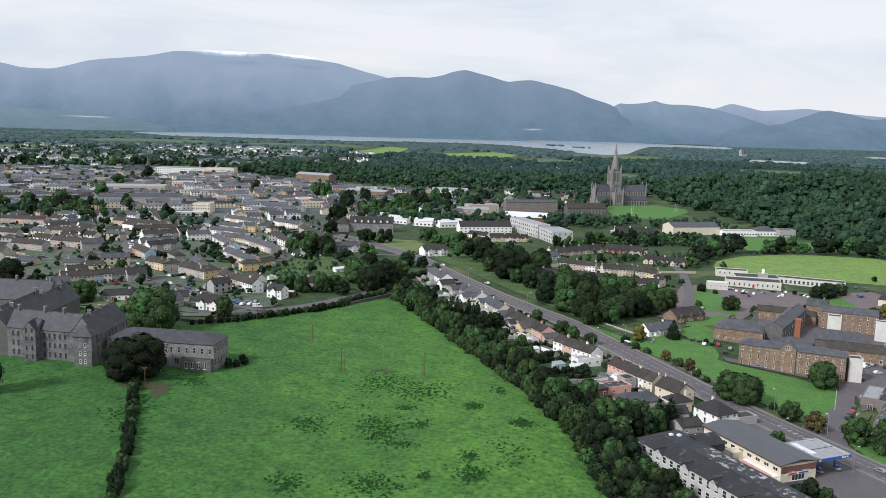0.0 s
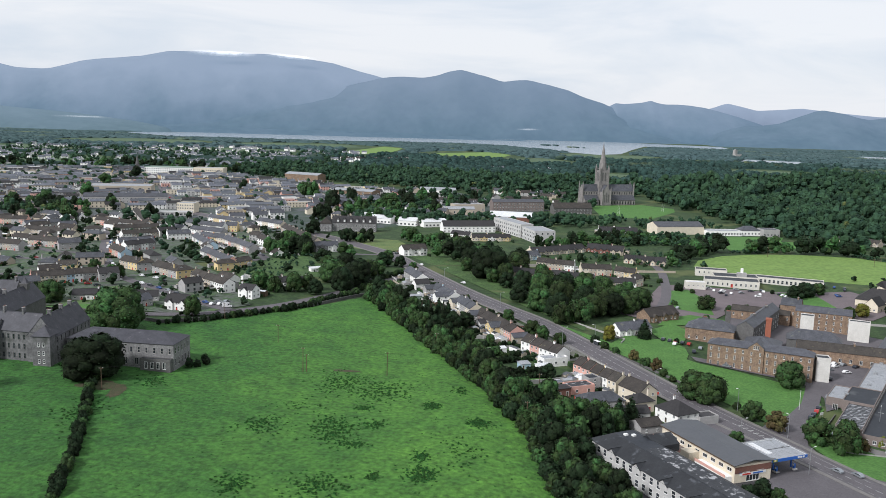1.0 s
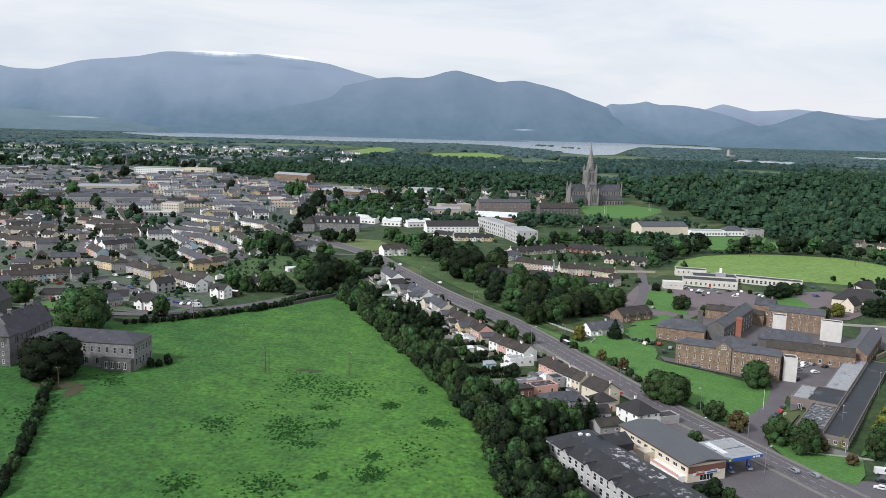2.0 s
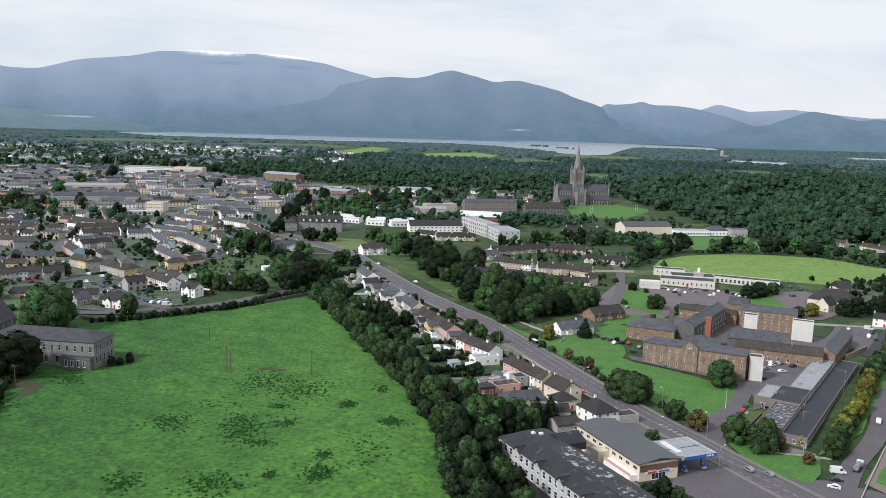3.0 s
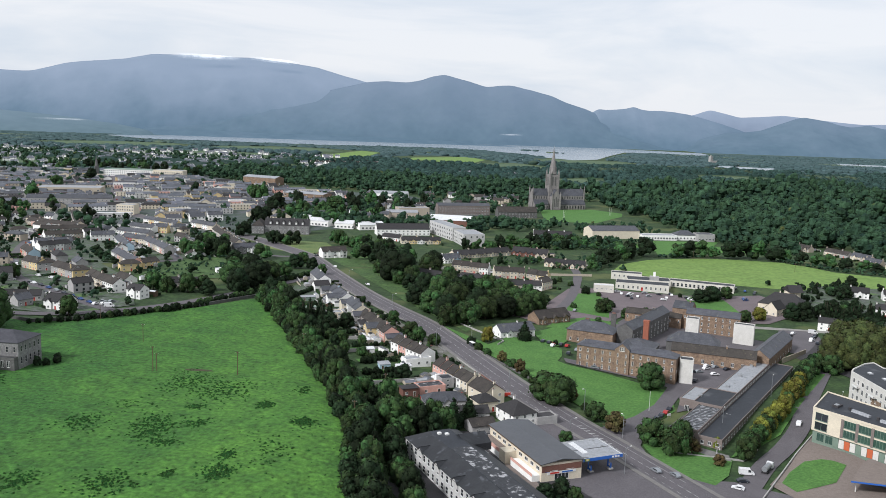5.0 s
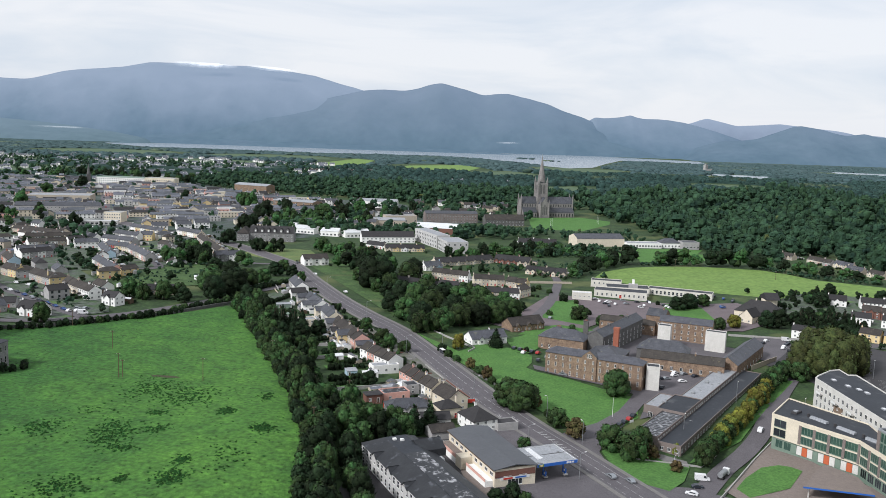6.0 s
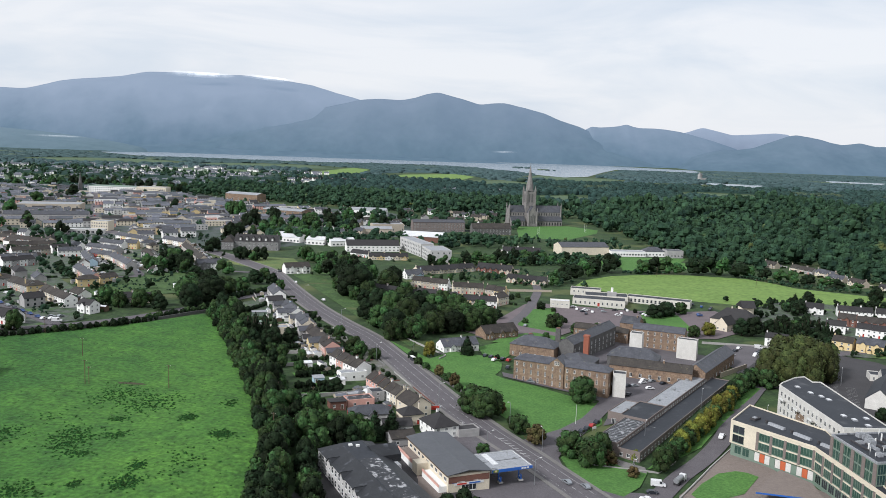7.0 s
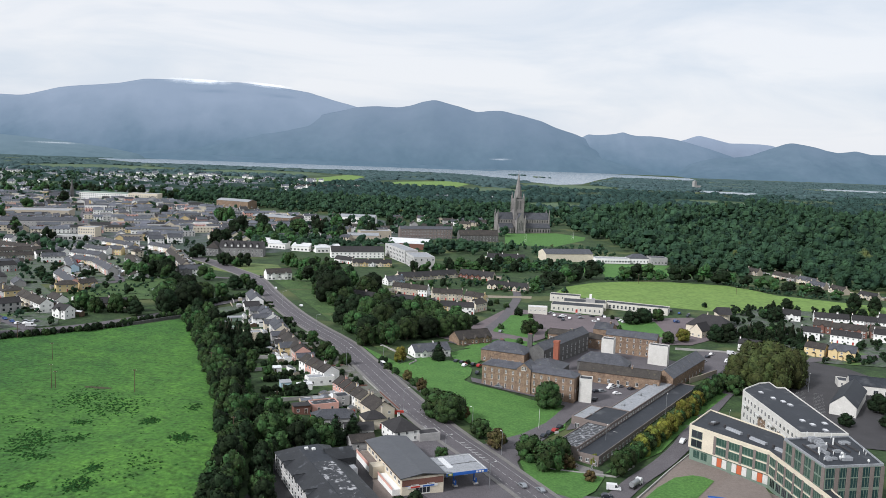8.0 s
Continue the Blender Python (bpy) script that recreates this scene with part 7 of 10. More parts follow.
G1 = "terraces of the west estate"
terrace((-218, 498), (-186, 519), 8, 8, 5.2, 2.6, ["pink", "cream", "beige", "cream", "lightblue", "white", "grey", "grey"], "slate_brown", EST, G1, sides=F)
terrace((-184, 513), (-174, 519), 1, 9, 5.4, 3.0, ["grey"], "slate_dark", EST, G1, sides=F, gables=1)
terrace((-192, 570), (-176, 557), 2, 8, 5.2, 2.8, ["beige", "yellow"], "slate_brown", EST, G1, sides=F)
terrace((-176, 557), (-166, 562), 1, 9, 5.2, 2.8, ["grey"], "slate_brown", EST, G1, sides=F, kind="hip")
terrace((-164, 550), (-143, 531), 3, 8, 5.2, 2.8, ["grey", "beige", "grey"], "slate_brown", EST, G1, sides=F)
terrace((-142, 530), (-133, 538), 1, 9, 5.4, 2.8, ["yellow"], "slate_brown", EST, G1, sides=F, kind="hip")
terrace((-132, 524), (-105, 496), 5, 8, 5.4, 2.8, ["beige", "cream", "beige", "white", "white"], "slate_brown", EST, G1, sides=("front", "right"), porch=True)
terrace((-95, 489), (-86, 485), 1, 8, 5.2, 2.6, ["white"], "slate_dark", EST, G1, sides=("front", "right"), gables=1)
terrace((-126, 450), (-112, 446), 1, 9, 4.6, 3.4, ["white"], "slate_dark", EST, G1, sides=("front", "right"), gables=2, floors=2)
terrace((-212, 464), (-199, 461), 1, 9, 3.0, 2.6, ["cream"], "slate_dark", EST, G1, sides=F, floors=1)
terrace((-180, 461), (-160, 466), 3, 8, 3.0, 2.4, ["grey", "white"], "slate_dark", EST, G1, sides=F, floors=1)
terrace((-155, 461), (-134, 466), 3, 8, 3.0, 2.4, ["grey", "cream"], "slate_dark", EST, G1, sides=F, floors=1)
terrace((-139, 449), (-134, 456), 1, 8, 3.6, 2.8, ["grey"], "slate", EST, G1, sides=F, floors=1)
terrace((-302, 677), (-270, 664), 5, 8, 5.2, 2.8, ["beige", "pink", "grey", "beige", "pink"], "slate_brown", EST, G1, sides=F)
terrace((-266, 650), (-252, 658), 1, 9, 6.0, 3.0, ["grey"], "slate", EST, G1, sides=F)
terrace((-322, 653), (-292, 640), 4, 8, 5.2, 2.8, ["beige", "grey"], "slate_brown", EST, G1, sides=F)
terrace((-239, 553), (-228, 552), 1, 10, 5.0, 3.2, ["grey"], "slate", EST, G1, sides=F, kind="hip")
terrace((-226, 553), (-215, 556), 1, 7, 3.6, 2.4, ["yellow"], "slate_brown", EST, G1, sides=F)
terrace((-223, 636), (-204, 607), 4, 8, 5.2, 2.8, ["orange", "beige", "pink", "lightblue"], "slate_brown", EST, G1, sides=F)
terrace((-228, 672), (-205, 690), 4, 8, 5.2, 2.8, ["white", "grey"], "slate", EST, G1, sides=F)
terrace((-246, 733), (-222, 755), 4, 8, 5.2, 2.8, ["white", "beige"], "slate_brown", EST, G1, sides=F)
terrace((-182, 735), (-157, 717), 4, 8, 5.4, 2.8, ["pink", "red", "yellow", "cream"], "slate", EST, G1, sides=F)
terrace((-157, 717), (-123, 660), 9, 8, 5.2, 2.8, ["cream", "white", "pink", "grey", "beige"], "slate", EST, G1, sides=F)
terrace((-154, 632), (-123, 584), 7, 8, 5.0, 2.6, ["white", "grey", "pink", "beige"], "slate", EST, G1, sides=F)
terrace((-126, 570), (-114, 577), 1, 9, 5.0, 2.6, ["yellow"], "slate_brown", EST, G1, sides=F, kind="hip")
terrace((-316, 853), (-254, 815), 9, 8, 5.4, 2.8, ["beige", "pink", "grey"], "slate_brown", EST, G1, sides=F)
terrace((-309, 946), (-258, 830), 13, 8, 5.4, 2.8, ["beige", "grey"], "slate_brown", EST, G1, sides=F)
terrace((-424, 844), (-377, 839), 6, 8, 5.4, 2.8, ["beige", "grey", "pink"], "slate_brown", EST, G1, sides=F)
terrace((-125, 825), (-80, 715), 15, 8, 5.6, 3.0, ["beige", "grey"], "slate_brown", EST, G1, sides=F)
terrace((-74, 686), (-56, 698), 2, 8, 5.4, 3.0, ["stone", "white"], "slate", EST, G1, sides=F, gables=1)
terrace((-90, 522), (-60, 531), 4, 9, 2.9, 2.8, ["white", "beige"], "slate_dark", EST, G1, sides=F, floors=1)
terrace((-187, 733), (-157, 668), 9, 8, 5.0, 2.6, ["white", "grey", "white", "lightblue", "cream"], "slate", EST, G1, sides=F)
terrace((-215, 652), (-200, 674), 4, 8, 5.2, 2.6, ["white", "grey"], "slate_dark", EST, G1, sides=F)
terrace((-210, 741), (-192, 750), 2, 9, 5.4, 2.8, ["white"], "slate", EST, G1, sides=F)
terrace((-184, 821), (-167, 820), 2, 9, 6.0, 3.0, ["orange", "yellow"], "slate", EST, G1, sides=F)
terrace((-162, 826), (-152, 836), 1, 9, 5.6, 3.0, ["white"], "slate", EST, G1, sides=F, kind="hip")
terrace((-116, 586), (-108, 597), 1, 8, 4.4, 2.4, ["yellow"], "slate_brown", EST, G1, sides=F)
for a, b, n, ws in (((-390, 735), (-350, 722), 5, ["grey", "beige"]), ((-345, 760), (-300, 742), 5, ["white", "beige"]), ((-400, 690), (-352, 668), 6, ["beige", "pink"]), 
                    ((-205, 790), (-170, 770), 4, ["white", "grey"]), ((-225, 850), (-180, 815), 6, ["grey", "white"]), 
                    ((-340, 610), (-300, 596), 5, ["beige", "grey"]), ((-270, 780), (-235, 800), 5, ["beige", "white"]), ((-360, 800), (-330, 830), 4, ["grey", "beige"]),
                    ((-445, 800), (-400, 780), 6, ["grey", "white"]), ((-390, 900), (-340, 875), 6, ["beige", "white"]), ((-215, 900), (-170, 860), 6, ["white", "yellow"]),
                    ((-160, 880), (-130, 850), 4, ["white", "cream"]), ((-320, 560), (-285, 548), 4, ["grey", "beige"])):
    terrace(a, b, n, 8, 5.2, 2.8, ws, "slate_brown" if n % 2 else "slate", EST, G1, sides=F)

# houses along the main road
G2 = "terrace along the main road"
ROW = "%s rendered roadside terraced house with a brown roof"
ridge_terrace((86, 374), (100.5, 349), 5, 8.4, 5.4, 2.7, ["pink", "pink", "yellow", "white", "cream"], "slate_brown", ROW, G2, sides=FB, door="timber")
ridge_terrace((65.5, 410), (80.5, 388), 4, 8.6, 5.4, 2.7, ["white", "pink", "white", "white"], "slate_brown", ROW, G2, sides=FB, door="timber")
ridge_terrace((46, 464), (62, 424), 6, 8.4, 5.2, 2.7, ["brick", "beige", "beige", "cream", "beige", "pink"], "slate_brown", ROW, G2, sides=FB, door="timber")
ridge_terrace((36, 494), (44, 472), 3, 8.4, 5.2, 2.7, ["white", "grey", "cream"], "slate", ROW, G2, sides=FB, door="timber")
ridge_terrace((22, 530), (33, 504), 3, 8.6, 5.0, 2.6, ["grey", "lightblue", "white"], "slate", ROW, G2, sides=FB, door="timber")
ridge_terrace((4, 588), (13, 560), 2, 8.6, 4.6, 3.0, ["grey", "white"], "slate", ROW, G2, sides=FB, door="timber")
house(104.8, 339, -62, 13, 10, 5.8, 3.4, "cream", "slate_brown", "cream detached house with hipped extension and chimneys", chim=(-0.85, 0.9), group=G2, sides=("front", "back", "left", "right"), cols=2)
house(103.2, 328.5, 22, 9, 8, 4.2, 2.8, "cream", "slate_dark", "cream house extension with a dark hipped roof", kind="hip", chim=(0.9,), floors=1, cols=2, sides=("front", "right"))
house(115, 317, -64, 13, 11, 4.6, 4.0, "white", "slate_dark", "white house with a large dark hipped roof", kind="hip", chim=(-0.3,), cols=3, sides=("front", "back", "left", "right"), door="timber")
house(126, 317, 20, 9, 6, 3.0, 0.3, "grey", "tar_dark", "flat dark garage beside the white house", kind="flat", floors=1, cols=1, sides=(), door="", name="garage", cat="garage")
house(28, 465, 18, 10, 8, 4.6, 0.3, "cream", "roofpale", "yellow flat-roofed rear extension", kind="flat", cols=2, sides=("front",), name="extension", cat="extension", door="")
house(44, 462, 18, 10, 7, 4.8, 1.8, "grey", "slate", "grey rear extension with a slate roof", cols=2, sides=F, name="extension", cat="extension", door="")
house(35, 493, 18, 11, 7, 4.6, 1.8, "cream", "slate", "cream rear extension with a slate roof", cols=3, sides=F, name="extension", cat="extension", door="")
house(26, 506, 18, 12, 7, 4.8, 1.8, "white", "slate", "white rear extension with a slate roof", cols=3, sides=F, name="extension", cat="extension", door="")
house(20, 528, 18, 12, 7, 4.8, 1.8, "grey", "slate", "grey rear extension with a slate roof", cols=3, sides=F, name="extension", cat="extension", door="")
house(12, 545, 25, 10, 7, 4.2, 2.4, "white", "slate_dark", "white cottage with a dark roof", cols=2, sides=F, floors=1, door="timber")
house(53, 437, 18, 11, 8, 4.8, 2.0, "yellow", "slate", "orange-yellow rear house with a slate roof", cols=3, sides=("front", "left"), door="")
house(63, 424, 18, 9, 7, 3.2, 1.4, "beige", "slate", "beige single-storey rear extension", floors=1, cols=3, sides=F, name="extension", cat="extension", door="")
house(47, 450, 18, 8, 6, 3.2, 1.6, "white", "slate_dark", "white single-storey rear extension", floors=1, cols=2, sides=F, name="extension", cat="extension", door="")
house(75, 386, 24, 13, 6, 3.6, 0.3, "white", "roofpale", "long white flat-roofed rear extension", kind="flat", floors=1, cols=3, sides=F, name="extension", cat="extension", door="")
house(81, 347, 22, 12, 7, 3.2, 0.3, "pink", "felt_worn", "pink flat-roofed workshop in a garden", kind="flat", floors=1, cols=2, sides=F, name="workshop", cat="workshop", door="timber")
house(88, 355, 22, 6, 6, 4.4, 0.3, "grey", "felt", "grey flat-roofed rear extension", kind="flat", cols=1, sides=F, name="extension", cat="extension", door="")
house(72, 341, 20, 7, 5, 3.4, 0.6, "brick", "slate_dark", "red brick garden house with a dark roof", kind="hip", floors=1, cols=2, sides=F, name="garden_house", cat="garden house", door="timber")
house(87, 329, 12, 18, 9, 3.4, 3.0, "grey", "slate", "long bungalow with a blue-grey slate roof", kind="hip", floors=1, cols=4, sides=F, gables=1, door="timber")
house(98, 318, 10, 12, 8, 3.0, 1.8, "grey", "slate_dark", "low grey store with a dark tiled roof", floors=1, cols=2, sides=F, name="store", cat="store", door="")
house(100, 304, 20, 10, 8, 3.2, 1.8, "grey", "slate_brown", "low grey store with a brown tiled roof", floors=1, cols=2, sides=F, name="store", cat="store", door="")


def garden_wall(pts, m, label, h=1.6, t=0.3, name="garden_wall"):
    s = Shape()
    for a, b in zip(pts, pts[1:]):
        a, b = Vector(plan(*a)), Vector(plan(*b))
        n = Vector((b.y - a.y, a.x - b.x)).normalized() * t / 2
        v = [(p.x, p.y, gz(p.x, p.y) + z) for z in (-0.5, h) for p in (a - n, a + n, b + n, b - n)]
        s.add(v, [(4, 5, 6, 7), (0, 1, 5, 4), (1, 2, 6, 5), (2, 3, 7, 6), (3, 0, 4, 7)], M[m])
    return tagged(new(name, s.mesh(name)), label, "wall", kind="structure")


garden_wall([(77, 334), (95, 342)], "red", "red painted garden wall", 2.2)
garden_wall([(55, 352), (70, 358), (78, 362)], "concrete", "grey block garden wall")
garden_wall([(40, 400), (58, 410)], "concrete", "grey block garden wall")
garden_wall([(38, 425), (50, 428)], "concrete", "grey block garden wall")
garden_wall([(108, 345), (116, 348)], "red", "red painted front garden wall", 1.4)
for a, c, m, word in (((114, 352), (104.5, 376), "brick", "red brick"), ((103.5, 378), (95, 400), "concrete", "pale rendered"), ((90, 412), (82, 431), "stone", "grey stone"), ((78, 440), (71, 456), "concrete", "pale rendered"), ((66, 466), (56, 488), "concrete", "pale rendered")):
    garden_wall([a, c], m, "low %s front garden wall beside the footpath" % word, 0.9, 0.3)
for k in range(12):
    u = k / 11
    a = Vector((113, 352)).lerp(Vector((60, 478)), u)
    garden_wall([(a.x - 0.6, a.y), (a.x - 9.5, a.y - 4.2)], "concrete" if k % 3 else "brick", "low dividing wall between front gardens", 0.8, 0.25)
wall_line = [(-300, 448), (-220, 441), (-165, 437), (-119, 421), (-97, 433), (-79, 450), (-51, 475), (-31, 504), (-10, 530)]
garden_wall(wall_line, "stone_dark", "grey stone boundary wall of the pasture", 1.5, 0.5)
garden_wall([(-120, 336), (-112, 306), (-101, 275), (-90, 224), (-84, 180)], "stone_dark", "low dark stone wall across the pasture", 0.9, 0.8)
garden_wall([(96, 480), (122, 440), (118, 432)], "concrete", "low wall beside a lawn", 0.8)
garden_wall([(141, 346), (126, 378), (108, 414)], "stone_dark", "low stone wall between lawn and road", 0.8, 0.5)
garden_wall([(166, 303), (188, 334)], "stone_dark", "low stone wall round a corner bed", 0.6)
garden_wall([(170, 292), (196, 288), (206, 300)], "concrete", "curved concrete kerb wall", 0.5)
garden_wall([(270, 430), (292, 450)], "beige", "beige yard wall", 2.6)
garden_wall([(286, 508), (330, 500), (336, 512)], "concrete", "pale garden wall", 1.2)
garden_wall([(92, 660), (130, 668)], "concrete", "pale estate boundary wall", 2.2)
garden_wall([(175, 655), (215, 662)], "beige", "pale estate boundary wall", 1.8)
garden_wall([(238, 323), (219, 297), (199, 268), (186, 250)], "concrete", "pale forecourt wall along the street", 0.8, 0.4)


def shed(x, y, rot, L, W, h, wall, roof, label, name="shed"):
    x, y = plan(x, y)
    t = thing(name, x, y, rot, label, "shed")
    b = part("wall", Shape().box(-L / 2, L / 2, -W / 2, W / 2, -0.5, h, M[wall]), t)
    part("roof", Shape().prism([(-W / 2 - 0.2, h), (W / 2 + 0.2, h + 0.5), (W / 2 + 0.2, h + 0.62), (-W / 2 - 0.2, h + 0.12)], -L / 2 - 0.2, L / 2 + 0.2, M[roof]), t)
    add_door(b, L, W, "front", -L / 4, M["timber"], 0.9, min(1.9, h - 0.1))


shed(60, 377, 20, 5, 4, 2.4, "lightblue", "roofpale", "pale blue garden shed with a sheet roof")
shed(69, 376, 20, 7, 3, 2.2, "white", "roofwhite", "white garden lean-to with sheet roof")
shed(13, 484, 15, 6, 3, 2.2, "grey", "greenframe", "grey garden shed with green roof")
shed(2, 496, 15, 8, 3, 2.2, "grey", "roofpale", "grey garden shed with a sheet roof")
shed(8, 512, 15, 9, 3, 2.2, "greenframe", "roofpale", "green garden shed with a sheet roof")
shed(52, 402, 20, 4, 3, 2.2, "white", "roofwhite", "small white wooden garden shed")
shed(-62, 590, 30, 9, 5, 2.6, "white", "roofwhite", "white greenhouse shed on allotments")
shed(-52, 582, 30, 7, 4, 2.6, "roofpale", "roofpale", "grey greenhouse shed on allotments")
shed(-20, 566, 30, 8, 5, 2.6, "roofpale", "roofpale", "pale garden shed with glass roof")

# east estate behind the trees
G3 = "terraces of the east estate"
E3 = "%s rendered estate house with a dark roof"
terrace((68, 612), (104, 590), 5, 8, 5.2, 2.8, ["grey", "beige"], "slate_dark", E3, G3, sides=("front", "right"))
terrace((102, 654), (130, 644), 4, 8, 5.4, 2.8, ["cream", "beige", "beige", "white"], "slate_brown", E3, G3, sides=("front", "right"))
terrace((134, 633), (158, 635), 4, 8, 5.4, 2.8, ["cream", "beige", "cream", "beige"], "slate_brown", E3, G3, sides=("front", "right"))
terrace((105, 601), (134, 588), 4, 8, 5.2, 2.8, ["beige", "grey"], "slate_dark", E3, G3, sides=("front", "right"))
terrace((138, 581), (163, 581), 4, 8, 5.4, 2.8, ["yellow", "beige", "white", "white"], "slate_dark", E3, G3, sides=("front", "right"), porch=True)
terrace((165, 592), (174, 604), 2, 9, 5.4, 2.8, ["cream", "cream"], "slate_brown", E3, G3, sides=("front", "right"))
terrace((158, 630), (172, 622), 2, 9, 5.4, 2.8, ["beige", "yellow"], "slate_brown", E3, G3, sides=("front", "right"))
terrace((108, 716), (160, 752), 7, 11, 3.2, 3.6, ["cream", "beige"], "slate_dark", "%s bungalow with small gables and a dark roof", G3, sides=F, floors=1, gables=1)
terrace((160, 752), (190, 738), 3, 11, 3.4, 4.2, ["brick", "brick", "beige"], "slate_dark", "%s bungalow with gables and a dark roof", G3, sides=F, floors=1, gables=2)
terrace((182, 700), (215, 690), 4, 10, 3.2, 3.4, ["cream", "beige"], "slate_dark", "%s bungalow with gables and a dark roof", G3, sides=F, floors=1, gables=2)
terrace((98, 690), (112, 700), 2, 9, 3.6, 3.6, ["white", "lightblue"], "slate", E3, G3, sides=("front", "left"), gables=1)
terrace((60, 800), (98, 806), 5, 8, 3.4, 3.2, ["cream", "yellow", "white"], "slate_dark", "%s bungalow with a dark roof", G3, sides=F, floors=1, gables=1)
terrace((40, 826), (58, 815), 3, 8, 3.4, 3.0, ["white", "grey"], "slate_dark", "%s bungalow with a dark roof", G3, sides=F, floors=1)
terrace((236, 868), (196, 872), 5, 10, 4.0, 4.0, ["white"], "slate_dark", "%s row with a long dark roof", G3, sides=("back",), back=-1)
house(129, 457, 25, 22, 10, 3.2, 3.4, "white", "slate", "white gabled lodge beside a lawn", floors=1, cols=5, sides=("front", "left", "right"), chim=(0.2,), gables=2, door="timber")
house(155, 496, 30, 24, 11, 3.6, 3.8, "sandstone", "slate_brown", "brown stone gabled day centre with a slate roof", floors=1, cols=6, sides=("front", "right"), gables=3, door="red")

# houses east of the hospital
house(328, 563, -36, 30, 18, 4.6, 7.5, "cream", "slate_dark", "cream chapel house with a steep dark roof", kind="hip", cols=4, sides=("front", "right"), chim=(-0.2,), floors=1, door="timber")
house(316, 549, 40, 12, 9, 4.6, 4.6, "cream", "slate_dark", "cream gabled porch wing of the chapel", cols=3, floors=1, sides=("front", "left"), door="timber")
t = thing("chapel_drum", 343, 584, 0, "round cream chapel drum with a dark slanted roof", "chapel")
part("drum", Shape().tube((0, 0, -1), (0, 0, 9.5), 5.5, 5.5, M["cream"], 24), t)
part("roof", Shape().prism([(-7, 9.5), (7, 9.5), (-1, 14)], -5, 5, M["slate_dark"]), t)
terrace((326, 508), (337, 501), 1, 8, 5.2, 2.6, ["white"], "slate_dark", "%s two-storey house with a garage arch", "", sides=("front", "right"))
terrace((367, 504), (376, 496), 1, 9, 5.2, 2.8, ["yellow"], "slate_brown", "%s detached house with a tiled roof", "", sides=("front", "right"), porch=True)
terrace((379, 497), (391, 487), 1, 9, 5.4, 3.2, ["yellow"], "slate", "%s detached house with small gables and a porch", "", sides=("front", "right"), gables=2, porch=True)
G4 = "terraces beside the meadow"
terrace((385, 549), (396, 543.5), 1, 9, 5.4, 2.8, ["white"], "slate_dark", "%s estate house with a dark roof", G4, sides=("front", "right"))
terrace((402, 541.5), (418, 531), 2, 9, 5.4, 2.8, ["white"], "slate_dark", "%s estate house with a dark roof", G4, sides=("front", "right"))
terrace((435, 547), (452, 538), 2, 9, 5.4, 2.8, ["white", "cream"], "slate_dark", "%s estate house with a dark roof", G4, sides=("front", "right"))
terrace((405, 573), (415, 566.5), 1, 9, 5.2, 3.2, ["brick"], "slate_brown", "%s estate house with a front gable", G4, sides=F, gables=1)
terrace((414, 563.5), (435, 555), 2, 9, 5.2, 3.2, ["brick"], "slate_brown", "%s estate house with a front gable", G4, sides=F, gables=1)
terrace((438, 557), (456, 549), 2, 9, 5.2, 3.2, ["brick"], "slate_brown", "%s estate house with a front gable", G4, sides=F, gables=1)
terrace((399, 611), (411, 606), 1, 9, 4.6, 3.4, ["white"], "slate_dark", "%s estate house with a dark roof", G4, sides=F, gables=1)
terrace((420, 603), (443, 595), 3, 9, 5.0, 3.0, ["white"], "slate_dark", "%s estate house with a dark roof", G4, sides=F)
terrace((445, 596), (468, 585), 3, 9, 5.0, 3.0, ["white", "grey"], "slate_dark", "%s estate house with a dark roof", G4, sides=F)
terrace((470, 604), (500, 590), 4, 9, 5.0, 3.0, ["white", "grey"], "slate_dark", "%s estate house with a dark roof", G4, sides=F)
G5 = "houses by the park woods"
for a, b, n, roof in (((445, 864), (455, 858), 1, "slate_dark"), ((460, 840), (467, 827), 2, "slate_brown"), ((478, 818), (490, 794), 3, "slate_brown"), ((492, 793), (500, 773), 2, "slate"), ((490, 764), (498, 750), 2, "slate"), ((500, 745), (505, 728), 2, "slate_brown"),
                      ((512, 716), (520, 700), 2, "slate_dark")):
    terrace(a, b, n, 8, 3.6, 3.0, ["cream", "beige", "grey"], roof, "%s bungalow near the woods", G5, sides=F, gables=1 if n < 3 else 0)


# grey-roofed school with white gables
def east_school():
    t = thing("school", 345, 410, 0, "modern white school with steep dark grey roofs", "school")
    wing(t, (323, 381), (345, 413), 12, 5.0, 5.2, "offwhite", "felt", "gable", (), [("left", -3, 3, 2, 0.4, 1.8, 2.4, 1), even("front", 6, 38, 1.0, 1.6, 1.4, 1)], back=-1, name="hall")
    wing(t, (352, 418), (392, 404), 13, 5.0, 3.4, "offwhite", "felt", "gable", (), [even("front", 8, 42, 0.9, 2.4, 2.2, 1)], name="hall")
    wing(t, (362, 388), (394, 380), 11, 4.6, 0, "offwhite", "felt", "flat", (), [even("front", 6, 32, 0.9, 2.4, 2.2, 1)], name="hall")
    wing(t, (352, 430), (372, 424), 9, 3.4, 0, "offwhite", "felt", "flat", (), [even("front", 3, 20, 1.0, 1.2, 1.4)], name="hall")


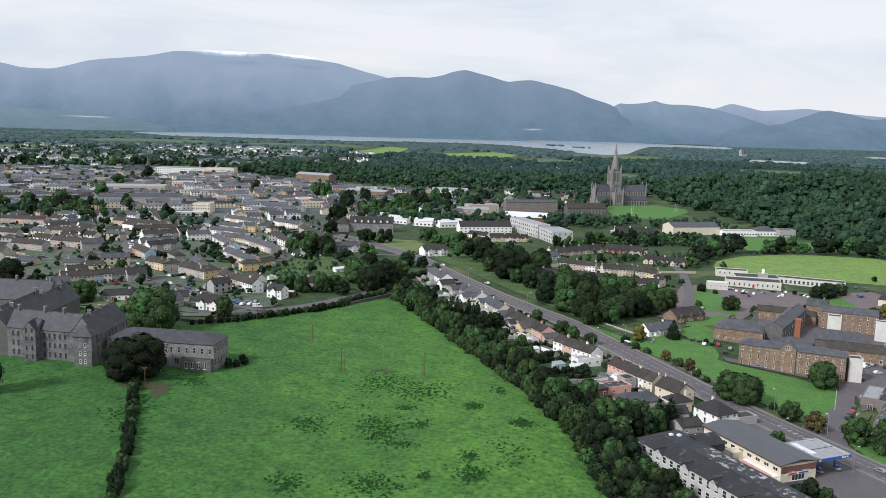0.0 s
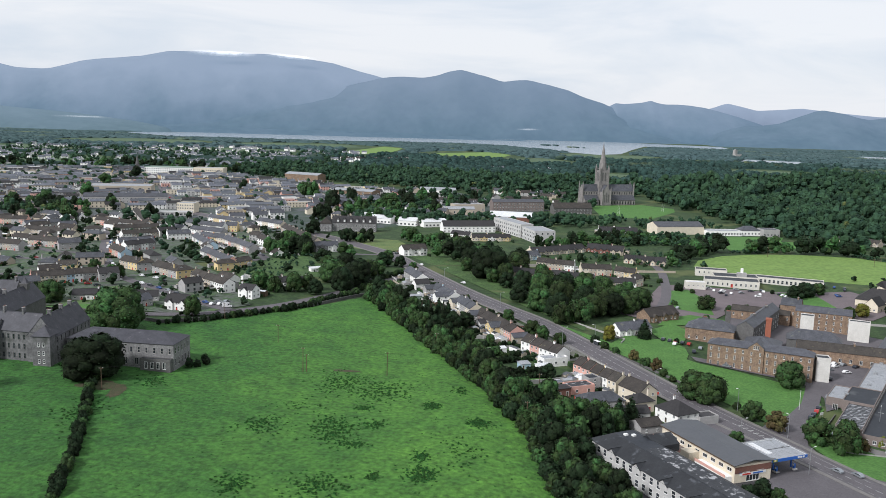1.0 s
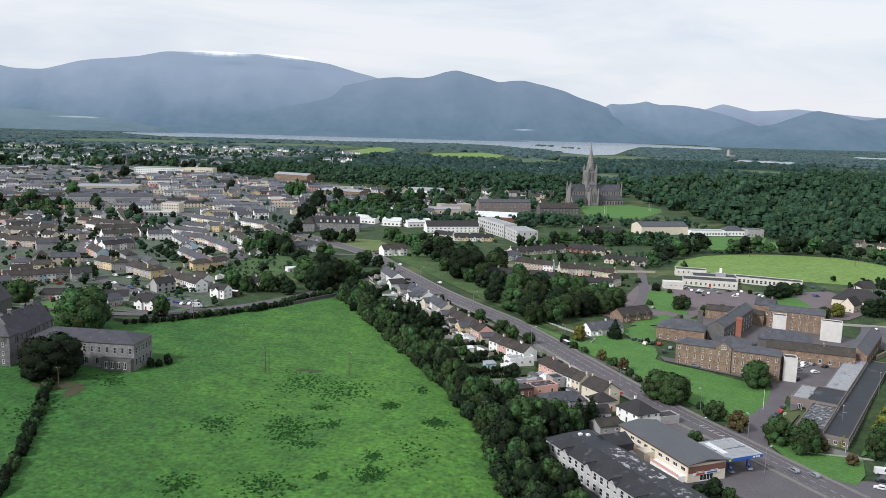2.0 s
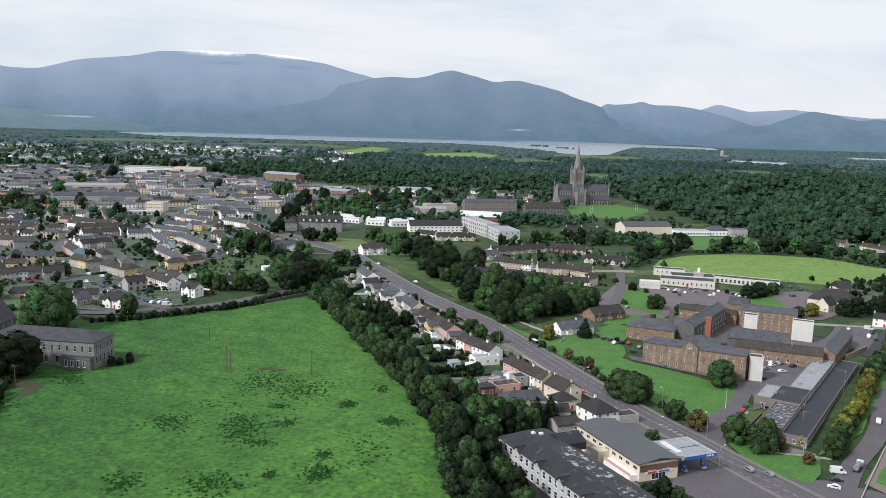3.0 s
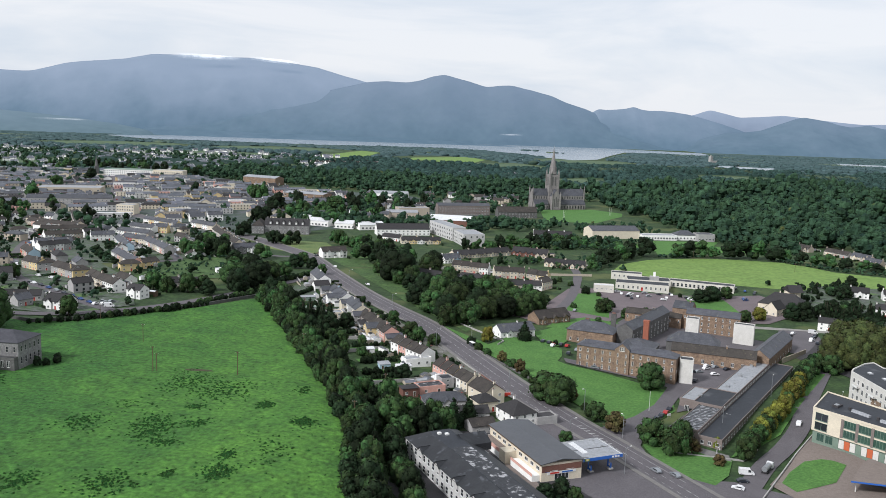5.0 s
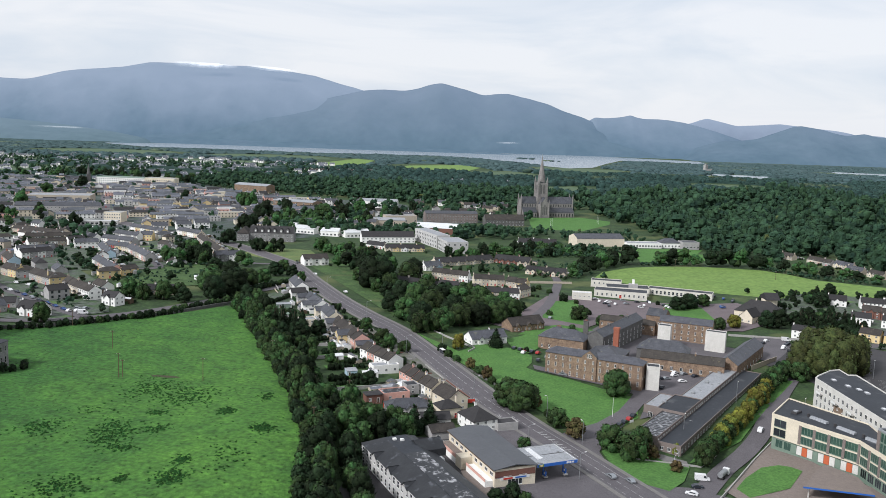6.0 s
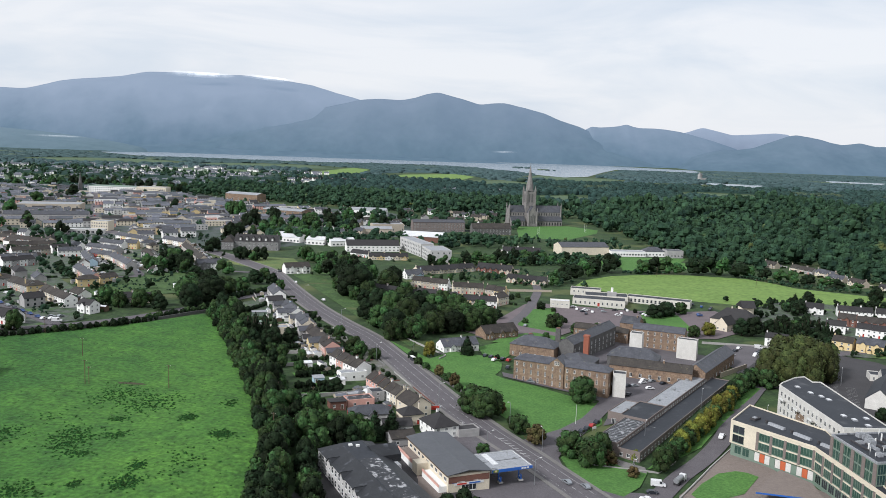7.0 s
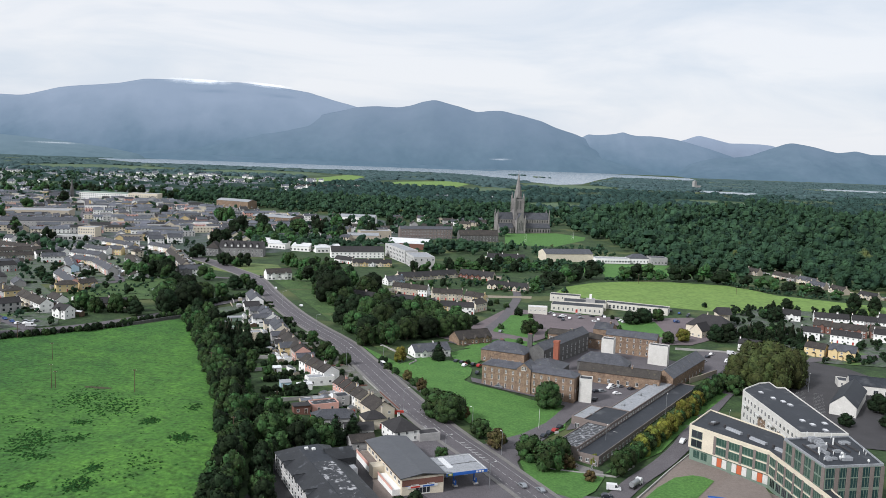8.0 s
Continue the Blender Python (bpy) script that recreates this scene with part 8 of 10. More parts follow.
east_school()
bays = Shape()
for k in range(15):
    for x0, y0 in ((308, 384), (316, 381)):
        a = Vector(plan(x0 + 1.1 * k, y0 + 2.5 * k))
        v = [(a.x, a.y), (a.x + 4.6, a.y - 2.0), (a.x + 4.66, a.y - 1.86), (a.x + 0.06, a.y + 0.14)]
        bays.add([(x, y, gz(x, y) + 0.225) for x, y in v], [(0, 1, 2, 3)], M["paint"])
structure("parking_lines", bays.mesh("parking_lines"), "white painted parking bay lines", "road marking")

# ---- the town ----
rnd_town = random.Random(77)
PROTO = {}
TOWN_WALLS = ["dullwhite", "cream", "grey", "dullwhite", "white", "beige", "dullwhite", "grey", "cream", "pink", "white", "yellow"]


def town_house(x, y, rot, kind, L, W, h, rise, wall, roof, cols, floors):
    """A town building, joined to the rest."""
    key = (kind, L, W, h, rise, wall, roof, cols, floors)
    m = pose(x, y, gz(x, y), 0, 0, rot)
    if key in PROTO:
        BULK.extend((me, m @ at) for me, at in PROTO[key])
        return
    k = len(BULK)
    dissolve(house(x, y, rot, L, W, h, rise, wall, roof, "", kind, chim=(0.8,) if kind == "gable" else (), cols=cols, floors=floors, sides=F, door="", win=(1.3, 1.5), name="town_house", cat="building", plain=True))
    inv = m.inverted()
    PROTO[key] = [(me, inv @ at) for me, at in BULK[k:]]


TOWN = [(-780, 1010), (-440, 960), (-330, 985), (-200, 940), (-60, 1085), (-10, 1150), (-30, 1300), (-200, 1390), (-330, 1540), (-560, 1640), (-830, 1560)]
KEEP_OFF = [(-445, 1195, -365, 1208, 32), (-400, 1052, -306, 1076, 22), (-345, 950, -230, 985, 26), (-240, 1480, -140, 1420, 40), (-130, 1245, -25, 1200, 44), (-489, 1556, -400, 1552, 24), (-398, 1548, -345, 1545, 26), (-499, 1545, -480, 1560, 26),
            (-262, 985, -339, 1175, 9), (-339, 1175, -421, 1402, 9), (-421, 1402, -491, 1584, 9)]


def off_limits(x, y):
    for x0, y0, x1, y1, d in KEEP_OFF:
        a, b, p = Vector((x0, y0)), Vector((x1, y1)), Vector((x, y))
        u = max(0, min(1, (p - a).dot(b - a) / (b - a).length_squared))
        if (a.lerp(b, u) - p).length < d:
            return True
    return False


def town_rows():
    """Rows of buildings across the main street, eaves towards the valley, with yards and gable ends between."""
    ax = Vector((-0.36, 0.933))
    ay = Vector((0.933, 0.36))
    o = Vector((-262, 985))
    v = -70.0
    while v < 760:
        deep = rnd_town.choice((10, 10, 12, 14))
        u = -640.0
        while u < 420:
            L = rnd_town.choice((8, 10, 12, 14, 18, 24, 32))
            c = o + ax * (v + rnd_town.uniform(-2, 2)) + ay * (u + L / 2)
            if inside(c.x, c.y, TOWN) and not off_limits(c.x, c.y) and rnd_town.random() < 0.84:
                kind = rnd_town.choice(("gable", "gable", "gable", "gable", "hip", "flat", "flat"))
                h = rnd_town.choice((4.5, 5.5, 6.5, 7.5)) if L < 20 else rnd_town.choice((4.5, 5.5, 6.5))
                wall = rnd_town.choice(TOWN_WALLS)
                roof = rnd_town.choice(("roofpale", "roofpale", "felt", "roofgrey", "slate_town")) if kind == "flat" else rnd_town.choice(("slate_town", "slate_town", "slate_town", "slate", "slate_dark"))
                turn = 21 + rnd_town.choice((0, 0, 0, 0, 90)) * (L < 16)
                town_house(c.x, c.y, turn, kind, L, deep, h, (2.4 if L > 16 else 3.0) if kind != "flat" else 0.0, wall, roof, max(2, L // 4), 2)
            u += L + rnd_town.choice((0.3, 0.3, 0.3, 3.0, 8.0))
        v += deep + rnd_town.choice((5.0, 7.0, 10.0))


town_rows()
# houses scattered further out
for k in range(340):
    x, y = rnd_town.uniform(-1150, -150), rnd_town.uniform(1660, 2700)
    if x > -350 + (y - 1660) * 0.2 and y < 1900:
        continue
    town_house(x, y, rnd_town.uniform(-30, 30), "gable", 14, 10, 5.5, 3.2, "white", "slate_town", 2, 2)
for k in range(48):
    x = rnd_town.uniform(-190, -20)
    town_house(x, 2180 + 0.35 * (x + 100) + rnd_town.uniform(-45, 45), rnd_town.uniform(0, 40), "gable", 14, 10, 5.5, 3.2, "white", "slate_brown", 2, 2)
for k in range(26):
    town_house(rnd_town.uniform(130, 320), 1900 + rnd_town.uniform(-35, 35), rnd_town.uniform(-20, 20), "gable", 14, 10, 5.5, 3.2, "white", "slate_town", 2, 2)
for k in range(46):
    x, y = rnd_town.uniform(-15, 230), rnd_town.uniform(1095, 1330)
    if abs(x - 55) < 60 and abs(y - 1215) < 60:
        continue
    town_house(x, y, rnd_town.choice((10, -10, 100)), "gable", rnd_town.choice((10, 12, 16)), 10, 5.5, 3.2, rnd_town.choice(("white", "grey", "beige")), rnd_town.choice(("slate", "slate_brown")), 2, 2)
for k in range(40):
    x, y = rnd_town.uniform(-130, 40), rnd_town.uniform(930, 1180)
    if x > -70 and y < 960:
        continue
    town_house(x, y, rnd_town.choice((20, -20, 110)), rnd_town.choice(("gable", "hip")), 12, 10, 5.5, 3.2, rnd_town.choice(("white", "cream", "beige")), "slate", 3, 2)
for x, y, r in ((-185, 905, 20), (-165, 925, 25), (-205, 925, 110), (-150, 945, 20), (-178, 958, 15), (-215, 960, 110)):
    town_house(x, y, r, "gable", 16, 10, 6.5, 3.2, rnd_town.choice(("white", "yellow")), "slate", 4, 2)

# houses between the terraces of the west estate, with sheds, hedges and walls behind them
ESTATE = [(-430, 600), (-300, 500), (-215, 452), (-110, 446), (-84, 470), (-100, 530), (-120, 560), (-110, 640), (-70, 720), (-140, 830), (-200, 900), (-330, 960), (-480, 930), (-560, 800)]


def near_street(x, y, d):
    return any((p.x - x) ** 2 + (p.y - y) ** 2 < d * d for line in STREETS for p in line)


def infill(n, gap):
    made = 0
    for k in range(n * 14):
        x, y = rnd_town.uniform(-560, -70), rnd_town.uniform(480, 960)
        if made == n or not inside(x, y, ESTATE) or near_street(x, y, 9):
            continue
        d, rot = min(((hx - x) ** 2 + (hy - y) ** 2, hr) for hx, hy, hr, hl, hw in HOUSES)
        if d < gap * gap:
            continue
        L = rnd_town.choice((9, 12, 15, 18))
        kind = rnd_town.choice(("gable", "gable", "gable", "hip"))
        floors = rnd_town.choice((1, 2, 2))
        spin = rot + rnd_town.choice((0, 0, 0, 90, 180))
        town_house(x, y, spin, kind, L, 8, 2.9 * floors - 0.3, 2.7, rnd_town.choice(("white", "white", "white", "beige", "grey", "cream")), rnd_town.choice(("slate_brown", "slate_brown", "slate_brown", "slate_dark", "slate")), max(2, L // 4), floors)
        HOUSES.append((x, y, spin, L, 8))
        made += 1


infill(84, 17.0)


def yards():
    """Hedges and sheds round the houses, as two joined meshes."""
    green, huts = Shape(), Shape()
    seen = set()
    for x, y, rot, L, W in HOUSES:
        if not ((-560 < x < 110 and 330 < y < 960) or (340 < x < 600 and 470 < y < 860) or (60 < x < 260 and 560 < y < 880)) or (round(x), round(y)) in seen or (x > 40 and y < 345):
            continue
        seen.add((round(x), round(y)))
        m = pose(x, y, gz(x, y), 0, 0, rot)
        for u in (-L / 2, L / 2):
            if rnd_town.random() < 0.8:
                side = rnd_town.choice((1, 1, -1))
                l, hh, ww = rnd_town.uniform(5, 12), rnd_town.uniform(0.9, 2.1), rnd_town.uniform(0.4, 1.0)
                a0 = side * W / 2 + side * 0.8
                n = 6
                for s in range(n):
                    v0, v1 = a0 + side * l * s / n, a0 + side * l * (s + 1) / n
                    top = hh * rnd_town.uniform(0.8, 1.15)
                    e = rnd_town.uniform(0.0, 0.3)
                    v = [(u - ww, v0, -0.4), (u + ww, v0, -0.4), (u + ww, v1, -0.4), (u - ww, v1, -0.4), (u - ww + e, v0, top), (u + ww - e, v0, top * 0.94), (u + ww - e, v1, top), (u - ww + e, v1, top * 0.9)]
                    green.add([tuple(m @ Vector(p)) for p in v], [(4, 5, 6, 7), (0, 1, 5, 4), (1, 2, 6, 5), (2, 3, 7, 6), (3, 0, 4, 7)], M["leaf_dark"] if s % 3 else M["leaf"])
        if rnd_town.random() < 0.7:
            v, hh = W / 2 + rnd_town.uniform(8, 13), rnd_town.uniform(1.2, 1.9)
            q = [(-L / 2, v), (L / 2, v), (L / 2, v + 0.3), (-L / 2, v + 0.3)]
            vv = [tuple(m @ Vector((px, py, pz))) for pz in (-0.8, hh) for px, py in q]
            huts.add(vv, [(0, 1, 5, 4), (1, 2, 6, 5), (2, 3, 7, 6), (3, 0, 4, 7), (4, 5, 6, 7)], M[rnd_town.choice(("concrete", "grey", "dullwhite", "beige"))])
        for k in range(rnd_town.choice((1, 1, 2, 3))):
            u, v = rnd_town.uniform(-L / 2, L / 2), W / 2 + rnd_town.uniform(3, 9)
            a, c, hh = rnd_town.uniform(1.2, 3), rnd_town.uniform(1.0, 2.0), rnd_town.uniform(2.0, 2.6)
            q = [(u - a, v - c), (u + a, v - c), (u + a, v + c), (u - a, v + c)]
            vv = [(px, py, -0.4) for px, py in q] + [(px, py, hh) for px, py in q] + [(u - a, v, hh + 0.6), (u + a, v, hh + 0.6)]
            vv = [tuple(m @ Vector(p)) for p in vv]
            huts.add(vv, [(0, 1, 5, 4), (2, 3, 7, 6), (1, 2, 6, 9, 5), (3, 0, 4, 8, 7)], M[rnd_town.choice(("grey", "white", "concrete", "timber", "beige"))])
            huts.add(vv, [(4, 5, 9, 8), (6, 7, 8, 9)], M[rnd_town.choice(("roofpale", "roofwhite", "slate_town", "felt", "roofgrey"))])
    return green, huts


YARDS = yards()
bpy.data.batch_remove(DOOMED)
DOOMED.clear()
tagged(new("town_buildings", bulk_mesh("town_buildings", BULK)), "rows of small white and grey slate-roofed town buildings", "buildings", kind="stuff")

tagged(new("garden_hedges", YARDS[0].mesh("garden_hedges")), "clipped dark green hedges between gardens", "hedges", kind="stuff")
tagged(new("garden_sheds", YARDS[1].mesh("garden_sheds")), "small sheds and lean-tos in gardens", "sheds", kind="stuff")


# ---- woods ----
def spots(outline, spacing, rnd, r, h):
    xs, ys = [p[0] for p in outline], [p[1] for p in outline]
    out = []
    y = min(ys)
    while y < max(ys):
        x = min(xs)
        while x < max(xs):
            px, py = x + rnd.uniform(-0.45, 0.45) * spacing, y + rnd.uniform(-0.45, 0.45) * spacing
            if inside(px, py, outline):
                q = rnd.uniform(0.55, 1.35) * (0.95 + 0.45 * noise.noise(Vector((px * 0.014, py * 0.010, 7.0))))
                out.append((px, py, r * q, h * q * rnd.uniform(0.72, 1.28)))
            x += spacing
        y += spacing * 0.9
    return out


wood_rnd = random.Random(21)
PARK = [(352, 1300), (360, 1150), (400, 960), (462, 890), (505, 818), (522, 765), (540, 725), (640, 690), (1000, 900), (1300, 1500), (1000, 1600), (500, 1560), (352, 1450)]
woods_mesh_pts = spots(PARK, 16.5, wood_rnd, 8.6, 19)
for name, band, lobes, cards in (("park_woods", [p for p in woods_mesh_pts if p[1] < 930], 11, 230), ("park_woods", [p for p in woods_mesh_pts if 930 <= p[1] < 1150], 6, 70), ("park_woods", [p for p in woods_mesh_pts if p[1] >= 1150], 5, 20)):
    tagged(new(name, grove_mesh(name, band, M["woods"], lobes, cards)), "dense mixed green park woodland beside the cathedral", "woodland", kind="stuff")
BEHIND = [(-340, 1700), (-342, 1590), (-290, 1560), (-240, 1540), (-120, 1450), (80, 1340), (352, 1300), (352, 1560), (200, 1650), (-100, 1750), (-300, 1850)]
tagged(new("town_woods", grove_mesh("town_woods", spots(BEHIND, 14.0, wood_rnd, 7.8, 15), M["woods"], 4, 18)), "belt of dark green trees behind the town", "woodland", kind="stuff")


FAR_FIELDS = ((-820, 1900, 170, 190), (-560, 2480, 260, 230), (-1150, 2350, 220, 260), (330, 2350, 120, 200), (620, 2750, 190, 260), (880, 2080, 150, 170), (420, 1780, 90, 120), (-420, 3050, 260, 240), (-1000, 3050, 300, 260), (1180, 1720, 130, 150))
for k, (x, y, rx, ry) in enumerate(FAR_FIELDS):
    drape("far_field", blob(x, y, 0.8 * rx, 0.8 * ry, 40 + k), 0.3, M["far_grass"], "distant green field between woods", "meadow", 120)


def no_clearing(x, y):
    for cx, cy, rx, ry in FAR_FIELDS:
        if ((x - cx) / rx) ** 2 + ((y - cy) / ry) ** 2 < 1:
            return False
    for cx, cy, rx, ry in ((-140, 2780, 105, 380), (150, 2600, 165, 300), (-150, 2300, 110, 75), (-100, 2150, 150, 40), (480, 1900, 60, 40), (700, 1650, 90, 30), (560, 2300, 90, 25), (350, 2150, 80, 35)):
        if ((x - cx) / rx) ** 2 + ((y - cy) / ry) ** 2 < 1:
            return False
    if lake_or_pool(x, y) or inside(x, y, PARK) or inside(x, y, BEHIND):
        return False
    if x < -120 and y < 2500:
        return noise.noise(Vector((x * 0.008, y * 0.008, 4.0))) > -0.05
    if y < 1700 and x < 360:
        return False
    return noise.noise(Vector((x * 0.004, y * 0.003, 1.0))) > -0.62


def lake_or_pool(x, y):
    return inside(x, y, LAKE) or inside(x, y * 1.03, LAKE) or any(inside(x, y, pool) for pool in POOLS)


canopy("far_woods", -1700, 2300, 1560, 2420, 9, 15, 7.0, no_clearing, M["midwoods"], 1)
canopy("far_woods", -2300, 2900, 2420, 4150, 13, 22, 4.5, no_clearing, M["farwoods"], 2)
far_pts = []
for y0, y1, x0, x1, gap, r, h in ((1560, 2400, -250, 1750, 17.0, 8.0, 12.5), (2400, 3950, -2200, 2500, 28.0, 12.0, 10.5)):
    y = y0
    while y < y1:
        x = x0
        while x < x1:
            px, py = x + wood_rnd.uniform(-0.5, 0.5) * gap, y + wood_rnd.uniform(-0.5, 0.5) * gap
            if no_clearing(px, py):
                q = wood_rnd.uniform(0.65, 1.25)
                low = 1 - 0.45 * smooth(2600, 3200, py)
                far_pts.append((px, py, r * q, h * low * q * wood_rnd.uniform(0.9, 1.1)))
            x += gap
        y += gap * 0.9
for k in range(16):
    far_pts.append((570 + wood_rnd.uniform(-34, 34), 3740 + wood_rnd.uniform(-40, 40), 9, 6))
for k in range(9):
    far_pts.append((650 + wood_rnd.uniform(-28, 28), 3560 + wood_rnd.uniform(-30, 30), 8, 5))
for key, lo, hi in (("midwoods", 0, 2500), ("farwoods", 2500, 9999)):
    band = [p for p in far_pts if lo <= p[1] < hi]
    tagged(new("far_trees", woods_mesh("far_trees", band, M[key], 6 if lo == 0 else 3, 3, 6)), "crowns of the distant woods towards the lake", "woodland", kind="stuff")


# ---- single trees, hedges and bushes ----
for x, y, r, h, kind in ((-134, 403, 13.0, 21, "broad"), (-119, 331, 12.0, 18, "dark"), (-108, 438, 5.0, 11, "broad"), (-250, 500, 9, 16, "dark"), (-190, 458, 7, 12, "broad"), (-198, 462, 5, 10, "dark"),
                         (-46, 552, 9, 15, "broad"), (-37, 524, 8, 16, "dark"), (-30, 545, 9.5, 18, "dark"), (-25, 566, 8, 15, "broad2"), (-42, 590, 8, 15, "dark"), (-54, 590, 6, 12, "broad"), (-18, 590, 6, 11, "broad"), (-16, 628, 6, 11, "dark"), (-18, 510, 5, 9, "broad"),
                         (-87, 514, 6, 12, "broad"), (-78, 510, 5, 10, "broad3"), (-66, 514, 6, 12, "broad"), (-58, 520, 5, 10, "broad"), (-200, 548, 4, 9, "broad"), (-178, 528, 4.5, 9, "broad3"), (-185, 535, 4, 8, "broad"),
                         (62, 598, 13.5, 25, "dark"), (62, 618, 9, 18, "dark"), (84, 622, 9, 18, "broad2"), (86, 640, 9, 18, "dark"), (62, 655, 8, 16, "broad"), (98, 592, 6, 14, "broad"), (74, 520, 6, 13, "dark"), (71, 588, 7, 14, "broad"),
                         (84, 500, 8, 15, "broad2"), (92, 486, 7, 15, "dark"), (100, 520, 8, 16, "broad"), (112, 508, 8, 16, "dark"), (124, 516, 8, 15, "broad2"), (137, 522, 8, 15, "broad"), (150, 520, 7, 14, "broad"),
                         (104, 476, 7.5, 14, "broad3"), (116, 492, 7, 14, "broad"), (92, 470, 6, 12, "broad3"), (128, 500, 7, 14, "dark"), (140, 508, 7, 14, "broad"), (90, 540, 8, 16, "broad"), (104, 545, 8, 16, "dark"),
                         (118, 545, 8, 16, "broad2"), (132, 548, 8, 15, "broad"), (110, 565, 7, 14, "dark"), (124, 565, 7, 14, "broad"), (96, 565, 7, 15, "broad"), (80, 555, 7, 15, "dark"), (148, 545, 6, 13, "broad"),
                         (134, 446, 5, 11, "cone"), (113, 438, 3.4, 8.5, "gold"), (136, 341, 7.4, 12.5, "broad"), (131, 347, 6.8, 13, "broad2"), (183, 371, 7.0, 13, "broad2"), (165, 300, 5.2, 10.5, "broad"), (171, 291, 5.4, 11, "broad3"), (177, 301, 4.8, 10, "broad"), (185, 282, 2.6, 4.5, "rust"), (153, 312, 4.6, 8, "rust"), (148, 323, 4.4, 8, "broad"),
                         (178, 293, 3.4, 6, "rust"), (190, 300, 1.6, 4.5, "gold"), (196, 532, 6, 9, "broad3"), (160, 548, 4, 7, "dark"), (208, 520, 4, 6, "broad"), (287, 588, 7, 11, "dark"), (276, 580, 6, 10, "dark"),
                         (300, 596, 5, 9, "broad"), (286, 524, 4.5, 8, "broad"), (298, 530, 5, 9, "gold"), (392, 606, 6, 11, "dark"), (404, 640, 5, 10, "cone"), (420, 650, 5, 10, "dark"), (480, 660, 6, 14, "dark"), (492, 650, 6, 14, "dark"),
                         (350, 384, 5.5, 10, "dark"), (341, 360, 4, 7, "dark"), (322, 362, 3.6, 6.5, "dark"), (360, 372, 4, 8, "broad"), (329, 534, 6, 13, "dark"), (321, 533, 5.5, 12, "dark"),
                         (288, 412, 5, 10, "broad"), (295, 424, 9, 19, "olive"), (303, 419, 8.5, 20, "olive"), (313, 420, 9, 22, "olive"), (323, 427, 9, 22, "olive"), (304, 434, 9, 21, "olive"), (317, 438, 10, 23, "olive"), (331, 441, 8.5, 19, "olive"), (312, 449, 9, 21, "olive"), (326, 452, 8.5, 20, "olive"),
                         (37, 446, 4.5, 9, "dark"), (29, 437, 5, 11, "dark"), (72, 440, 4.5, 8, "broad"), (76, 431, 4.0, 7.5, "broad"), (84, 424, 3.5, 6, "broad3"), (62, 468, 3.6, 7, "broad"), (69, 363, 4, 7, "dark"),
                         (131, 295, 3.0, 5, "broad"), (121, 248, 3.2, 7, "dark"), (125, 245, 2.8, 5.5, "broad"), (116, 246, 3.0, 6, "dark"), (96, 312, 5, 11, "cone"), (90, 306, 5, 12, "cone"), (110, 300, 3, 5, "broad"), (101, 342, 2.5, 4, "dark")):
    tree(x, y, r, kind, h)
for x, y, r, h, k in ((-52, 509, 5, 10, "dark"), (-62, 630, 6, 11, "dark"), (-48, 668, 7, 13, "broad"), (36, 672, 8, 16, "dark"), (28, 690, 7, 14, "broad"), (50, 645, 8, 17, "dark"), (46, 628, 5, 10, "broad"), (62, 585, 5, 10, "broad"), (70, 566, 5, 11, "dark"), (56, 602, 4.5, 9, "broad2"), (6, 606, 4, 8, "broad"), (-4, 630, 4.5, 9, "dark"), (-14, 655, 5, 9, "broad")):
    tree(x, y, r, k, h, "", "beside the lane")
tree_row([(-51, 483), (-30, 513), (-22, 552), (-2, 600)], 4.2, 2.0, ["bush2", "bush"], "in a lane hedge", 0.5)
tree(-165, 304, 6.0, "dark", 22)
# dark evergreen clump in the gardens
for x, y, h in ((12, 452, 14), (17, 447, 15), (22, 452, 15), (16, 458, 14), (24, 446, 14), (27, 455, 13)):
    tree(x, y, 4.2, "cone", h, "evergreen clump", "in a back garden")
tree_row([(340, 531), (350, 533), (360, 534), (372, 533), (384, 531)], 3.4, 2.9, ["cone", "cone", "dark"], "in a tall belt behind houses", 1.0)
tree_row([(342, 544), (352, 548), (362, 552), (374, 560)], 5, 3.4, ["dark", "broad"], "in a tall belt behind houses", 1.5)

# hedgerow along the pasture
HEDGE = [(-21, 504), (-15, 490), (2.5, 444), (18.5, 398), (32, 354), (41, 326), (47, 303), (50.5, 283), (52, 262), (54.5, 240), (58, 205)]
hl = [Vector(p) for p in HEDGE]
HG = "hedgerow along the pasture"
for off, gap, r, kinds in ((1.5, 5.0, 3.2, ["bush", "bush2", "broad3", "bush"]), (7.0, 6.8, 4.3, ["broad", "dark", "broad2", "broad3"]), (14, 13.0, 3.8, ["broad", "dark", "bush", "broad2"])):
    line = [(p.x, p.y) for p in sideways(hl, -off) if off < 10 or 290 < p.y < 320 or p.y > 455]
    tree_row(line, gap, r, kinds, "in the hedgerow beside the pasture", 1.6, HG)
tree_row([(88, 300), (80, 296), (70, 292), (66, 300), (80, 306), (72, 312), (62, 318), (68, 326)], 6, 4.4, ["broad", "dark", "broad2", "bush"], "in scrub behind houses", 2.0)
tree_row([(62, 335), (55, 345), (47, 352), (42, 372), (37, 388), (48, 396), (33, 404), (46, 414), (30, 420)], 11, 2.6, ["broad", "bush", "dark", "bush2"], "in a back garden", 1.6)
tree_row([(76, 350), (58, 343)], 2.6, 1.5, ["bush2", "bush"], "in a clipped garden hedge", 0.2)
tree_row([(70, 400), (52, 394)], 2.6, 1.5, ["bush2", "bush"], "in a clipped garden hedge", 0.2)
tree_row([(60, 418), (44, 410)], 2.8, 1.6, ["bush2", "bush"], "in a clipped garden hedge", 0.3)
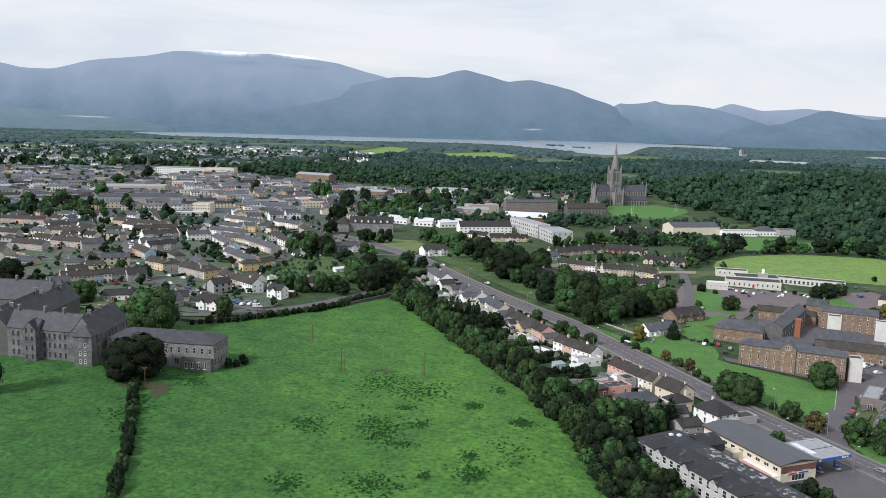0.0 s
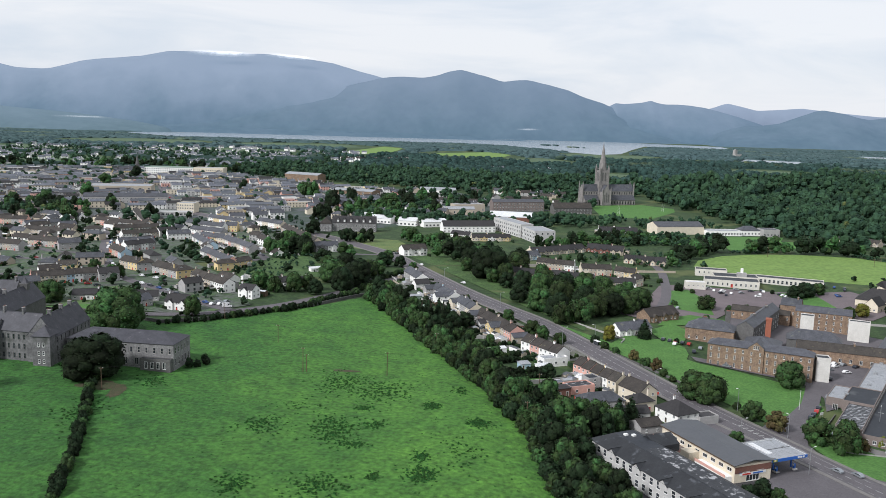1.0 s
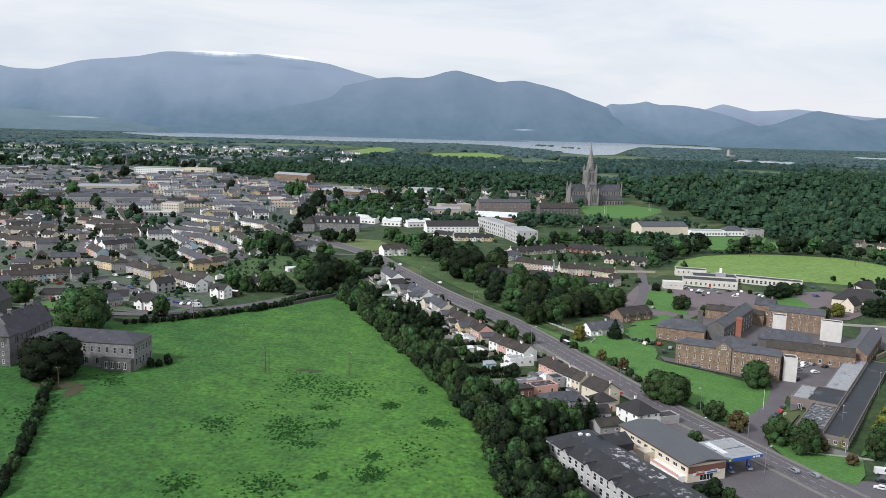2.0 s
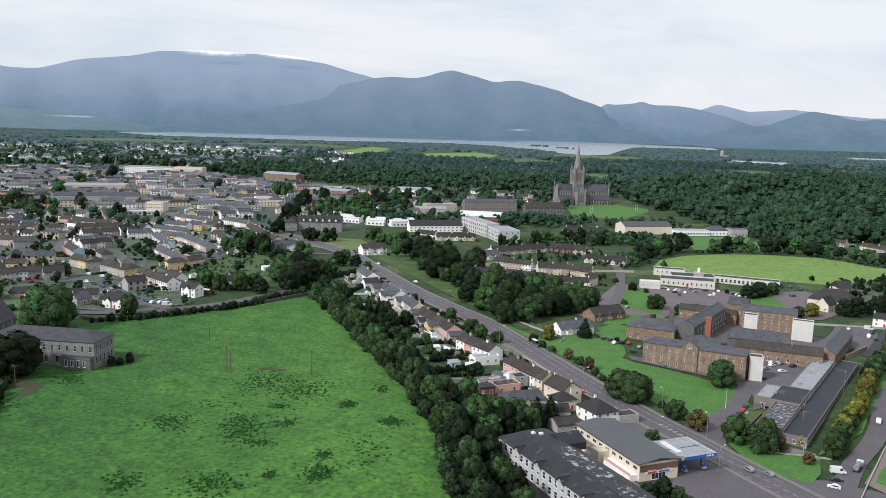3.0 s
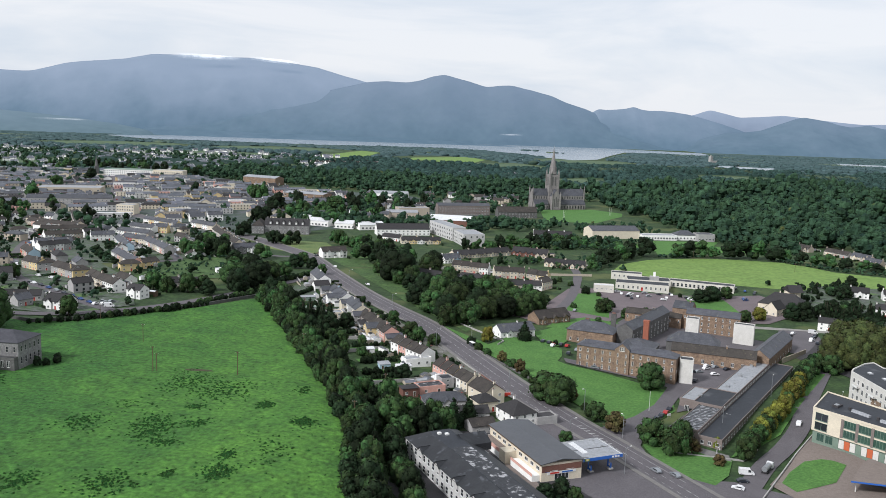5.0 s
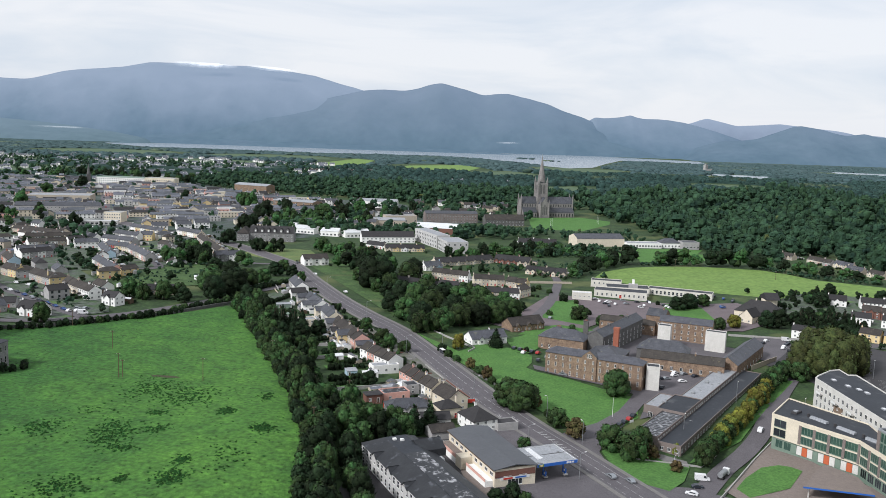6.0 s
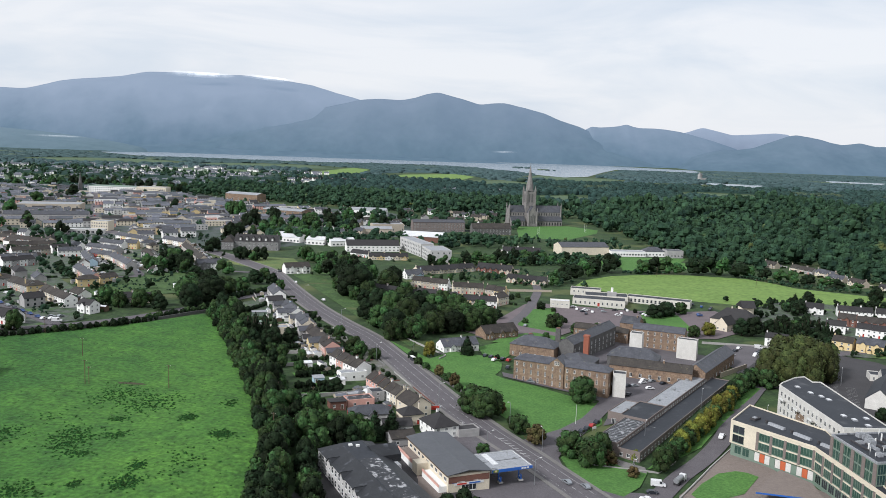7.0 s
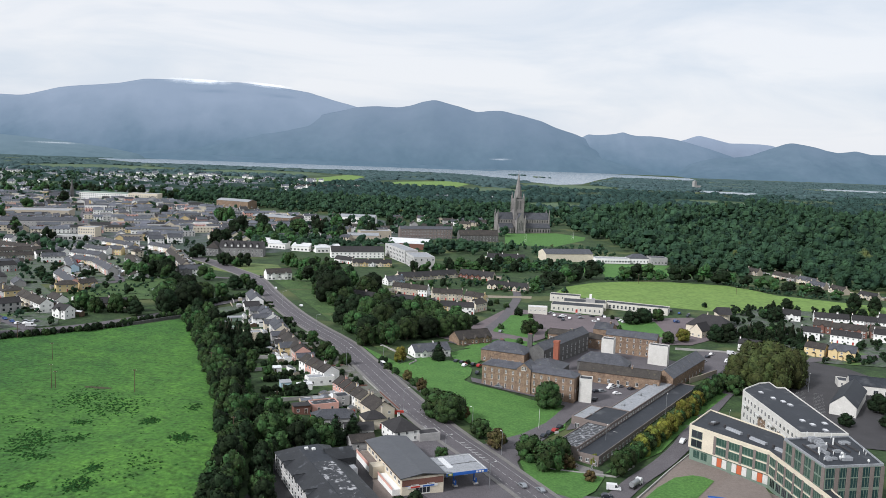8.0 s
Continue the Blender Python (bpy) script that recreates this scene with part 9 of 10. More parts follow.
tree_row([(36, 462), (22, 468), (10, 478)], 3.2, 1.6, ["bush2", "bush"], "in a garden hedge", 0.5)
tree_row([(20, 500), (0, 492), (-14, 500)], 3.2, 1.4, ["bush2", "bush"], "in a garden hedge", 0.5)
tree_row([(66, 372), (52, 366)], 2.6, 1.5, ["bush2"], "in a clipped garden hedge", 0.2)
tree_row([(70, 366), (56, 360)], 2.6, 1.5, ["bush2"], "in a clipped garden hedge", 0.2)
tree_row([(64, 390), (50, 384)], 2.6, 1.7, ["bush2"], "in a clipped garden hedge", 0.2)
tree_row([(46, 440), (30, 432)], 2.6, 1.5, ["bush2"], "in a clipped garden hedge", 0.2)
tree_row([(-4, 512), (8, 548), (16, 560)], 2.6, 1.6, ["bush2"], "in a clipped garden hedge", 0.2)
tree_row([(66, 290), (67, 274), (70, 256), (74, 238), (80, 220), (84, 208)], 4.2, 3.3, ["broad", "bush", "dark", "bush2", "broad3"], "beside the white block", 1.4)
tree_row([(60, 236), (58, 220), (64, 214)], 5, 2.4, ["bush", "bush2"], "beside the white block", 1.0)
# hedges below the boundary wall, and the old lane
tree_row([(-119, 417), (-99, 428), (-84, 443), (-64, 460), (-46, 481)], 4.2, 2.0, ["bush2", "bush", "bush2"], "under the boundary wall", 0.8)
tree_row([(-300, 444), (-220, 437), (-150, 432)], 9, 2.6, ["bush2", "bush"], "under the boundary wall", 0.8)
tree_row([(-118, 330), (-111, 304), (-102, 276), (-94, 246), (-88, 215)], 3.4, 2.0, ["bush2", "bush", "bush2"], "beside the old stone wall", 0.6)
tree_row([(-86, 349), (-80, 356), (-82, 362)], 4, 1.7, ["bush2", "bush", "dark"], "beside the stone annex", 1.0)
# lawns and beds of the hospital
for x, y, r, k in ((149, 326, 2.8, "rust"), (154, 313, 2.6, "rust"), (143, 347, 2.6, "rust"), (124, 384, 3.0, "rust"), (121, 392, 2.8, "bush"), (117, 400, 2.6, "rust"), (126, 378, 2.2, "bush"), (111, 412, 2.2, "bush"), (107, 420, 2.4, "bush"),
                   (157, 318, 1.8, "bush"), (146, 336, 1.8, "bush"), (128, 370, 1.6, "bush"), (104, 430, 2.6, "bush2"), (150, 440, 1.6, "bush2"), (163, 300, 1.6, "bush"), (184, 312, 2.2, "bush"), (196, 312, 1.6, "bush"),
                   (186, 500, 2.4, "bush"), (212, 532, 2.0, "bush"), (226, 540, 2.2, "bush"), (206, 548, 2.0, "bush2"), (178, 540, 2.2, "bush"), (266, 596, 1.8, "bush2"), (262, 560, 2.4, "bush"), (253, 548, 2.0, "bush2"),
                   (172, 612, 2.4, "bush"), (178, 622, 2.4, "bush2"), (184, 632, 2.4, "bush"), (190, 618, 2.2, "bush"), (196, 590, 3.4, "bush2"), (204, 584, 2.0, "bush")):
    tree(x, y, r, k)
tree_row([(197, 290), (206, 304), (218, 322), (234, 345), (254, 377), (271, 404)], 3.8, 3.4, ["gold", "broad3", "broad3", "gold", "broad"], "in a golden hedge beside the annex", 0.6, "golden hedge")
tree_row([(262, 392), (272, 404), (284, 420)], 5, 3.6, ["broad", "dark"], "behind the annex", 1.5)
# front gardens of the roadside terrace
fg = random.Random(17)
for (ax, ay), (cx, cy), n in (((107, 350), (95, 378), 16), ((93, 384), (83, 408), 14), ((79, 418), (64, 454), 20), ((63, 460), (52, 490), 16), ((46, 502), (38, 526), 10)):
    for k in range(n):
        p = Vector((ax, ay)).lerp(Vector((cx, cy)), (k + fg.random()) / n)
        tree(p.x + fg.uniform(-3.0, 3.2), p.y + fg.uniform(-1, 1), fg.uniform(0.7, 1.7), fg.choice(["bush", "bush2", "bush2", "bush"]), None, "", "in a front garden")
# belts between the middle buildings
for x, y, r, h, k in ((221, 689, 5, 9, "broad"), (236, 710, 6, 11, "dark"), (246, 728, 7, 14, "dark"), (258, 748, 8, 16, "broad"), (268, 760, 7, 14, "dark"), (287, 772, 9, 18, "dark"), (318, 772, 7, 14, "broad"), (330, 778, 8, 16, "dark"),
                      (342, 780, 8, 16, "broad2"), (354, 778, 6, 11, "broad"), (368, 774, 8, 16, "dark"), (382, 776, 9, 18, "dark"), (396, 774, 9, 18, "broad2"), (408, 768, 8, 15, "dark"), (418, 768, 6, 12, "broad"), (428, 756, 6, 11, "dark"),
                      (438, 748, 6, 12, "broad"), (446, 736, 5, 9, "broad"), (456, 733, 6, 11, "dark"), (466, 724, 5, 9, "broad"), (476, 716, 6, 10, "dark"), (488, 706, 5, 9, "broad"), (452, 752, 6, 11, "broad"), (464, 744, 5, 9, "dark"), (478, 735, 5, 9, "broad"),
                      (446, 622, 5, 11, "dark"), (456, 619, 5, 10, "dark"), (378, 622, 3.5, 9, "cone"), (388, 619, 4, 7, "broad"), (469, 625, 4, 8, "dark"), (478, 626, 4, 8, "broad"), (240, 742, 6, 12, "dark"), (226, 716, 5, 10, "broad"), (274, 778, 7, 14, "dark")):
    tree(x, y, r, k, h, "", "in a belt behind the meadow")
tree_row([(60, 662), (48, 692), (36, 716), (22, 744), (8, 772), (-4, 800)], 8, 5.0, ["broad", "dark", "broad2"], "beside the road into town", 3.0)
tree_row([(70, 670), (58, 705), (44, 730), (30, 762)], 8, 4.8, ["broad", "dark", "broad2"], "beside the road into town", 3.0)
tree_row([(140, 768), (170, 800), (196, 830), (226, 825), (250, 812)], 8, 5.0, ["broad", "dark", "bush"], "in scrub behind the estate", 3.0)
tree_row([(150, 780), (185, 790), (220, 800)], 8, 4.0, ["broad", "dark", "bush"], "in scrub behind the estate", 3.0)
tree_row([(120, 770), (150, 800), (176, 824), (206, 842), (240, 838), (276, 826)], 7, 3.6, ["dark", "broad", "bush"], "in scrub behind the estate", 4.0)
tree_row([(112, 680), (136, 690), (160, 700), (178, 716)], 9, 2.8, ["broad", "dark", "bush"], "in gardens between terraces", 2.5)
tree_row([(-109, 668), (-98, 662), (-88, 668), (-76, 664), (-90, 704), (-104, 700)], 8, 5.5, ["broad", "dark", "broad2"], "between houses", 2.0)
tree_row([(-62, 778), (-36, 772), (-44, 764), (-58, 768)], 7, 3.9, ["dark", "dark", "broad"], "below the manor house", 1.5)
tree_row([(-96, 816), (-92, 828)], 8, 4.5, ["dark"], "beside the manor house", 1.0)
for x, y, r in ((-151, 1177, 11), (-138, 1168, 10), (-60, 994, 9), (-40, 1010, 9), (-26, 1064, 10), (-417, 1097, 9), (-455, 1262, 10), (-349, 872, 8), (-447, 1376, 10), (-430, 1000, 9), (-520, 1010, 9), (-250, 1250, 7), (-95, 1010, 9), (-100, 1060, 9), (-80, 1100, 9)):
    tree(x, y, r, tree_rnd.choice(["dark", "broad", "broad2"]), None, "", "between town buildings")

for outline, n, r in (([(-540, 930), (-330, 880), (-262, 940), (-330, 1010), (-420, 1040), (-560, 1060)], 62, 5.6), ([(-110, 880), (-40, 900), (40, 980), (70, 1060), (0, 1110), (-110, 1060)], 34, 6.4), ([(-60, 1110), (60, 1090), (100, 1180), (-20, 1190)], 18, 6.0),
                      ([(-800, 1560), (-560, 1660), (-330, 1560), (-330, 1660), (-560, 1760), (-850, 1700)], 70, 7.0)):
    xs, ys = [p[0] for p in outline], [p[1] for p in outline]
    while n:
        x, y = tree_rnd.uniform(min(xs), max(xs)), tree_rnd.uniform(min(ys), max(ys))
        if inside(x, y, outline):
            n -= 1
            if not off_limits(x, y):
                tree(x, y, r * tree_rnd.uniform(0.6, 1.3), tree_rnd.choice(["dark", "dark", "broad", "broad2"]), None, "", "between town buildings")

# ---- trees of the far belts and gardens: too many to count ----
# Left free of trees so the white buildings behind show from the camera.
VIEW_GAP = [(-48, 842), (-30, 826), (20, 850), (40, 862), (48, 905), (10, 905), (-42, 925)]
for key, rows in FAR_TREES.items():
    rows = [p for p in rows if not inside(p[0], p[1], VIEW_GAP)]
    tagged(new("belt_trees", grove_mesh("belt_trees", rows, M[key], 9, 170)), "green trees in belts between the buildings" if key == "leaf" else "dark green trees in belts between the buildings", "trees", kind="stuff")
gr = random.Random(9)
pts = []
for k in range(430):
    x, y = gr.uniform(-470, -90), gr.uniform(470, 940)
    q = gr.uniform(0.4, 1.1) ** 1.3
    if min((hx - x) ** 2 + (hy - y) ** 2 for hx, hy, hr, hl, hw in HOUSES) > 30 and not near_street(x, y, 5.0) and not inside(x, y, FIELD):
        pts.append((x, y, 2.8 * q, 5.0 * q))
ALLOT = [(-108, 516), (-113, 551), (-109, 602), (-98, 655), (-76, 706), (-57, 640), (-56, 570), (-72, 556), (-86, 528)]
for k in range(150):
    x, y = gr.uniform(-114, -55), gr.uniform(516, 706)
    if inside(x, y, ALLOT):
        q = gr.uniform(0.4, 1.2)
        pts.append((x, y, 1.9 * q, 2.4 * q))
for x, y, r in ((-324, 815, 8), (-190, 661, 5), (-230, 618, 4.5), (-261, 855, 9), (-240, 850, 7), (-224, 790, 8), (-221, 813, 8), (-205, 815, 7), (-300, 905, 7)):
    pts.append((x, y, r, r * 1.9))
for outline, n, r in (([(170, 790), (330, 800), (345, 862), (200, 862)], 170, 3.2), ([(130, 680), (250, 690), (245, 760), (190, 780), (140, 770)], 40, 2.5), ([(100, 975), (345, 985), (350, 1015), (230, 1010), (100, 1010)], 50, 3.4), ([(-60, 880), (120, 890), (230, 930), (250, 975), (90, 980), (-60, 985)], 130, 6.0),
                      ([(-90, 1010), (40, 1070), (100, 1090), (230, 1090), (340, 1240), (330, 1320), (-20, 1320), (-150, 1200)], 170, 6.0), ([(400, 870), (440, 800), (460, 830), (420, 950), (370, 1010), (380, 920)], 46, 7.0),
                      ([(-800, 1000), (-330, 900), (0, 1100), (0, 1330), (-330, 1600), (-800, 1600)], 230, 5.0), ([(255, 905), (345, 915), (352, 980), (250, 980)], 40, 3.6),
                      ([(-1100, 1600), (-330, 1680), (-150, 1900), (-200, 2450), (-1100, 2450)], 620, 6.0), ([(-500, 870), (-330, 910), (-330, 960), (-520, 960)], 50, 6.0)):
    k = 0
    xs, ys = [p[0] for p in outline], [p[1] for p in outline]
    while k < n:
        x, y = gr.uniform(min(xs), max(xs)), gr.uniform(min(ys), max(ys))
        if inside(x, y, outline):
            k += 1
            if not off_limits(x, y) and not (222 < x < 330 and 1165 < y < 1225) and not inside(x, y, SCHOOL_LAWN):
                q = gr.uniform(0.6, 1.25)
                pts.append((x, y, r * q, r * 2.1 * q))
for a, c in (((300, 768), (345, 776)), ((410, 764), (440, 722)), ((440, 722), (500, 690))):
    n = int((Vector(c) - Vector(a)).length / 3.5)
    for k in range(n):
        p = Vector(a).lerp(Vector(c), (k + gr.random()) / n)
        pts.append((p.x, p.y + gr.uniform(0, 5), 2.6 * gr.uniform(0.6, 1.3), 4.2 * gr.uniform(0.6, 1.4)))
pts = [p for p in pts if not inside(p[0], p[1], VIEW_GAP)]
dark_pts = []
for k in range(300):
    x, y = gr.uniform(-470, -75), gr.uniform(470, 950)
    if min((hx - x) ** 2 + (hy - y) ** 2 for hx, hy, hr, hl, hw in HOUSES) > 40 and not near_street(x, y, 5.5) and not inside(x, y, FIELD):
        q = gr.uniform(0.5, 1.4)
        dark_pts.append((x, y, 3.0 * q, 5.8 * q))
for k in range(150):
    x, y = gr.uniform(345, 480), gr.uniform(480, 650)
    if min((hx - x) ** 2 + (hy - y) ** 2 for hx, hy, hr, hl, hw in HOUSES) > 45:
        q = gr.uniform(0.5, 1.3)
        dark_pts.append((x, y, 2.6 * q, 5.0 * q))
tagged(new("dark_garden_trees", grove_mesh("dark_garden_trees", dark_pts, M["leaf_dark"], 6, 70)), "dark green trees and shrubs in estate gardens", "trees", kind="stuff")
tagged(new("garden_trees", grove_mesh("garden_trees", pts, M["woods"], 4, 24)), "green garden and street trees among the houses", "trees", kind="stuff")

# ---- weeds and tufts in the pasture ----
wd = random.Random(31)
pts = []
for cx, cy, sx, sy, n in ((-19, 340, 11, 14, 330), (-3, 330, 11, 13, 330), (-18, 287, 7, 13, 420), (-4, 292, 5, 4, 110), (-43, 288, 8, 9, 200), (-9, 310, 3, 3, 110), (17, 312, 3, 4, 110), (34, 295, 4, 4, 170), (-10, 274, 4, 3, 120), (13, 263, 3, 4, 110),
                           (13, 250, 5, 6, 230), (-2, 248, 2, 3, 80), (-18, 241, 8, 8, 260), (-43, 239, 5, 7, 190), (-32, 310, 7, 7, 40), (27, 267, 7, 11, 80), (29, 332, 3, 5, 50), (-108, 290, 7, 14, 200), (-95, 330, 6, 6, 120)):
    for k in range(n):
        q = wd.uniform(0.3, 1.0)
        x, y = wd.gauss(cx, sx * 0.55), wd.gauss(cy, sy * 0.55)
        if inside(x, y, FIELD):
            pts.append((x, y, 0.80 * q, 0.46 * q))
for k in range(3400):
    x, y = wd.uniform(-190, 58), wd.uniform(212, 490)
    if inside(x, y, FIELD):
        q = wd.uniform(0.3, 1.0) ** 1.5
        pts.append((x, y, 0.55 * q, 0.24 * q))
tagged(new("pasture_weeds", tuft_mesh("pasture_weeds", pts, material("dock_weeds", (0.029, 0.090, 0.022), (0.017, 0.058, 0.015), 0.5, 0.5, 0.9, per_island=0.35, spec=0.1), 4)), "dark green weeds and tufts in the pasture", "weeds", kind="stuff")


# ---- vehicles ----
def car_parts(paint, L=4.3, W=1.8, h=1.45, van=False):
    body = Shape()
    if van:
        prof = [(-L / 2, 0.35), (L / 2, 0.35), (L / 2, 0.95), (L / 2 - 0.9, 1.25), (L / 2 - 1.5, h), (-L / 2, h)]
    else:
        prof = [(-L / 2, 0.32), (L / 2, 0.32), (L / 2, 0.72), (L / 2 - 1.15, 0.88), (L / 2 - 1.9, h), (-L / 2 + 1.0, h), (-L / 2 + 0.25, 0.95), (-L / 2, 0.85)]
    body.prism(prof, -W / 2, W / 2, M[paint], "y")
    glass = Shape()
    if van:
        glass.prism([(L / 2 - 0.88, 1.27), (L / 2 - 0.84, 1.31), (L / 2 - 1.40, h - 0.06), (L / 2 - 1.48, h - 0.08)], -W / 2 + 0.1, W / 2 - 0.1, M["glass"], "y")
        glass.prism([(L / 2 - 1.2, 1.3), (L / 2 - 1.55, h - 0.15), (L / 2 - 2.3, h - 0.15), (L / 2 - 2.3, 1.3)], -W / 2 - 0.02, W / 2 + 0.02, M["glass"], "y")
    else:
        glass.prism([(L / 2 - 1.30, 0.92), (L / 2 - 1.92, h - 0.08), (-L / 2 + 1.02, h - 0.08), (-L / 2 + 0.42, 0.97)], -W / 2 - 0.02, W / 2 + 0.02, M["glass"], "y")
    wheel = Shape().tube((0, -0.11, 0), (0, 0.11, 0), 0.32, 0.32, M["rubber"], 12).tube((0, -0.115, 0), (0, 0.115, 0), 0.19, 0.19, M["steel"], 10)
    return body.mesh("body"), glass.mesh("glazing"), wheel.mesh("wheel"), L, W


CARS = {p: car_parts(p) for p in ("car_white", "car_grey", "car_dark", "car_red", "car_blue")}
CARS["van"] = car_parts("car_white", 5.4, 2.0, 2.4, True)
CAR_WORDS = {"car_white": "white parked hatchback", "car_grey": "silver parked car", "car_dark": "dark parked car", "car_red": "red parked car", "car_blue": "blue parked car", "van": "white parked panel van"}


def car(x, y, rot, paint, where="on asphalt"):
    body, glass, wheel, L, W = CARS[paint]
    x, y = plan(x, y)
    t = thing("van" if paint == "van" else "car", x, y, rot, CAR_WORDS[paint] + " " + where, "van" if paint == "van" else "car", z=gz(x, y) + 0.22)
    part("body", body, t)
    part("glazing", glass, t)
    for u in (-L / 2 + 0.8, L / 2 - 0.85):
        for s in (-1, 1):
            part("wheel", wheel, t, m=pose(u, s * (W / 2 - 0.1), 0.32))
    return t


for x, y, rot, p in ((79, 402, 115, "van"), (66, 405, 20, "car_grey"), (129, 348, -68, "car_grey"), (165, 270, 112, "car_grey"), (192, 275, -10, "van"), (235, 331, 56, "car_white"), (159, 273, 115, "car_grey"), (184, 262, 150, "car_white"), (188, 268, 0, "car_dark"),
                     (236, 333, 54, "car_white"), (138, 532, 70, "car_blue"), (143, 536, 70, "car_dark"), (261, 600, 80, "car_white"), (222, 603, 0, "car_white"), (242, 603, 0, "car_grey"), (252, 600, 0, "car_dark"),
                     (226, 588, 10, "car_dark"), (228, 592, 10, "car_white"), (230, 596, 10, "car_white"), (250, 582, 0, "car_white"), (270, 592, 10, "car_dark"), (271, 588, 10, "car_white"), (272, 584, 10, "car_white"),
                     (144, 444, 60, "car_dark"), (147, 442, 60, "car_dark"), (150, 441, 60, "car_red"), (153, 439, 60, "car_dark"), (156, 437, 60, "car_red"), (308, 477, 40, "car_white"), (310, 481, 40, "car_white"), (313, 485, 40, "car_dark"),
                     (316, 489, 40, "car_dark"), (318, 497, -10, "van"), (327, 612, 60, "car_dark"), (313, 594, 10, "car_blue"), (312, 590, 10, "car_blue"), (330, 618, 60, "car_dark"), (216, 402, 20, "car_grey"), (224, 414, 35, "car_white"),
                     (228, 413, 35, "car_grey"), (233, 410, 35, "car_dark"), (223, 399, 10, "car_white"), (227, 385, 10, "car_white"), (178, 332, 55, "car_dark"), (175, 328, 55, "car_dark"), (181, 336, 55, "car_red"), (184, 341, 55, "car_dark"),
                     (209, 386, 60, "car_dark"), (163, 398, -25, "car_grey"), (222, 374, 50, "car_white"), (194, 386, -25, "car_dark"), (205, 410, 20, "car_grey"), (-166, 536, -40, "car_white"), (-155, 529, -40, "car_white"),
                     (-148, 522, -30, "car_dark"), (-104, 465, 70, "car_white"), (-100, 466, 70, "car_white"), (-95, 461, 10, "van"), (-102, 471, 10, "car_grey"), (-98, 473, 70, "car_grey"), (-209, 501, 30, "car_grey"), (-188, 505, 30, "car_red"),
                     (-181, 501, 30, "car_dark"), (-8, 697, 30, "car_dark"), (2, 700, 30, "car_grey"), (41, 573, 115, "car_white"), (12, 642, 112, "car_white"), (85, 432, 112, "car_white"), (56, 452, 30, "car_grey"), (97, 500, 30, "car_dark"),
                     (100, 503, 30, "car_red"), (176, 310, 40, "car_grey"), (-160, 512, 0, "car_dark"), (-175, 520, 20, "car_white"), (-132, 506, -40, "car_grey"), (-220, 510, 20, "car_dark"), (-230, 600, 10, "car_red"), (-190, 590, 20, "car_dark")):
    car(x, y, rot, p)


def tanker(x, y, rot):
    x, y = plan(x, y)
    t = thing("tanker_truck", x, y, rot, "small silver tanker truck with a white cab", "truck", z=gz(x, y) + 0.25)
    part("chassis", Shape().box(-3.6, 3.6, -1.0, 1.0, 0.55, 0.85, M["tar_dark"]), t)
    part("tank", Shape().tube((-3.5, 0, 1.85), (1.7, 0, 1.85), 1.05, 1.05, M["steel"], 16), t, "silver cylindrical tank")
    cab = part("cab", Shape().prism([(1.9, 0.5), (3.9, 0.5), (3.9, 1.7), (3.5, 2.8), (1.9, 2.8)], -1.1, 1.1, M["car_white"], "y"), t, "white cab")
    part("windscreen", Shape().prism([(3.86, 1.8), (3.94, 1.78), (3.6, 2.66), (3.52, 2.68)], -0.95, 0.95, M["glass"], "y"), cab)
    for u in (-2.6, -1.5, 2.9):
        for s in (-1, 1):
            part("wheel", Shape().tube((0, -0.14, 0), (0, 0.14, 0), 0.48, 0.48, M["rubber"], 12), t, m=pose(u, s * 0.98, 0.48))


tanker(201, 279, 50)


def coach(x, y, rot):
    t = thing("coach", x, y, rot, "white coach parked beside the white block", "bus", z=gz(x, y) + 0.18)
    part("body", Shape().prism([(-6, 0.4), (6, 0.4), (6, 1.6), (5.7, 3.3), (-6, 3.3)], -1.25, 1.25, M["car_white"], "y"), t)
    part("glazing", Shape().box(-5.6, 5.3, -1.28, 1.28, 1.8, 2.8, M["glass"]), t)
    part("roof_hatch", Shape().box(-1.2, 1.2, -0.5, 0.5, 3.3, 3.42, M["steel"]), t)
    for u in (-3.8, 3.6):
        for s in (-1, 1):
            part("wheel", Shape().tube((0, -0.15, 0), (0, 0.15, 0), 0.5, 0.5, M["rubber"], 12), t, m=pose(u, s * 1.12, 0.5))


coach(97.2, 284, -66)
for x, y, rot, p in ((222, 409, 30, "car_white"), (213, 401, 20, "car_dark"), (203, 368, 60, "car_white"), (195, 357, 60, "car_grey"), (300, 488, 40, "car_dark"), (294, 477, 40, "car_white"), (305, 495, 40, "car_white"), (309, 472, 60, "car_dark"),
                     (223, 595, 70, "car_white"), (227, 581, 70, "car_dark"), (233, 588, 70, "car_white"), (254, 589, 80, "car_white"), (242, 592, 10, "car_grey"), (261, 604, 70, "car_dark"), (179, 546, 60, "car_blue"), (177, 529, 60, "car_grey"),
                     (320, 631, 60, "car_dark"), (324, 622, 60, "car_blue"), (154, 422, 70, "car_dark"), (160, 430, 60, "car_grey"), (148, 436, 60, "car_white"), (340, 345, 10, "car_dark"), (352, 350, 10, "car_grey")):
    car(x, y, rot, p)
crnd = random.Random(3)
BULK.clear()
for k in range(26):
    u = k / 25
    p = Vector((-266, 995)).lerp(Vector((-480, 1560)), u)
    s = 4.6 if k % 2 else -4.6
    dissolve(car(p.x + s, p.y + 0.35 * s, 111, crnd.choice(list(CARS)[:5])))
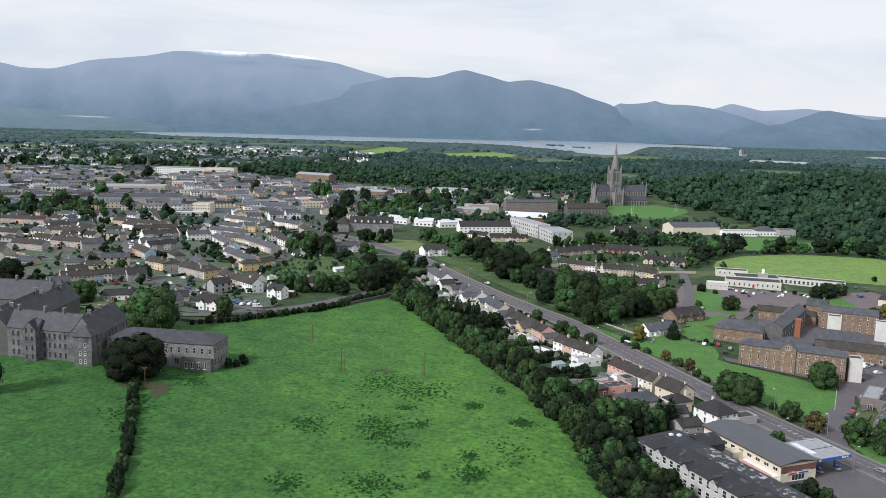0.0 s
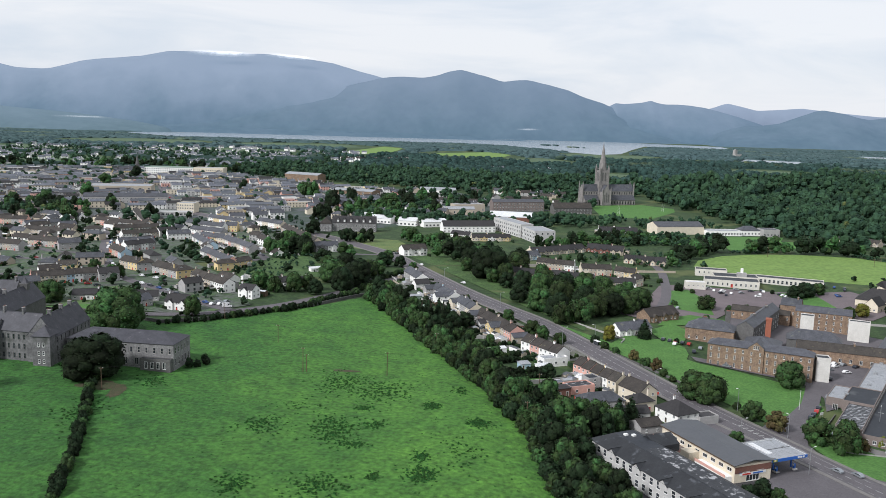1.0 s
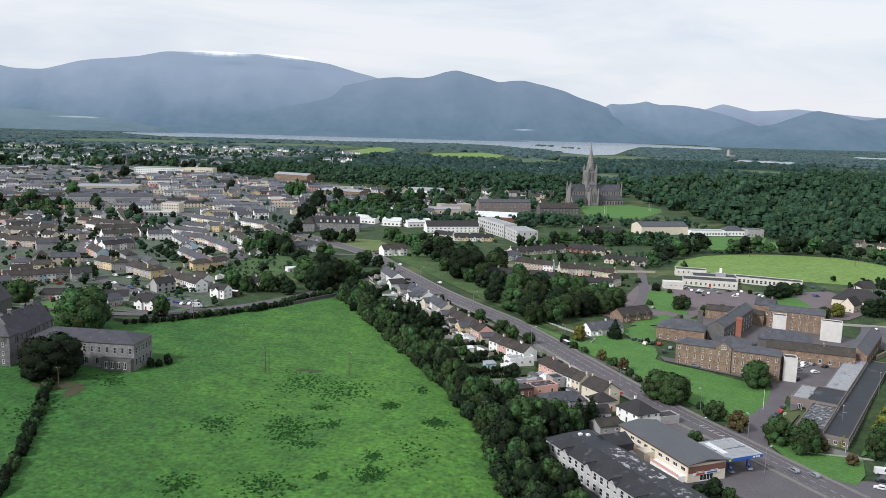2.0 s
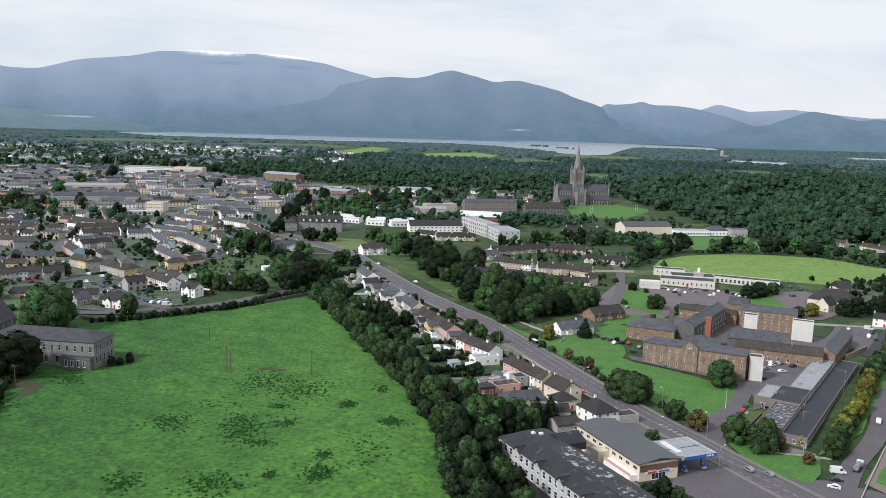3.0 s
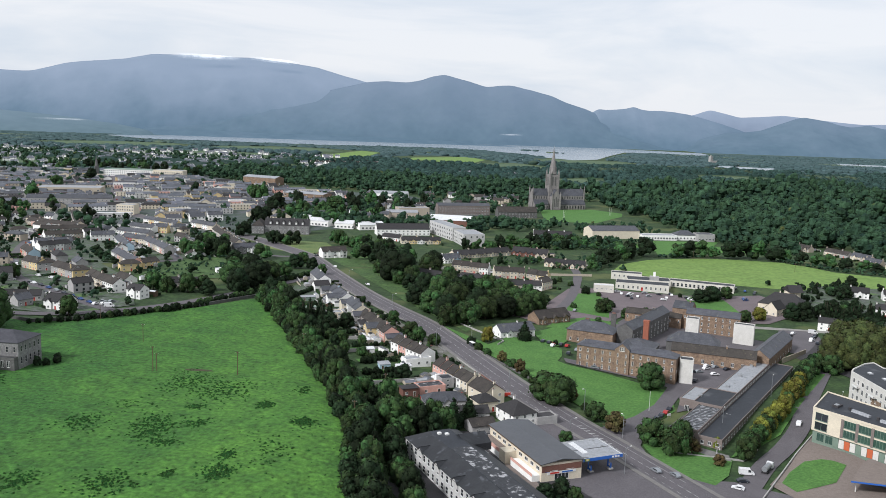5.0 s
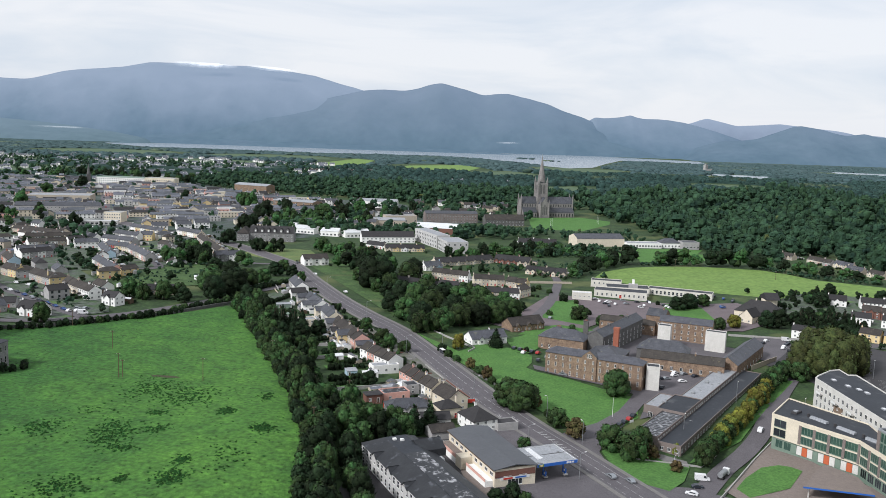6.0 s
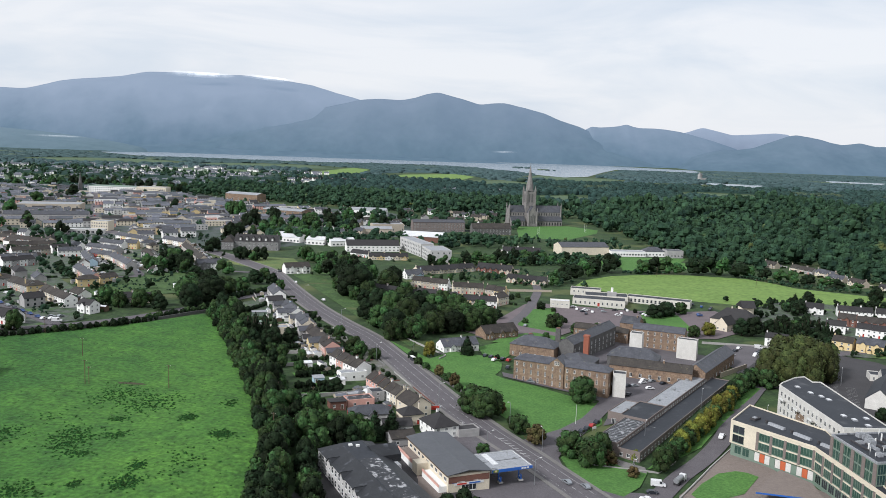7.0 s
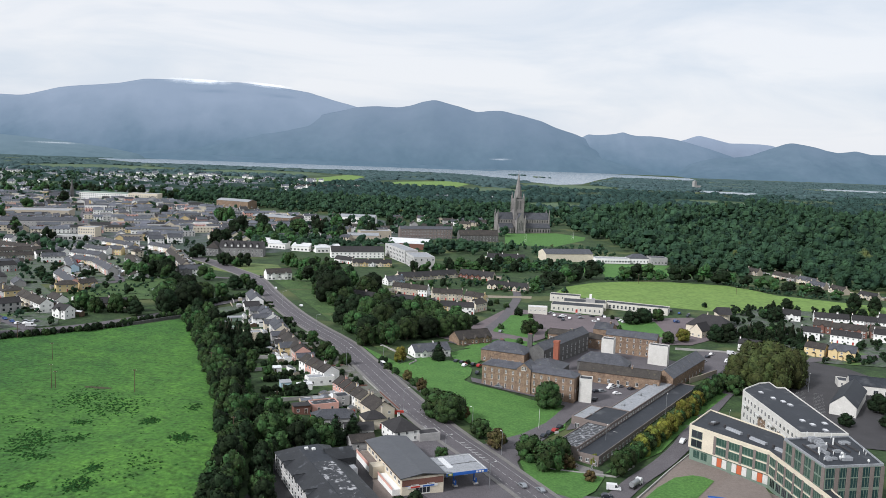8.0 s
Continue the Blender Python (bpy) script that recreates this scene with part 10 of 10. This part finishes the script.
for a, b, n in (((-238, 668), (-290, 840), 14), ((-186, 546), (-212, 600), 6), ((-300, 604), (-220, 604), 7), ((-150, 735), (-108, 640), 9), ((-160, 510), (-104, 462), 8)):
    for k in range(n):
        p = Vector(a).lerp(Vector(b), k / n)
        dissolve(car(p.x + 2.4, p.y, math.degrees(math.atan2(b[1] - a[1], b[0] - a[0])), crnd.choice(list(CARS)[:5])))
bpy.data.batch_remove(DOOMED)
tagged(new("street_cars", bulk_mesh("street_cars", BULK)), "small cars parked along the far streets", "cars", kind="stuff")


# ---- poles and lamps ----
def pole(x, y, h, m="timber", arm=0.0, rot=0.0):
    lamp = arm > 0
    t = thing("street_lamp" if lamp else "utility_pole", x, y, rot, "grey steel street lamp beside the road" if lamp else "weathered wooden utility pole", "lamp" if lamp else "pole", "street lamps" if lamp else "utility poles")
    part("post", Shape().tube((0, 0, -0.5), (0, 0, h), 0.13 if lamp else 0.17, 0.08 if lamp else 0.13, M[m]), t)
    if lamp:
        part("arm", Shape().tube((0, 0, h - 0.05), (arm, 0, h + 0.35), 0.06, 0.05, M[m]), t)
        part("lantern", Shape().box(arm - 0.1, arm + 0.7, -0.16, 0.16, h + 0.28, h + 0.46, M["frame"]), t)
    else:
        part("crossarm", Shape().box(-0.8, 0.8, -0.06, 0.06, h - 0.6, h - 0.45, M["timber"]), t)
        for u in (-0.7, 0, 0.7):
            part("insulator", Shape().tube((u, 0, h - 0.45), (u, 0, h - 0.2), 0.06, 0.05, M["frame"], 6), t)


for x, y, h in ((-90, 434, 9), (-56, 396, 9), (-38, 352, 11), (-36.5, 352.5, 8), (-2, 352, 10.5), (-110, 316, 9), (327, 756, 9), (62, 340, 9), (402, 712, 8), (52, 300, 9), (20, 400, 8)):
    pole(x, y, h)
for x, y, a, r in ((133, 301, 2.0, 20), (146, 339, 0.8, 200), (116, 358, 2, 20), (85, 421, 2, 20), (104, 432, 1.2, 200), (60, 500, 2, 20), (148, 276, 2.0, 30), (156, 312, 0.8, 120), (28, 575, 2, 20), (202, 330, 1, 60), (262, 350, 1, 60),
                   (330, 418, 1, 60), (240, 372, 1, 60)):
    pole(x, y, 9.5, "steel", a, r)
# one pole of the lawn
t = thing("flag_pole", 176, 347, 0, "slim white pole on the lawn", "pole")
part("post", Shape().tube((0, 0, -0.3), (0, 0, 9), 0.1, 0.06, M["frame"]), t)
t = thing("lawn_sign", 183, 341, 30, "white notice board on the lawn", "sign")
part("board", Shape().box(-1.1, 1.1, -0.05, 0.05, 0.8, 1.9, M["frame"]), t)
part("post", Shape().box(-0.9, -0.8, -0.04, 0.04, -0.3, 0.8, M["steel"]), t)
part("post", Shape().box(0.8, 0.9, -0.04, 0.04, -0.3, 0.8, M["steel"]), t)


def wire(pts, sag=1.0):
    s = Shape()
    for (a, b) in zip(pts, pts[1:]):
        a, b = Vector(a), Vector(b)
        q = [a.lerp(b, k / 10) + Vector((0, 0, -sag * 4 * (k / 10) * (1 - k / 10))) for k in range(11)]
        for c, d in zip(q, q[1:]):
            s.tube(c, d, 0.025, 0.025, M["rubber"], 4)
    tagged(new("overhead_wire", s.mesh("overhead_wire", True)), "thin dark overhead wire between poles", "wire", "overhead wires")


def top(x, y, h):
    return (x, y, gz(x, y) + h)


for u in (-0.7, 0.7):
    wire([top(-90 + u, 434, 8.8), top(-56 + u, 396, 8.8), top(-2 + u, 352, 10.3), top(52 + u, 300, 8.8)])
    wire([top(-110 + u, 316, 8.8), top(-38 + u, 352, 10.8)])

# bus shelter, rugby posts
t = thing("bus_shelter", 104, 426, 112, "small white-roofed bus shelter by the road", "bus shelter")
part("roof", Shape().box(-2.2, 2.2, -0.9, 0.9, 2.4, 2.55, M["frame"]), t)
part("back_panel", Shape().box(-2.1, 2.1, 0.8, 0.86, 0.2, 2.3, M["glass"]), t)
for u in (-2.0, 2.0):
    part("post", Shape().box(u - 0.06, u + 0.06, 0.74, 0.86, -0.3, 2.4, M["steel"]), t)
for x, y in ((262, 1070), (332, 1118)):
    t = thing("goal_posts", x, y, 100, "tall white rugby goal posts on the lawn", "goal posts")
    for u in (-2.8, 2.8):
        part("post", Shape().tube((u, 0, -0.3), (u, 0, 11), 0.12, 0.08, M["frame"], 6), t)
    part("crossbar", Shape().tube((-2.8, 0, 3), (2.8, 0, 3), 0.08, 0.08, M["frame"], 6), t)
